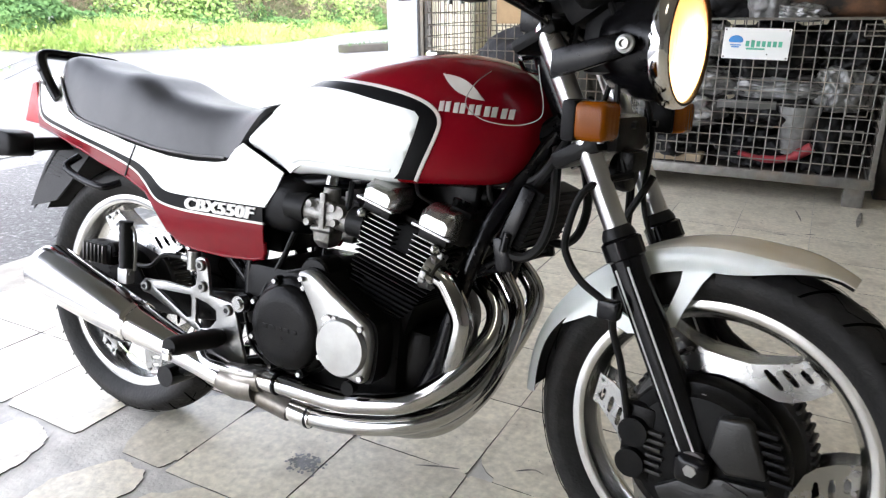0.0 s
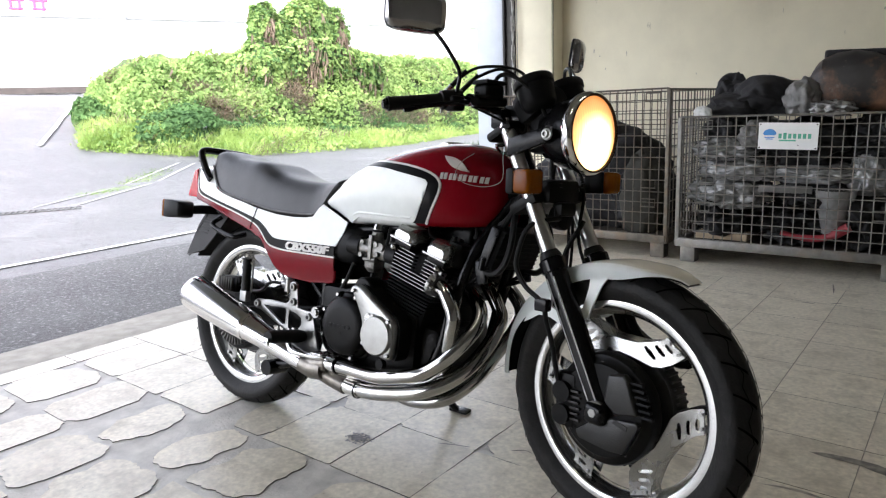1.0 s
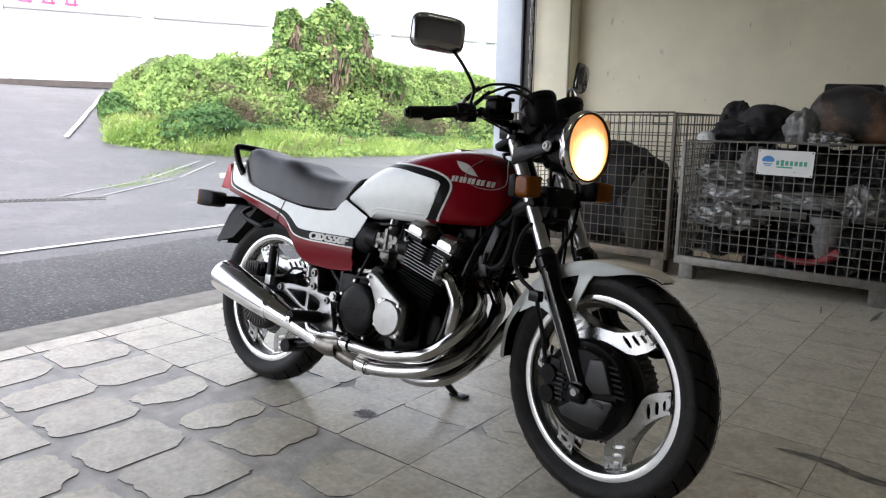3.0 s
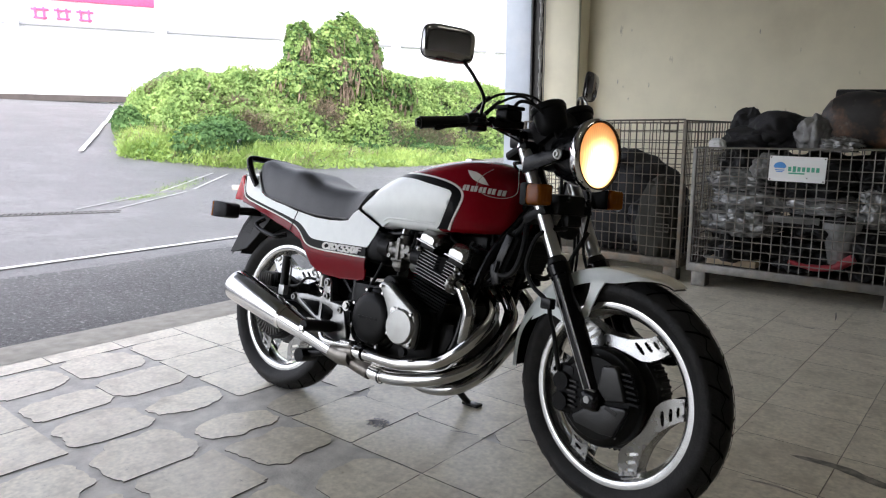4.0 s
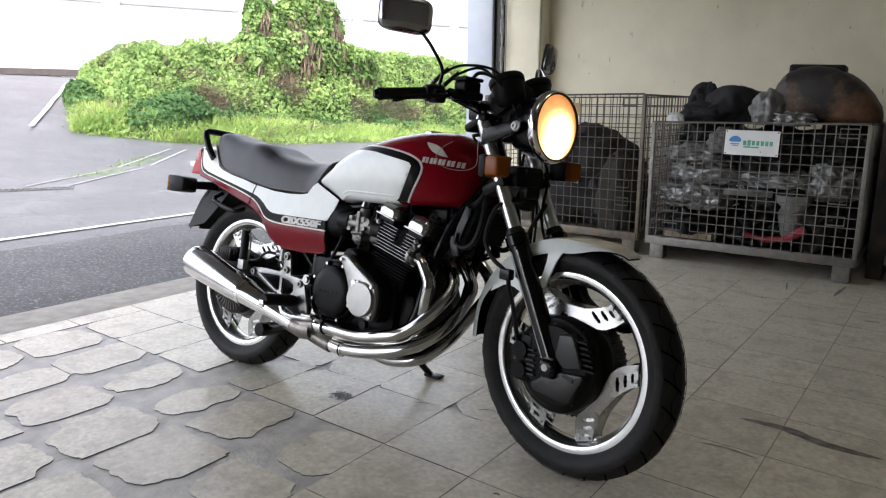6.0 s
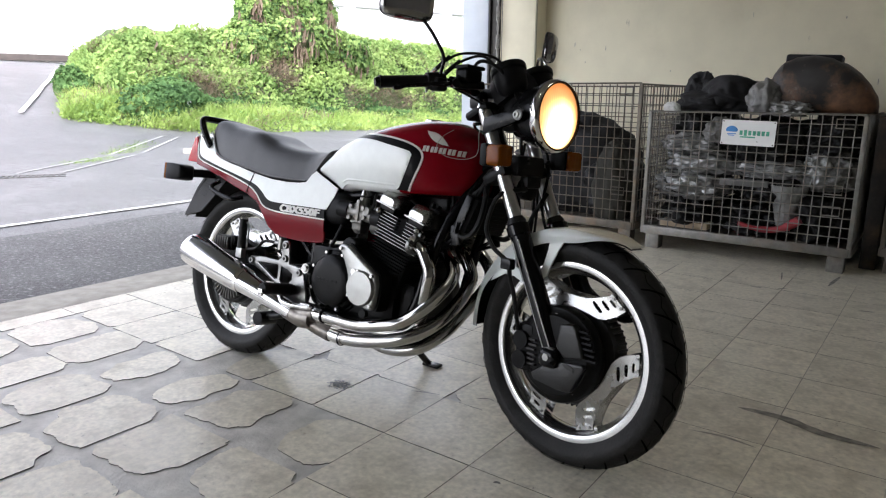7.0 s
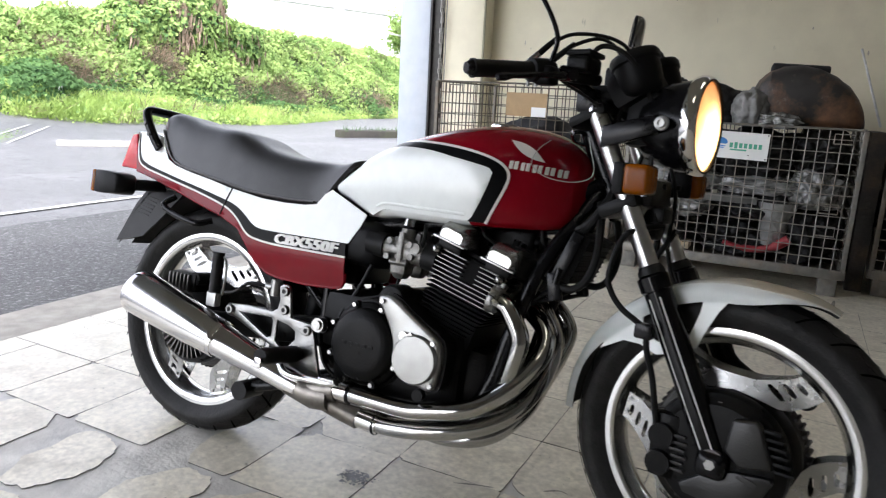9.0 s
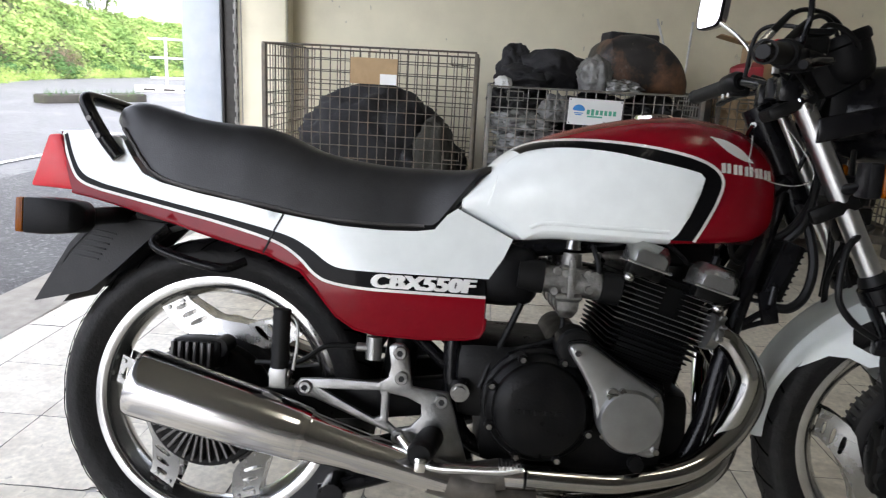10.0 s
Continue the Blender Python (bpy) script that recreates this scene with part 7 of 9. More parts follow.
# lower bungee rail
bm = bmesh.new()
tube(bm, spline([(-0.830, -0.125, 0.640), (-0.845, -0.150, 0.615), (-0.80, -0.155, 0.595), (-0.72, -0.155, 0.580), (-0.685, -0.130, 0.592)], 5), 0.0085, 10)
on_bike("holding_hook", bm, BLACK, BIKE, "black lashing rail under the tail")

# rear mudguard and its flap
bm = bmesh.new()
rows = []
for x, z, w in ((-0.80, 0.655, 0.075), (-0.90, 0.665, 0.080), (-0.985, 0.655, 0.080), (-1.035, 0.600, 0.078), (-1.075, 0.540, 0.075), (-1.100, 0.488, 0.070)):
    rows.append([(x, -w, z - 0.012), (x - 0.004, -w * 0.8, z), (x - 0.008, 0, z + 0.006), (x - 0.004, w * 0.8, z), (x, w, z - 0.012)])
b = [[bm.verts.new(p) for p in r] for r in rows]
for u, v in zip(b, b[1:]):
    for k in range(4):
        bm.faces.new((u[k], u[k + 1], v[k + 1], v[k]))
bmesh.ops.solidify(bm, geom=bm.faces[:], thickness=0.004)
guard = on_bike("rear_mudguard", bm, FLAPPLASTIC, BIKE, "black plastic rear mudguard")
for s in (-1, 1):
    bm = bmesh.new()
    plate(bm, [(-0.985, 0.665), (-1.04, 0.600), (-1.105, 0.486), (-1.00, 0.512), (-0.945, 0.560), (-0.850, 0.655)], (), s * 0.070, s * 0.076)
    on_bike("guard_side", bm, FLAPPLASTIC, guard)
    for k in range(6):
        u = 0.20 + 0.055 * k
        bm = bmesh.new()
        box(bm, (-0.985 - 0.12 * u + 0.034, s * 0.0765, 0.665 - 0.179 * u - 0.004), (0.050, 0.003, 0.0035), 0.001, Matrix.Rotation(radians(8), 3, "Y"))
        on_bike("guard_rib", bm, FLAPPLASTIC, guard)
# rear indicators
for s in (-1, 1):
    ind = hub("rear_indicator", BIKE, "square black-bodied rear indicator with amber lens")
    bm = bmesh.new()
    c = Vector((-0.985, s * 0.186, 0.654))
    loft(bm, [[c + Vector((x, y * k, z * k)) for y, z in ((-0.036, -0.031), (0.036, -0.031), (0.036, 0.031), (-0.036, 0.031))] for x, k in ((-0.052, 1.0), (-0.010, 1.0), (0.030, 0.86), (0.046, 0.5))])
    bmesh.ops.bevel(bm, geom=bm.edges[:], offset=0.006, segments=2, affect="EDGES", profile=0.5)
    tube(bm, [c + Vector((0.02, -s * 0.02, 0)), c + Vector((0.045, -s * 0.05, 0.004)), c + Vector((0.05, -s * 0.14, 0.006))], 0.0155, 12)
    on_bike("housing", bm, PLASTIC, ind)
    bm = bmesh.new()
    box(bm, c + Vector((-0.058, 0, 0)), (0.014, 0.070, 0.060), 0.005)
    on_bike("amber_lens", bm, AMBER, ind, "amber plastic lens")

# -- frame --
def frame_tube(pts, r=0.016, mat=BLACK, name="frame_tube", label=""):
    bm = bmesh.new()
    tube(bm, spline(pts, 6), r, 14)
    return on_bike(name, bm, mat, frame_hub, label)


frame_hub = hub("frame", BIKE, "black tubular steel frame")
for s in (-1, 1):
    frame_tube([(0.285, s * 0.02, 0.775), (0.236, s * 0.075, 0.675), (0.208, s * 0.098, 0.61), (0.185, s * 0.108, 0.54), (0.160, s * 0.113, 0.44), (0.136, s * 0.117, 0.345), (0.085, s * 0.12, 0.278), (-0.10, s * 0.12, 0.262), (-0.26, s * 0.115, 0.29), (-0.305, s * 0.11, 0.36)])
    frame_tube([(0.29, s * 0.02, 0.80), (0.15, s * 0.055, 0.70), (-0.05, s * 0.075, 0.665), (-0.23, s * 0.095, 0.63), (-0.30, s * 0.105, 0.52), (-0.305, s * 0.11, 0.36)])
    frame_tube([(-0.24, s * 0.09, 0.655), (-0.5, s * 0.10, 0.64), (-0.9, s * 0.09, 0.665)], 0.013)
    frame_tube([(-0.305, s * 0.105, 0.42), (-0.40, s * 0.105, 0.50), (-0.56, s * 0.10, 0.63)], 0.012)
    # swingarm
    bm = bmesh.new()
    rows = []
    for x, z, h in ((-0.29, 0.375, 0.034), (-0.45, 0.352, 0.034), (-0.62, 0.332, 0.028), (-0.80, 0.312, 0.026), (-0.835, 0.312, 0.018)):
        rows.append([(x, s * 0.095 + y, z + q) for y, q in ((-0.017, -h), (0.017, -h), (0.017, h), (-0.017, h))])
    loft(bm, rows)
    bmesh.ops.bevel(bm, geom=[e for e in bm.edges], offset=0.006, segments=2, affect="EDGES", profile=0.5)
    on_bike("swingarm_leg", bm, SATIN, frame_hub, "black box-section swingarm leg")
bm = bmesh.new()
cyl(bm, (-0.288, -0.150, 0.394), (-0.288, 0.150, 0.394), 0.020)
on_bike("swingarm_pivot", bm, BLACK, frame_hub)
bm = bmesh.new()
cyl(bm, (-0.288, -0.166, 0.394), (-0.288, -0.140, 0.394), 0.0165, seg=24)
cyl(bm, (-0.288, -0.172, 0.394), (-0.288, -0.166, 0.394), 0.011, seg=24)
on_bike("pivot_cap", bm, DULLCHROME, frame_hub, "chrome pivot nut")
# monoshock and battery box bulk inside the frame
bm = bmesh.new()
box(bm, (-0.36, 0, 0.575), (0.22, 0.17, 0.17), 0.02)
on_bike("battery_box", bm, PLASTIC, BIKE)
bm = bmesh.new()
tube(bm, [(-0.42, 0, 0.33), (-0.40, 0, 0.48), (-0.385, 0, 0.60)], 0.032, 16)
box(bm, (-0.415, 0, 0.335), (0.08, 0.12, 0.05), 0.01)
on_bike("rear_shock", bm, SATIN, BIKE)
bm = bmesh.new()
rows = []
for k in range(9):
    a = radians(150 - k * 16)
    rows.append([RH + Vector((0.345 * math.cos(a), y, 0.345 * math.sin(a))) for y in (-0.06, -0.03, 0.03, 0.06)])
b = [[bm.verts.new(p) for p in r] for r in rows]
for u, v in zip(b, b[1:]):
    for k in range(3):
        bm.faces.new((u[k], u[k + 1], v[k + 1], v[k]))
bmesh.ops.solidify(bm, geom=bm.faces[:], thickness=0.004)
on_bike("inner_mudguard", bm, PLASTIC, BIKE)

# -- engine --
engine = hub("engine", BIKE, "air-cooled black four-cylinder engine with bright fin edges")
UPX, UPZ = 0.275, 0.961                  # the cylinders lean forward
FWX, FWZ = 0.961, -0.275


def cylp(f, u, y=0.0):
    """A point of the cylinder block: f forward, u up its axis."""
    return Vector((0.012 + f * FWX + u * UPX, y, 0.430 + f * FWZ + u * UPZ))


crot = Matrix.Rotation(math.atan2(UPX, UPZ), 3, "Y")
bm = bmesh.new()
box(bm, (-0.09, 0, 0.352), (0.34, 0.29, 0.19), 0.045)
on_bike("crankcase", bm, SATIN, engine, "satin black crankcase")
bm = bmesh.new()
box(bm, (-0.20, 0, 0.41), (0.20, 0.28, 0.14), 0.03)
on_bike("gearbox_case", bm, SATIN, engine)
bm = bmesh.new()
box(bm, (0.04, 0, 0.275), (0.20, 0.20, 0.07), 0.02)
box(bm, (0.075, 0, 0.345), (0.10, 0.225, 0.13), 0.03)
on_bike("oil_pan", bm, SATIN, engine)
bm = bmesh.new()
box(bm, cylp(0.010, 0.08), (0.120, 0.255, 0.20), 0.01, crot)
on_bike("cylinder_block", bm, FINBLACK, engine)
for k in range(18):
    u = 0.010 + k * 0.0096
    halves = ((0.010, 0.172) if k > 8 else (-0.010 + 0.0022 * k, 0.120 + 0.0055 * k),) if k < 13 else ((-0.041, 0.068), (0.061, 0.068))
    for f, d in halves:
        bm = bmesh.new()
        box(bm, cylp(0.002 + f, u), (d, 0.288 if k > 5 else 0.272, 0.0030), 0.0008, crot, 1)
        on_bike("cooling_fin", bm, FINBLACK, engine, "black cooling fin")
        if k > 8:
            bm = bmesh.new()
            box(bm, cylp(0.002 + f, u, -0.1446), (d - 0.002, 0.0026, 0.0011), 0.0, crot, 1)
            on_bike("fin_edge", bm, FIN_EDGE, engine, "machined bright fin edge")
# head and cam covers with polished end caps
bm = bmesh.new()
box(bm, cylp(0.0, 0.165), (0.140, 0.225, 0.05), 0.008, crot)
on_bike("cylinder_head", bm, SATIN, engine)
for f, nut in ((-0.050, -0.024), (0.069, 0.015)):
    bm = bmesh.new()
    box(bm, cylp(f + (0.010 if f > 0 else 0), 0.206), (0.062 if f < 0 else 0.086, 0.262, 0.052), 0.022, crot, 4)
    on_bike("cam_cover", bm, SATIN, engine, "black cam cover")
    for s in (-1, 1):
        bm = bmesh.new()
        rows = []
        for dy, h, top in ((0.098, 0.036, 0.026), (0.140, 0.036, 0.026), (0.152, 0.034, 0.023), (0.164, 0.026, 0.009)):
            rows.append([cylp(f + a, 0.212 + b, s * dy) for a, b in ((-h, -0.014), (-h, top * 0.35), (-h * 0.68, top), (-h * 0.12, top), (h * 0.12, top * 0.97), (h * 0.68, top * 0.97), (h, top * 0.30), (h, -0.014))])
        loft(bm, rows)
        bmesh.ops.bevel(bm, geom=[e for e in bm.edges if e.calc_face_angle(0) > 0.6], offset=0.0025, segments=2, affect="EDGES", profile=0.5)
        box(bm, cylp(f, 0.1965, s * 0.132), (0.078, 0.070, 0.0055), 0.002, crot)
        on_bike("cam_end_cap", bm, CAPALLOY, engine, "polished cam end cap")
        bm = bmesh.new()
        box(bm, cylp(f, 0.186, s * 0.135), (0.058, 0.036, 0.022), 0.006, crot)
        on_bike("cap_seat", bm, SATIN, engine)
        bm = bmesh.new()
        tube(bm, [cylp(f + nut, 0.169, s * y) for y in (0.135, 0.156, 0.160, 0.1635, 0.165)], [0.0100, 0.0100, 0.0088, 0.0055, 0.0012], 16)
        on_bike("cap_nut", bm, DULLCHROME, engine, "bright dome nut")
bm = bmesh.new()
box(bm, cylp(0.088, 0.232, -0.09), (0.040, 0.050, 0.020), 0.004, crot)
cyl(bm, cylp(0.070, 0.236, -0.105), cylp(0.070, 0.254, -0.105), 0.008, seg=8)
cyl(bm, cylp(0.080, 0.236, -0.085), cylp(0.080, 0.250, -0.085), 0.006, seg=8)
on_bike("breather_fitting", bm, SATIN, engine)
# clutch cover
bm = bmesh.new()
lathe(bm, [(0.101, -0.12), (0.101, -0.150), (0.097, -0.153), (0.094, -0.153), (0.094, -0.163), (0.090, -0.170), (0.082, -0.174), (0.080, -0.186), (0.074, -0.192), (0.05, -0.195), (0.002, -0.196)], (-0.150, 0, 0.378), "Y", 56)
on_bike("clutch_cover", bm, SATIN, engine, "round satin black clutch cover")
for k in range(8):
    a = radians(22 + 45 * k)
    bm = bmesh.new()
    p = Vector((-0.150 + 0.091 * math.cos(a), 0, 0.378 + 0.091 * math.sin(a)))
    cyl(bm, p + Vector((0, -0.160, 0)), p + Vector((0, -0.178, 0)), 0.0085, seg=12)
    on_bike("cover_boss", bm, SATIN, engine)
    bm = bmesh.new()
    cyl(bm, p + Vector((0, -0.177, 0)), p + Vector((0, -0.184, 0)), 0.0052, seg=6)
    on_bike("cover_bolt", bm, DULLCHROME, engine, "bright cover bolt")
for k in range(5):
    bm = bmesh.new()
    box(bm, (-0.190 + k * 0.0175, -0.1955, 0.378), (0.012, 0.003, 0.008), 0.001)
    on_bike("cast_letter_bar", bm, SATIN, engine, "raised cast bar in place of lettering")
# silver pulse cover: a teardrop from the upper rear to a round end
bm = bmesh.new()
tear = [(-0.112, 0.490), (-0.095, 0.500), (-0.072, 0.496), (-0.03, 0.470), (0.030, 0.434), (0.046, 0.420), (0.052, 0.385), (0.046, 0.330), (0.030, 0.318), (0.002, 0.325), (-0.030, 0.336), (-0.052, 0.356), (-0.060, 0.380), (-0.068, 0.415), (-0.088, 0.452)]
tp = [(v.x, v.y) for v in closed_spline([(p[0], p[1], 0) for p in tear], 3)]
tc = (sum(p[0] for p in tp) / len(tp), sum(p[1] for p in tp) / len(tp))
plate(bm, [(tc[0] + (p[0] - tc[0]) * 1.05 + 0.004, tc[1] + (p[1] - tc[1]) * 1.04) for p in tp], (), -0.187, -0.135)
on_bike("pulse_housing", bm, SATIN, engine, "black housing behind the silver cover")
bm = bmesh.new()
plate(bm, tp, (), -0.205, -0.186)
bmesh.ops.bevel(bm, geom=[e for e in bm.edges if e.calc_face_angle(0) > 1 and all(v.co.y < -0.2 for v in e.verts)], offset=0.007, segments=3, affect="EDGES", profile=0.5)
on_bike("pulse_cover", bm, CASTALLOY, engine, "silver cast teardrop ignition cover")
bm = bmesh.new()
lathe(bm, [(0.053, -0.200), (0.053, -0.210), (0.049, -0.2155), (0.002, -0.217)], (-0.004, 0, 0.378), "Y", 44)
on_bike("pulse_cap", bm, CASTALLOY, engine, "round silver inspection cap")
bm = bmesh.new()
cyl(bm, (-0.036, -0.200, 0.422), (-0.036, -0.212, 0.422), 0.0105, seg=18)
box(bm, (-0.036, -0.2125, 0.422), (0.016, 0.003, 0.003), 0.0005)
on_bike("timing_plug", bm, DULLCHROME, engine, "slotted timing plug")
for p in ((-0.098, 0.486), (0.035, 0.420), (0.040, 0.332), (-0.048, 0.352), (-0.020, 0.428)):
    bm = bmesh.new()
    cyl(bm, (p[0], -0.203, p[1]), (p[0], -0.213, p[1]), 0.0055, seg=6)
    on_bike("cover_bolt", bm, DULLCHROME, engine)
bm = bmesh.new()
tube(bm, [(0.012, -0.19, 0.305), (0.012, -0.205, 0.305)], 0.013, 14)
on_bike("oil_cap", bm, SATIN, engine)
# starter hump and sprocket side
bm = bmesh.new()
cyl(bm, (-0.10, -0.11, 0.475), (-0.10, 0.11, 0.475), 0.036)
box(bm, (-0.13, -0.13, 0.452), (0.16, 0.05, 0.03), 0.01)
on_bike("starter_motor", bm, SATIN, engine)
bm = bmesh.new()
lathe(bm, [(0.034, -0.120), (0.034, -0.172), (0.030, -0.177), (0.020, -0.179), (0.002, -0.179)], (-0.096, 0, 0.487), "Y", 32)
on_bike("starter_cover", bm, SATIN, engine, "small round black starter gear cover")
bm = bmesh.new()
lathe(bm, [(0.09, 0.13), (0.09, 0.18), (0.08, 0.195), (0.002, 0.197)], (0.0, 0, 0.37), "Y", 36)
on_bike("generator_cover", bm, SATIN, engine)

# carburettors and airbox
CARBMETAL = material("stained_die_casting", (0.24, 0.235, 0.22), 0.45, 0.8, 0.3, 60, 0.2, 260, dirt=(0.07, 0.06, 0.05), dirt_amount=0.8, dirt_scale=45)
for k in range(4):
    y = -0.120 + k * 0.08
    carb = hub("carburettor", BIKE, "dull alloy carburettor with float bowl")
    bm = bmesh.new()
    cyl(bm, (-0.165, y, 0.600), (-0.045, y, 0.588), 0.024)
    cyl(bm, (-0.108, y, 0.600), (-0.106, y, 0.645), 0.019, 0.016)
    box(bm, (-0.108, y, 0.598), (0.036, 0.044, 0.050), 0.006)
    box(bm, (-0.108, y - 0.024, 0.602), (0.012, 0.010, 0.070), 0.003)
    cyl(bm, (-0.125, y - 0.020, 0.622), (-0.078, y - 0.024, 0.614), 0.0045, seg=8)
    cyl(bm, (-0.070, y - 0.030, 0.605), (-0.070, y - 0.018, 0.605), 0.012, seg=16)
    on_bike("body", bm, CARBMETAL, carb)
    bm = bmesh.new()
    loft(bm, [[(-0.112 + x * q, y + yy * q, z) for x, yy in ((-0.020, -0.024), (0.022, -0.024), (0.022, 0.024), (-0.020, 0.024))] for z, q in ((0.576, 1.0), (0.570, 1.12), (0.566, 1.12), (0.562, 0.92), (0.545, 0.86), (0.532, 0.5))])
    bmesh.ops.bevel(bm, geom=bm.edges[:], offset=0.002, segments=2, affect="EDGES", profile=0.5)
    on_bike("float_bowl", bm, CARBMETAL, carb)
    bm = bmesh.new()
    cyl(bm, (-0.106, y, 0.652), (-0.105, y, 0.668), 0.015, 0.012)
    on_bike("top_cap", bm, DULLCHROME, carb)
    for dx, dz in ((-0.026, 0.615), (0.030, 0.585), (0.026, 0.612), (-0.03, 0.58)):
        bm = bmesh.new()
        cyl(bm, (-0.108 + dx, y - 0.022, dz), (-0.108 + dx, y - 0.034, dz), 0.007, seg=10)
        on_bike("screw", bm, CARBMETAL, carb)
    bm = bmesh.new()
    cyl(bm, (-0.20, y, 0.603), (-0.155, y, 0.600), 0.029)
    on_bike("rubber_boot", bm, HOSE, carb)
    bm = bmesh.new()
    cyl(bm, (-0.055, y, 0.590), (-0.02, y, 0.585), 0.028)
    on_bike("rubber_boot", bm, HOSE, carb)
bm = bmesh.new()
rows = []
for x, w, h in ((-0.290, 0.105, 0.046), (-0.276, 0.128, 0.055), (-0.255, 0.137, 0.059), (-0.215, 0.139, 0.060), (-0.188, 0.137, 0.058), (-0.172, 0.128, 0.052), (-0.163, 0.108, 0.042)):
    rows.append([(x, w * math.copysign(abs(math.cos(q)) ** 0.45, math.cos(q)), 0.598 + h * math.copysign(abs(math.sin(q)) ** 0.55, math.sin(q))) for q in [i * math.tau / 36 for i in range(36)]])
loft(bm, rows)
on_bike("airbox", bm, PLASTIC, BIKE, "black airbox behind the carburettors")
cable("breather_hose", [(-0.19, -0.12, 0.55), (-0.215, -0.125, 0.49), (-0.24, -0.135, 0.44), (-0.255, -0.14, 0.40)], 0.006, HOSE, False)
cable("fuel_hose", [(-0.07, -0.11, 0.66), (-0.06, -0.13, 0.62), (-0.075, -0.13, 0.58)], 0.005, HOSE, False)
cable("vent_hose", [(-0.115, -0.12, 0.535), (-0.12, -0.125, 0.50), (-0.15, -0.13, 0.485), (-0.20, -0.13, 0.47)], 0.004, HOSE, False)
cable("spark_lead", [(0.06, -0.10, 0.675), (0.08, -0.12, 0.655), (0.10, -0.10, 0.64)], 0.004, HOSE, False)

# ignition coils and wiring under the tank
coil = hub("ignition_coil", BIKE, "pair of black ignition coils under the tank")
for dy in (-0.030, 0.030):
    bm = bmesh.new()
    box(bm, (0.110, dy, 0.655), (0.110, 0.040, 0.050), 0.010, None, 3)
    cyl(bm, (0.045, dy, 0.655), (0.175, dy, 0.655), 0.014, seg=14)
    on_bike("coil", bm, SATIN, coil)
for k in range(4):
    cable("plug_lead", [(0.06 + 0.03 * k, -0.045 + 0.03 * k, 0.650), (0.05 + 0.035 * k, -0.070 + 0.045 * k, 0.622), (0.075 + 0.012 * k, -0.095 + 0.063 * k, 0.600)], 0.0040, HOSE, False)

# oil cooler on the down tubes
cooler = hub("oil_cooler", BIKE, "black finned oil cooler")
bm = bmesh.new()
box(bm, (0.266, 0, 0.637), (0.041, 0.205, 0.106), 0.004, Matrix.Rotation(radians(20), 3, "Y"))
on_bike("core", bm, FINBLACK, cooler)
for k in range(9):
    bm = bmesh.new()
    box(bm, (0.267 + (k - 4) * 0.0041, 0, 0.637 + (k - 4) * 0.0113), (0.044, 0.206, 0.0040), 0.001, Matrix.Rotation(radians(20), 3, "Y"), 1)
    on_bike("fin", bm, FINBLACK, cooler)
for s in (-1, 1):
    bm = bmesh.new()
    box(bm, (0.260, s * 0.106, 0.636), (0.026, 0.012, 0.108), 0.004, Matrix.Rotation(radians(20), 3, "Y"))
    box(bm, (0.243, s * 0.108, 0.572), (0.030, 0.014, 0.060), 0.006, Matrix.Rotation(radians(-12), 3, "Y"))
    cyl(bm, (0.249, s * 0.112, 0.610), (0.244, s * 0.112, 0.578), 0.008, seg=12)
    on_bike("end_tank", bm, BLACK, cooler)
    bm = bmesh.new()
    tube(bm, [(0.240, s * 0.105, 0.566), (0.205, s * 0.100, 0.540), (0.178, s * 0.098, 0.520)], 0.006, 8)
    tube(bm, [(0.246, s * 0.105, 0.548), (0.215, s * 0.100, 0.536), (0.178, s * 0.098, 0.520)], 0.005, 8)
    tube(bm, [(0.240, s * 0.100, 0.580), (0.195, s * 0.095, 0.586)], 0.004, 8)
    on_bike("cooler_stay", bm, BLACK, cooler)
for s in (-1, 1):
    cable("oil_hose", [(0.300, s * 0.06, 0.755), (0.312, s * 0.085, 0.71), (0.318, s * 0.10, 0.65), (0.306, s * 0.105, 0.598), (0.280, s * 0.106, 0.573), (0.245, s * 0.106, 0.574)], 0.0085, HOSE, False)
cable("wiring_loom", [(0.33, -0.06, 0.80), (0.30, -0.085, 0.72), (0.250, -0.060, 0.66), (0.205, -0.05, 0.58), (0.15, -0.04, 0.53)], 0.008, HOSE, False)
cable("wiring_loom", [(0.34, -0.03, 0.84), (0.32, -0.07, 0.77), (0.27, -0.07, 0.70), (0.18, -0.05, 0.68)], 0.007, HOSE, False)

cable("coil_lead", [(0.20, -0.04, 0.715), (0.186, -0.06, 0.685), (0.192, -0.06, 0.655), (0.212, -0.05, 0.645), (0.235, -0.04, 0.67)], 0.005, HOSE, False)
bm = bmesh.new()
for s in (-1, 1):
    box(bm, (0.150, s * 0.035, 0.722), (0.10, 0.045, 0.05), 0.012)
on_bike("ignition_coil", bm, PLASTIC, BIKE, "black ignition coils under the tank")

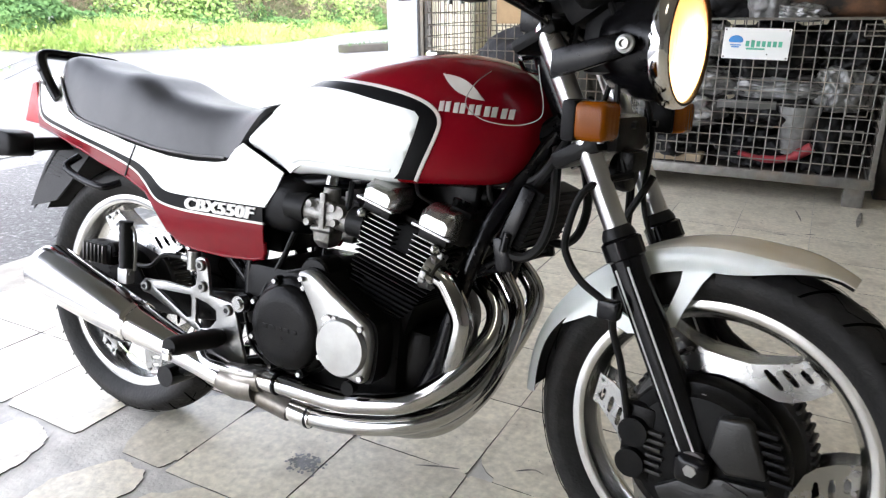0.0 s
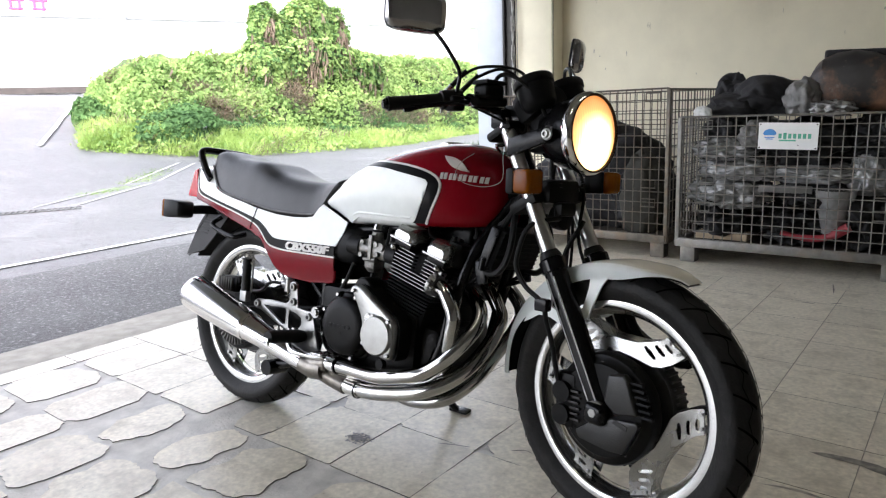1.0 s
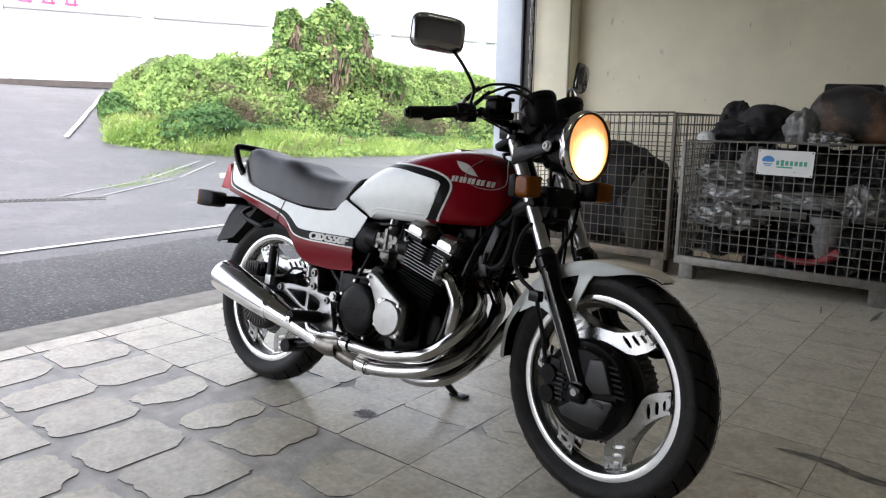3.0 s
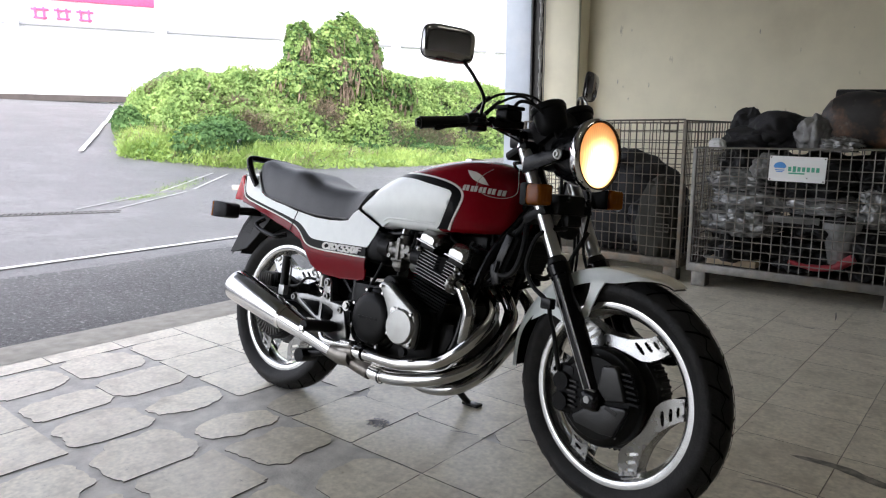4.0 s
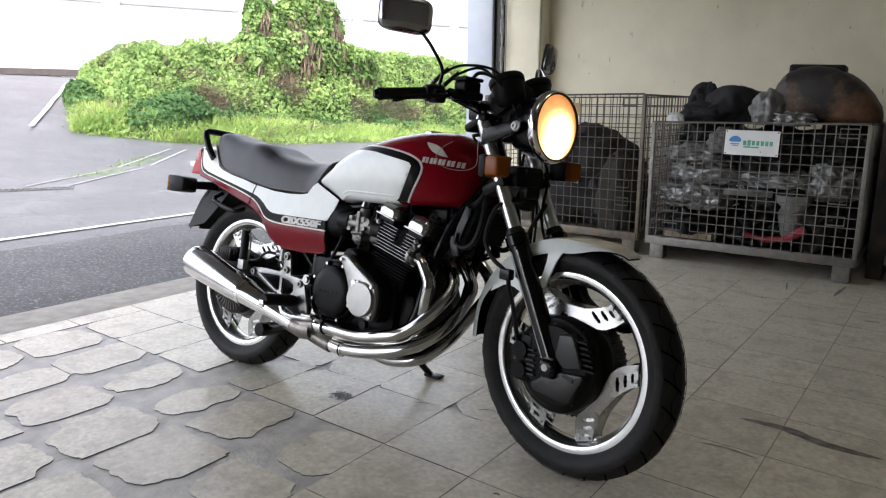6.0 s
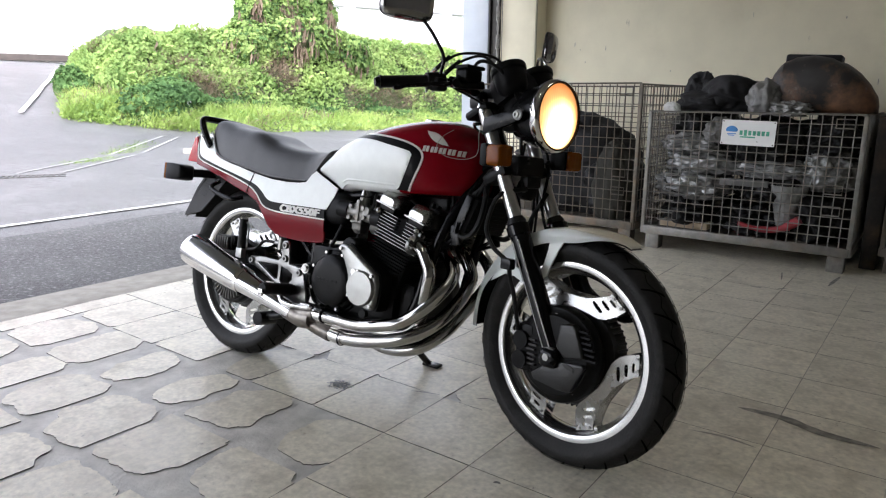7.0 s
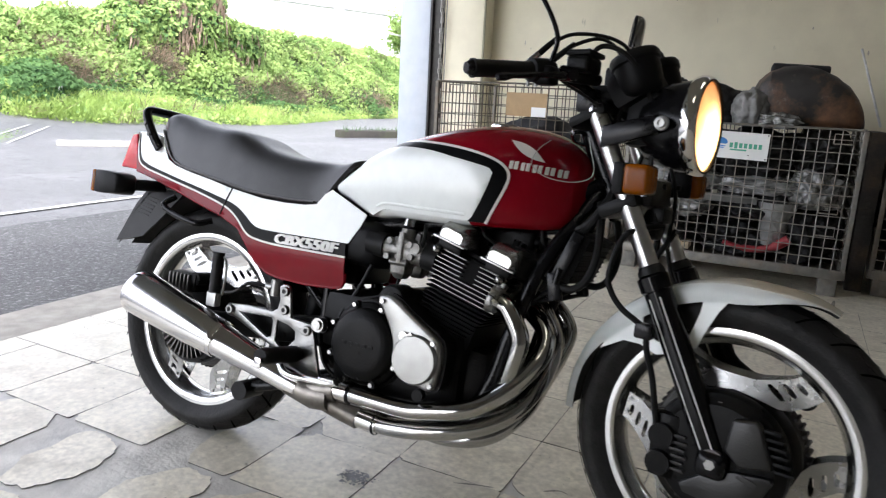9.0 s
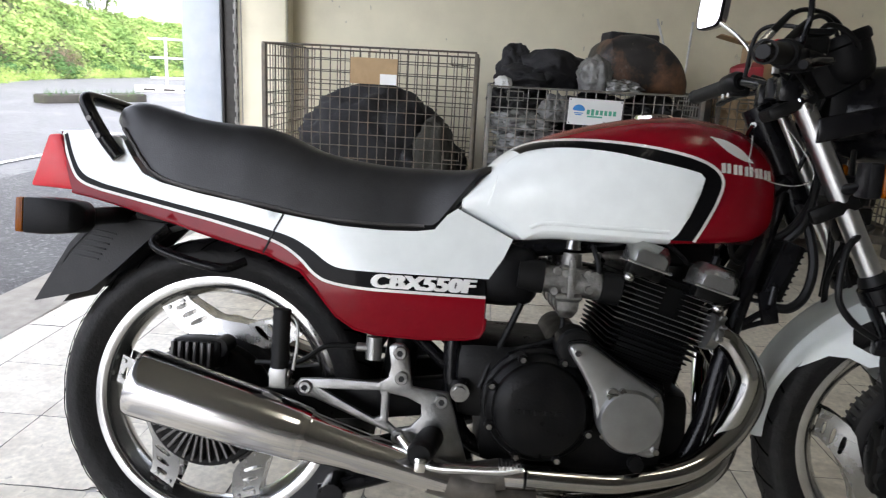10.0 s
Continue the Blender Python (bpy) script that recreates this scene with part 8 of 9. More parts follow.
# -- exhaust --
for i, y in enumerate((-0.150, -0.052, 0.052, 0.150)):
    hp = hub("header_pipe", BIKE, "chromed header pipe")
    port = cylp(0.088, 0.128, y)
    yo = -0.165 + i * 0.055
    fwd = (0.0, 0.02, 0.02, 0.0)[i]
    if i == 0:
        path = [port, port + Vector((0.028, 0, -0.010)), (0.180, -0.153, 0.495), (0.200, -0.153, 0.458), (0.196, -0.150, 0.422), (0.184, -0.140, 0.380), (0.165, -0.118, 0.330), (0.120, -0.100, 0.275), (0.03, -0.105, 0.245), (-0.10, -0.135, 0.240), (-0.20, -0.165, 0.250)]
    elif i == 1:
        path = [port, port + Vector((0.030, 0, -0.008)), (0.220, -0.070, 0.480), (0.236, -0.090, 0.443), (0.227, -0.118, 0.405), (0.189, -0.140, 0.351), (0.139, -0.155, 0.308), (0.097, -0.165, 0.287), (0.028, -0.170, 0.270), (-0.037, -0.172, 0.260), (-0.20, -0.175, 0.262)]
    elif i == 2:
        path = [port, port + Vector((0.030, 0, -0.008)), (0.212, 0.048, 0.455), (0.224, 0.020, 0.415), (0.222, -0.025, 0.365), (0.202, -0.080, 0.311), (0.158, -0.120, 0.268), (0.086, -0.140, 0.236), (-0.013, -0.150, 0.213), (-0.10, -0.151, 0.205), (-0.20, -0.160, 0.222)]
    else:
        path = [port, port + Vector((0.030, 0, -0.008)), (0.216, 0.150, 0.461), (0.214, 0.122, 0.400), (0.200, 0.060, 0.338), (0.182, 0.0, 0.276), (0.130, -0.050, 0.218), (0.04, -0.060, 0.190), (-0.07, -0.03, 0.185), (-0.20, 0.05, 0.20)]
    bm = bmesh.new()
    tube(bm, resample(spline(path, 8), 60), 0.0198, 20)
    on_bike("pipe", bm, PIPE, hp)
    bm = bmesh.new()
    d = Vector((FWX, 0, FWZ))
    cyl(bm, port - d * 0.006, port + d * 0.012, 0.032, 0.028, seg=20)
    for q in range(7):
        g = radians(-10 + 33 * q)
        box(bm, port + d * 0.006 + Vector((0.275 * math.sin(g), 0, 0.961 * math.sin(g))) * 0.032 + Vector((0, math.cos(g) * 0.034, 0)), (0.010, 0.006, 0.014), 0.001, crot @ Matrix.Rotation(g - math.pi / 2, 3, "X"), 1)
    box(bm, port + d * 0.004, (0.012, 0.080, 0.022), 0.004, crot)
    on_bike("flange", bm, DARKSTEEL if i else HANGER, hp, "finned exhaust flange")
    for s in (-1, 1):
        bm = bmesh.new()
        cyl(bm, port + Vector((0.004, s * 0.034, 0)), port + d * 0.022 + Vector((0, s * 0.034, 0)), 0.006, seg=6)
        on_bike("flange_nut", bm, DULLCHROME, hp)
COLLECTOR = material("heat_stained_steel", (0.21, 0.195, 0.175), 0.38, 0.9, 0.3, 30, dirt=(0.10, 0.08, 0.06), dirt_amount=0.6, dirt_scale=18)
# collector and mufflers
for s in (-1, 1):
    ex = hub("muffler", BIKE, "tapered chromed muffler")
    bm = bmesh.new()
    tube(bm, spline([(-0.17, s * 0.174, 0.262), (-0.215, s * 0.176, 0.262), (-0.255, s * 0.180, 0.252)], 3), 0.0235, 18)
    tube(bm, spline([(-0.10, s * 0.150, 0.203), (-0.18, s * 0.156, 0.214), (-0.25, s * 0.165, 0.232), (-0.29, s * 0.170, 0.240)], 3), 0.0235, 18)
    on_bike("sleeve", bm, CHROME, ex, "bright pipe sleeve")
    for q in ((-0.168, s * 0.174, 0.262), (-0.105, s * 0.151, 0.203)):
        bm = bmesh.new()
        tube(bm, [Vector(q) + Vector((-0.0025, 0, 0)), Vector(q) + Vector((0.0025, 0, 0))], 0.0242, 18)
        on_bike("clamp_band", bm, BLACK, ex)
    bm = bmesh.new()
    rows = [(-0.22, 0.170, 0.242, 0.034), (-0.265, 0.174, 0.240, 0.036), (-0.30, 0.180, 0.245, 0.030), (-0.33, 0.182, 0.252, 0.029)]
    tube(bm, [(x, s * y, z) for x, y, z, r in rows], [r for *_, r in rows], 20)
    tube(bm, spline([(-0.150, s * 0.153, 0.207), (-0.195, s * 0.158, 0.217), (-0.255, s * 0.168, 0.236)], 3), 0.0262, 18)
    tube(bm, spline([(-0.205, s * 0.175, 0.262), (-0.245, s * 0.178, 0.255), (-0.290, s * 0.180, 0.246)], 3), 0.0265, 18)
    box(bm, (-0.225, s * 0.164, 0.240), (0.075, 0.022, 0.030), 0.010, Matrix.Rotation(radians(18), 3, "Y"), 3)
    on_bike("collector", bm, COLLECTOR, ex, "dull heat-stained steel collector")
    bm = bmesh.new()
    a, e = Vector((-0.300, s * 0.182, 0.247)), Vector((-0.838, s * 0.205, 0.384))
    def mp(u):
        return a.lerp(e, u)
    prof = [(0.0, 0.0285), (0.10, 0.0295), (0.28, 0.0345), (0.44, 0.0415), (0.455, 0.0435), (0.465, 0.0465), (0.48, 0.0475), (0.62, 0.0525), (0.80, 0.0565), (0.96, 0.0585), (0.985, 0.0585), (0.995, 0.0565), (0.993, 0.050), (0.96, 0.046)]
    tube(bm, [mp(u) for u, r in prof], [r for u, r in prof], 40)
    on_bike("muffler_body", bm, MUFFLER, ex)
    bm = bmesh.new()
    tube(bm, [mp(0.955), mp(0.962)], [0.045, 0.045], 32)
    on_bike("muffler_end", bm, DARKSTEEL, ex)
    bm = bmesh.new()
    tube(bm, [mp(0.93), mp(1.012)], [0.0165, 0.0165], 20)
    on_bike("tail_pipe", bm, DARKVOID, ex)
    bm = bmesh.new()
    tube(bm, [mp(0.452), mp(0.468)], [0.0455, 0.0475], 40)
    on_bike("seam_ring", bm, CHROME, ex, "bright weld ring of the muffler")

# -- rider and passenger rests --
for s in (-1, 1):
    fr = hub("footrest_bracket", BIKE, "cast alloy footrest hanger")
    def bracket(outline, holes=(), y=0.150, th=0.010, mat=HANGER, name="hanger", label=""):
        bm = bmesh.new()
        plate(bm, outline, holes, s * y, s * (y + th))
        bmesh.ops.bevel(bm, geom=[e for e in bm.edges if e.calc_face_angle(0) > 1.2], offset=0.003, segments=2, affect="EDGES", profile=0.5)
        return on_bike(name, bm, mat, fr, label)
    bracket([(-0.416, 0.464), (-0.404, 0.471), (-0.390, 0.470), (-0.381, 0.460), (-0.371, 0.396), (-0.308, 0.391), (-0.296, 0.360), (-0.286, 0.325), (-0.268, 0.270), (-0.290, 0.262), (-0.325, 0.266), (-0.378, 0.288), (-0.404, 0.311),
             (-0.545, 0.365), (-0.568, 0.367), (-0.580, 0.382), (-0.568, 0.397), (-0.500, 0.402), (-0.430, 0.400), (-0.414, 0.410), (-0.410, 0.430)],
            [[(-0.528, 0.381), (-0.428, 0.386), (-0.424, 0.378), (-0.424, 0.340), (-0.436, 0.336)],
             [(-0.410, 0.382), (-0.378, 0.377), (-0.354, 0.366), (-0.352, 0.347), (-0.370, 0.326), (-0.396, 0.321), (-0.410, 0.332)]])
    for p in ((-0.395, 0.455), (-0.390, 0.411), (-0.318, 0.375), (-0.558, 0.383), (-0.390, 0.308)):
        bm = bmesh.new()
        tube(bm, [(p[0], s * y, p[1]) for y in (0.158, 0.166, 0.168)], [0.0118, 0.0118, 0.0100], 20)
        bolt = on_bike("hanger_bolt", bm, HANGER, fr, "dull hanger bolt")
        bm = bmesh.new()
        cyl(bm, (p[0], s * 0.167, p[1]), (p[0], s * 0.1688, p[1]), 0.0058, seg=6)
        on_bike("socket", bm, DARKVOID, bolt)
    # rider's peg
    bm = bmesh.new()
    rows = []
    a, e = Vector((-0.330, s * 0.168, 0.318)), Vector((-0.345, s * 0.285, 0.322))
    for k in range(13):
        u = k / 12
        p = a.lerp(e, u)
        g = 0.0225 if k not in (0, 12) else 0.018
        g -= 0.0015 * (k % 2)
        rows.append([p + Vector((math.cos(q) * g, 0, math.sin(q) * g * 0.9)) for q in [i * math.tau / 14 for i in range(14)]])
    loft(bm, rows)
    on_bike("rider_peg", bm, HOSE, fr, "black rubber rider's footpeg")
    bm = bmesh.new()
    box(bm, e + Vector((0.004, s * 0.006, -0.012)), (0.018, 0.012, 0.024), 0.004)
    on_bike("peg_tip", bm, CHROME, fr)
    # folded passenger peg
    bm = bmesh.new()
    rows = []
    for k in range(13):
        z = 0.418 + k * 0.0085
        g = 0.0165 - 0.0012 * (k % 2)
        rows.append([(-0.600 + math.cos(q) * g, s * 0.180 + math.sin(q) * g * 0.85, z) for q in [i * math.tau / 14 for i in range(14)]])
    loft(bm, rows)
    on_bike("passenger_peg", bm, HOSE, fr, "folded black rubber passenger peg")
    bm = bmesh.new()
    box(bm, (-0.600, s * 0.180, 0.402), (0.030, 0.022, 0.036), 0.004)
    cyl(bm, (-0.618, s * 0.180, 0.408), (-0.582, s * 0.180, 0.408), 0.006)
    tube(bm, spline([(-0.578, s * 0.176, 0.415), (-0.572, s * 0.178, 0.46), (-0.575, s * 0.178, 0.50), (-0.592, s * 0.178, 0.512)], 4), 0.003, 6)
    on_bike("peg_hinge", bm, CASTALLOY, fr)
# brake pedal
bm = bmesh.new()
pts = spline([(-0.385, -0.185, 0.318), (-0.358, -0.195, 0.292), (-0.328, -0.205, 0.276), (-0.26, -0.213, 0.279), (-0.205, -0.218, 0.284), (-0.180, -0.220, 0.292)], 6)
tube(bm, pts, 0.0085, 12)
pedal = on_bike("brake_pedal", bm, ALLOY, BIKE, "polished brake pedal")
for k in range(7):
    bm = bmesh.new()
    box(bm, (-0.214 + k * 0.006, -0.219, 0.294), (0.0028, 0.038, 0.008), 0.0005)
    on_bike("pedal_ridge", bm, ALLOY, pedal)
# rear master cylinder and hose
bm = bmesh.new()
cyl(bm, (-0.445, -0.135, 0.435), (-0.445, -0.135, 0.475), 0.014)
cyl(bm, (-0.475, -0.135, 0.455), (-0.435, -0.135, 0.455), 0.008)
on_bike("rear_master_cylinder", bm, CASTALLOY, BIKE)
cable("rear_brake_hose", [(-0.475, -0.135, 0.455), (-0.53, -0.14, 0.452), (-0.58, -0.135, 0.42), (-0.66, -0.12, 0.41)], 0.005, HOSE, False)
# side stand
bm = bmesh.new()
tube(bm, spline([(-0.14, 0.125, 0.255), (-0.115, 0.20, 0.17), (-0.098, 0.318, 0.072)], 4), 0.012, 12)
box(bm, (-0.085, 0.325, 0.070), (0.07, 0.035, 0.010), 0.004, Matrix.Rotation(radians(11), 3, "X"))
on_bike("side_stand", bm, BLACK, BIKE, "black side stand bearing the weight")
bm = bmesh.new()
tube(bm, spline([(-0.46, 0.06, 0.20), (-0.52, 0.0, 0.20), (-0.46, -0.10, 0.20)], 4), 0.014, 10)
tube(bm, [(-0.26, 0.11, 0.27), (-0.45, 0.11, 0.205), (-0.53, 0.13, 0.185)], 0.012, 10)
tube(bm, [(-0.26, -0.11, 0.27), (-0.45, -0.11, 0.205), (-0.53, -0.13, 0.185)], 0.014, 10)
cyl(bm, (-0.505, -0.155, 0.186), (-0.505, -0.085, 0.186), 0.024)
on_bike("centre_stand", bm, BLACK, BIKE, "folded black centre stand")

# ---- floor tiles: each a worn piece ----
def tile_mesh(seed, wear, inset=None, gone=None):
    """One tile a foot square. inset: how far each side has gone; gone: how far each corner has, in parts of a tile."""
    r = random.Random(seed)
    h = TS / 2 - 0.0011
    inset = inset or (0, 0, 0, 0)
    x0, x1 = -h + inset[0] * TS, h - inset[1] * TS
    y0, y1 = -h + inset[2] * TS, h - inset[3] * TS
    pts = []
    for q, (cx, cy) in enumerate(((x1, y1), (x0, y1), (x0, y0), (x1, y0))):
        g = gone[q] if gone else wear * max(0.0, r.uniform(-0.6, 0.12))
        rx = min(0.48, max(0.004, g * r.uniform(0.75, 1.2))) * (x1 - x0)
        ry = min(0.48, max(0.004, g * r.uniform(0.75, 1.2))) * (y1 - y0)
        ox, oy = cx - math.copysign(rx, cx), cy - math.copysign(ry, cy)
        power = r.uniform(1.0, 1.6)
        m = 10 if g > 0.02 else 2
        for k in range(m):
            a = math.pi / 2 * (q + k / (m - 1))
            c, s = math.cos(a), math.sin(a)
            pts.append((ox + rx * math.copysign(abs(c) ** power, c), oy + ry * math.copysign(abs(s) ** power, s)))
    fine = []
    for (ax, ay), (bx, by) in zip(pts, pts[1:] + pts[:1]):
        n = max(1, int(math.hypot(bx - ax, by - ay) / 0.008)) if wear > 0.3 else 1
        fine += [(ax + (bx - ax) * k / n, ay + (by - ay) * k / n) for k in range(n)]
    out = []
    for x, y in fine:
        edge = max(abs(x), abs(y)) / h
        j = 0.0
        if wear > 0.3:
            j = 0.022 * noise.noise((x * 15 + seed, y * 15, seed * 1.7)) + 0.011 * abs(noise.noise((x * 34, y * 34, seed * 2.3))) + 0.006 * abs(noise.noise((x * 90, y * 90, seed * 3.1)))
            if edge > 0.985:
                j *= 0.10
        d = math.hypot(x, y) or 1
        out.append((x * (1 - wear * j / d), y * (1 - wear * j / d)))
    me = bpy.data.meshes.new("tile")
    m = len(out)
    verts = [(x, y, 0.0018) for x, y in out] + [(x * 1.001, y * 1.001, -0.0005) for x, y in out]
    faces = [tuple(range(m))] + [(k, m + k, m + (k + 1) % m, (k + 1) % m) for k in range(m)]
    me.from_pydata(verts, [], faces)
    me.materials.append(TILE)
    me.materials.append(TILE_EDGE)
    me.polygons.foreach_set("material_index", [0] + [1] * m)
    me.validate()
    return me


def lane_wear(x, y):
    """How hard traffic in from the road has worn the tiles, 0 to 1."""
    return smooth01((0.30 - x) / 1.0) * smooth01((0.62 - y + 0.35 * noise.noise((x, y, 2))) / 0.8)


def corner_gone(i, j):
    """How much of the four tiles round one joint crossing has broken away."""
    x, y = GX + i * TS, GY + j * TS
    r = random.Random(i * 131 + j * 17 + 4)
    return lane_wear(x, y) * max(0.0, r.uniform(-0.14, 0.40)) * smooth01((-0.75 - y) / 0.5) + (0.08 * r.random() if r.random() < 0.08 and x < 0.9 else 0.0)


# tiles of the lane that have visibly broken: sides gone (left, right, near, far), then corners (far right, far left, near left, near right)
WORN = {}


def worn(i, j, sides, corners):
    WORN[(i, j)] = (sides, corners)


worn(-7, -2, (0.0, 0.06, 0.0, 0.0), (0.20, 0.05, 0.20, 0.20))
worn(-6, -2, (0.0, 0.0, 0.0, 0.04), (0.26, 0.42, 0.22, 0.20))
worn(-5, -2, (0.17, 0.0, 0.0, 0.0), (0.18, 0.06, 0.18, 0.22))
worn(-4, -2, (0.30, 0.03, 0.05, 0.01), (0.40, 0.20, 0.34, 0.38))
worn(-3, -2, (0.34, 0.04, 0.10, 0.02), (0.18, 0.42, 0.28, 0.44))
worn(-2, -2, (0.09, 0.14, 0.06, 0.0), (0.26, 0.36, 0.10, 0.30))
worn(-1, -2, (0.29, 0.0, 0.14, 0.0), (0.02, 0.34, 0.36, 0.18))
worn(-7, -3, (0.10, 0.10, 0.0, 0.08), (0.30, 0.30, 0.20, 0.20))
worn(-6, -3, (0.10, 0.0, 0.0, 0.06), (0.34, 0.30, 0.20, 0.10))
worn(-5, -3, (0.31, 0.0, 0.04, 0.0), (0.24, 0.20, 0.30, 0.16))
worn(-4, -3, (0.07, 0.0, 0.04, 0.02), (0.24, 0.42, 0.40, 0.30))
worn(-3, -3, (0.07, 0.0, 0.02, 0.02), (0.26, 0.30, 0.36, 0.08))
worn(-2, -3, (0.03, 0.0, 0.09, 0.0), (0.06, 0.03, 0.20, 0.46))
worn(-1, -3, (0.10, 0.0, 0.30, 0.0), (0.18, 0.08, 0.44, 0.30))
worn(-3, -1, (0.38, 0.0, 0.0, 0.0), (0.02, 0.44, 0.30, 0.16))
worn(-2, -1, (0.0, 0.0, 0.0, 0.0), (0.01, 0.18, 0.01, 0.02))
worn(-6, -1, (0.0, 0.0, 0.0, 0.0), (0.02, 0.02, 0.18, 0.10))
worn(-5, -1, (0.0, 0.0, 0.0, 0.0), (0.02, 0.10, 0.02, 0.02))
worn(-4, -1, (0.0, 0.0, 0.0, 0.0), (0.02, 0.02, 0.10, 0.04))
worn(-3, -4, (0.12, 0.0, 0.0, 0.05), (0.30, 0.30, 0.10, 0.10))
worn(-2, -4, (0.05, 0.0, 0.0, 0.03), (0.16, 0.22, 0.10, 0.10))
worn(0, 0, (0.0, 0.0, 0.0, 0.0), (0.01, 0.01, 0.27, 0.01))
worn(-2, 0, (0.0, 0.0, 0.0, 0.0), (0.01, 0.01, 0.25, 0.02))
worn(-1, 0, (0.0, 0.0, 0.0, 0.0), (0.01, 0.01, 0.06, 0.03))
worn(0, -1, (0.0, 0.0, 0.0, 0.0), (0.01, 0.04, 0.01, 0.01))
worn(-1, -1, (0.0, 0.0, 0.0, 0.0), (0.03, 0.03, 0.01, 0.01))
variants = [tile_mesh(k, 0.1) for k in range(6)]
rt = random.Random(21)
far_v, far_f = [], []
i0, i1 = math.floor((EDGE_X - GX) / TS), int((5.0 - GX) / TS)
cut = (EDGE_X - GX) / TS - i0
j0, j1 = math.ceil((-9.3 - GY) / TS), int((BACK_Y - GY) / TS)
for i in range(i0, i1):
    for j in range(j0, j1):
        cx, cy = GX + (i + 0.5) * TS, GY + (j + 0.5) * TS
        gone = (corner_gone(i + 1, j + 1), corner_gone(i, j + 1), corner_gone(i, j), corner_gone(i + 1, j))
        near = -3.0 < cx < 1.9 and -2.5 < cy < 2.6
        sides = None
        if (i, j) in WORN:
            sides, gone = WORN[(i, j)]
        if i == i0:
            sides, gone = (cut, 0.0, 0.0, 0.0), (0.02, 0.05, 0.05, 0.02)
        k = 3 if near and (max(gone) > 0.02 or sides) else 0
        ang = 0 if k else rt.choice((0, 90, 180, 270))
        if k:
            me = tile_mesh(900 + 40 * i + j, 1.0 if lane_wear(cx, cy) > 0.2 or sides else 0.5, sides, gone)
        else:
            me = rt.choice(variants)
        m = pose(cx + (rt.gauss(0, 0.0012) if k > 1 else 0), cy + (rt.gauss(0, 0.0012) if k > 1 else 0), -0.0028, 0, 0, ang + (rt.gauss(0, 0.3) if k > 1 else 0))
        if -1.9 < cx < 1.9 and -1.5 < cy < 2.6:
            t = new("tile", me)
            t.matrix_basis = m
            t.parent = floor
        else:
            base = len(far_v)
            far_v += [tuple(m @ v.co) for v in me.vertices]
            far_f += [tuple(base + q for q in p.vertices) for p in me.polygons]
me = bpy.data.meshes.new("tile_field")
me.from_pydata(far_v, [], far_f)
me.materials.append(TILE)
me.materials.append(TILE_EDGE)
me.polygons.foreach_set("material_index", [0] * len(far_f))
ob = new("tile_field", me)
ob.parent = floor
tagged(ob, kind="stuff")

# skid marks and oil stains on the tiles
GRIME = material("black_tyre_rub", (0.17, 0.16, 0.14), 0.45, 0, 0.5, 30, dirt=(0.34, 0.31, 0.25), dirt_amount=0.7, dirt_scale=30)


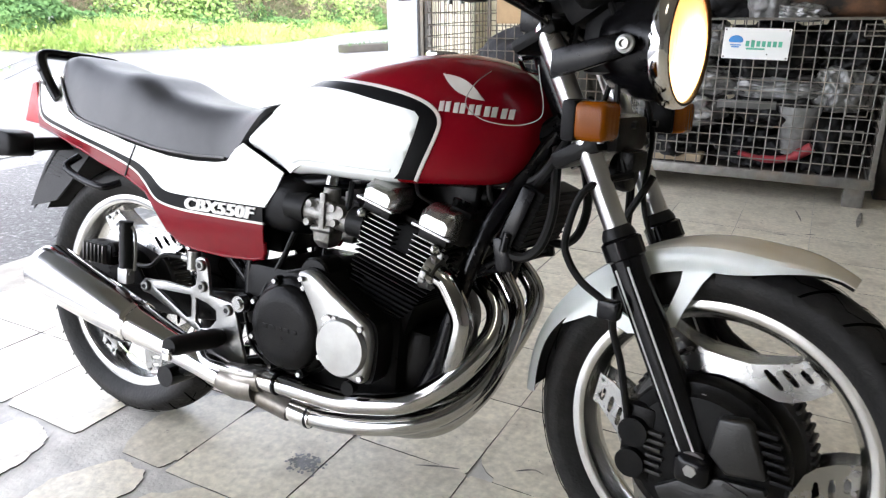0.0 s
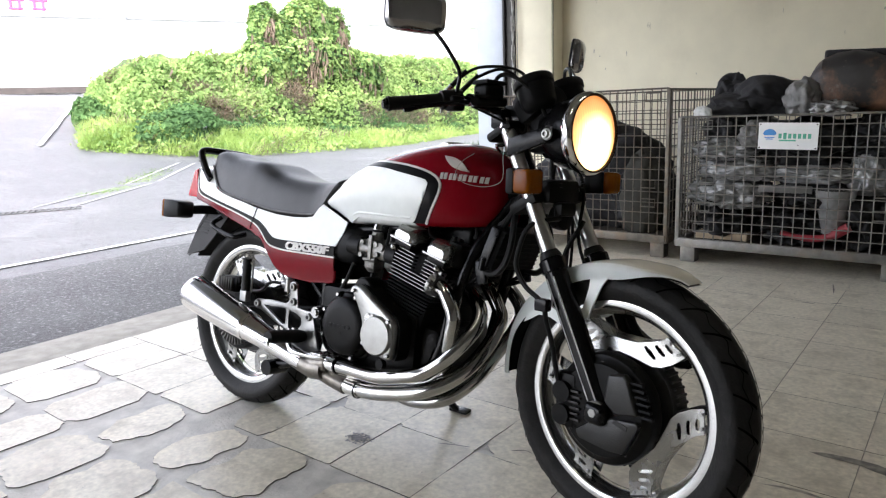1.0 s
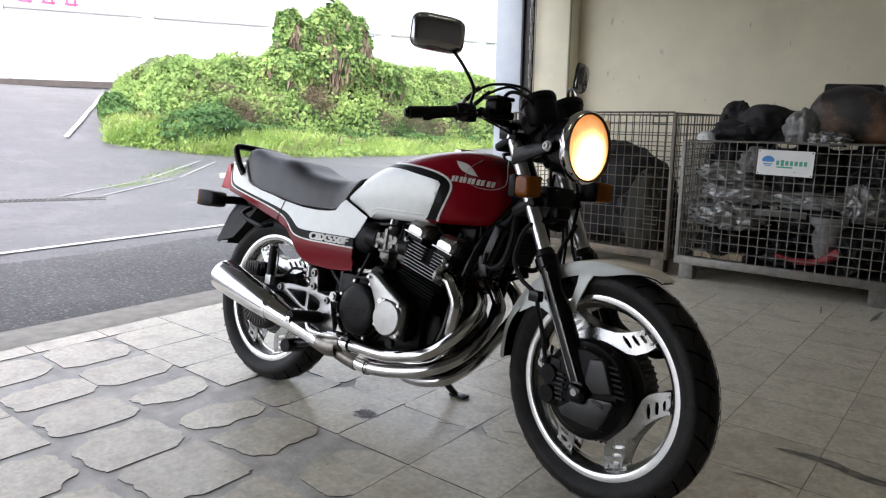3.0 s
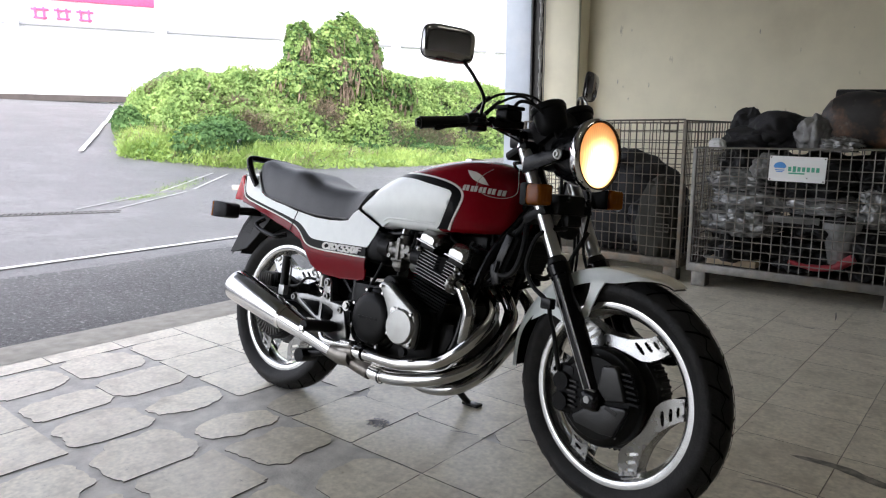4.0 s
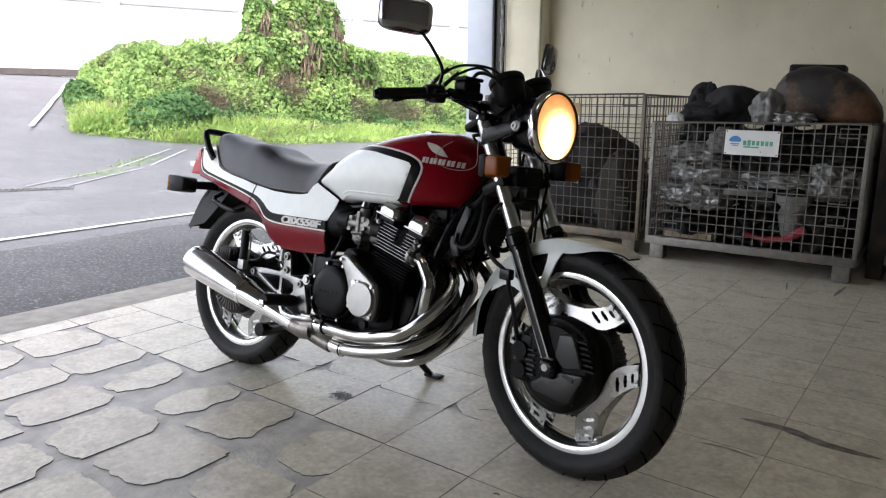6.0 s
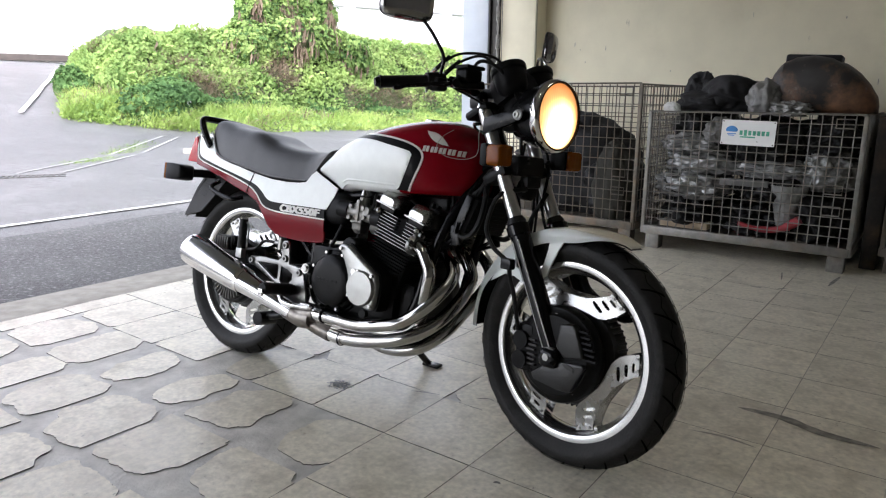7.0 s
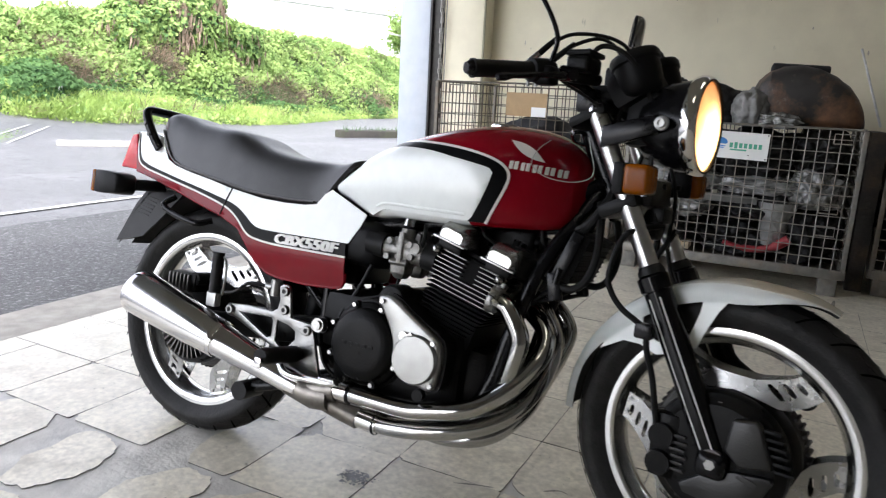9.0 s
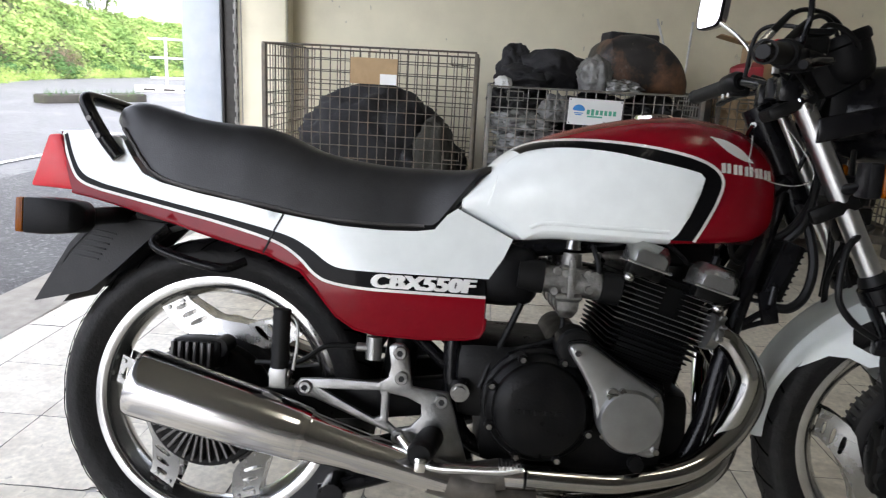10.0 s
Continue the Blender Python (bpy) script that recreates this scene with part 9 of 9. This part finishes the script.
def stain(pts, w, name="skid_mark", label="dark rubber skid mark across the floor tiles", taper=True, mat=GRIME):
    bm = bmesh.new()
    p = resample(spline([(*q, 0) for q in pts], 6), 24)
    rows = []
    for i, q in enumerate(p):
        d = (p[min(i + 1, 23)] - p[max(0, i - 1)]).normalized()
        u = i / 23
        s = Vector((-d.y, d.x, 0)) * w * 0.5 * (math.sin(math.pi * min(1, u * 1.02)) ** 0.5 if taper else 1) * (1 + 0.25 * noise.noise(q * 25))
        rows.append([bm.verts.new((c.x, c.y, 0.0008)) for c in (q + s, q - s)])
    for a, b in zip(rows, rows[1:]):
        bm.faces.new((a[0], a[1], b[1], b[0]))
    return tagged(part(name, bm, mat, smooth=False), label, "stain", kind="structure")


stain([(0.90, 0.645), (1.035, 0.650), (1.15, 0.612), (1.30, 0.612)], 0.040)
stain([(0.835, 0.395), (0.92, 0.410), (1.015, 0.398)], 0.011, mat=material("faint_tyre_rub", (0.30, 0.28, 0.24), 0.45, 0, 0.4, 30))
for pts, w in (([(0.906, 2.49), (0.915, 2.62), (0.928, 2.76)], 0.020), ([(1.24, 2.79), (1.29, 2.815), (1.345, 2.85)], 0.018), ([(1.085, 2.093), (1.12, 2.097), (1.152, 2.108)], 0.012),
               ([(0.645, 2.67), (0.665, 2.56), (0.679, 2.47)], 0.008), ([(0.575, 2.225), (0.605, 2.232), (0.635, 2.227)], 0.012), ([(0.70, 2.27), (0.72, 2.285), (0.745, 2.29)], 0.014), ([(0.515, -0.21), (0.524, -0.203), (0.534, -0.206)], 0.010),
               ([(0.09, 0.133), (0.04, 0.118), (-0.01, 0.098)], 0.006), ([(0.20, 0.182), (0.235, 0.205), (0.262, 0.20)], 0.006)):
    stain(pts, w, "floor_scratch", "dark scuff on the floor tiles")
ro = random.Random(3)
verts, faces = [], []
for k in range(240):
    x, y = -0.231 + ro.gauss(0, 0.020), -0.011 + ro.gauss(0, 0.014)
    r = ro.uniform(0.0015, 0.0055) if k < 215 else ro.uniform(0.001, 0.002)
    if k >= 215:
        x, y = x + ro.gauss(0, 0.03), y + ro.gauss(0, 0.025)
    b0 = len(verts)
    for q in range(7):
        w_ = r * ro.uniform(0.6, 1.2)
        verts.append((x + w_ * math.cos(q * math.tau / 7), y + w_ * math.sin(q * math.tau / 7), 0.0002 + k * 0.000003))
    faces.append(tuple(range(b0, b0 + 7)))
me = bpy.data.meshes.new("oil_stain")
me.from_pydata(verts, [], faces)
me.materials.append(material("oil_stain_grey", (0.22, 0.215, 0.22), 0.6, 0, 0.4, 30))
tagged(new("oil_stain", me), "faded dark oil stain spattered under the engine", "stain", kind="structure")
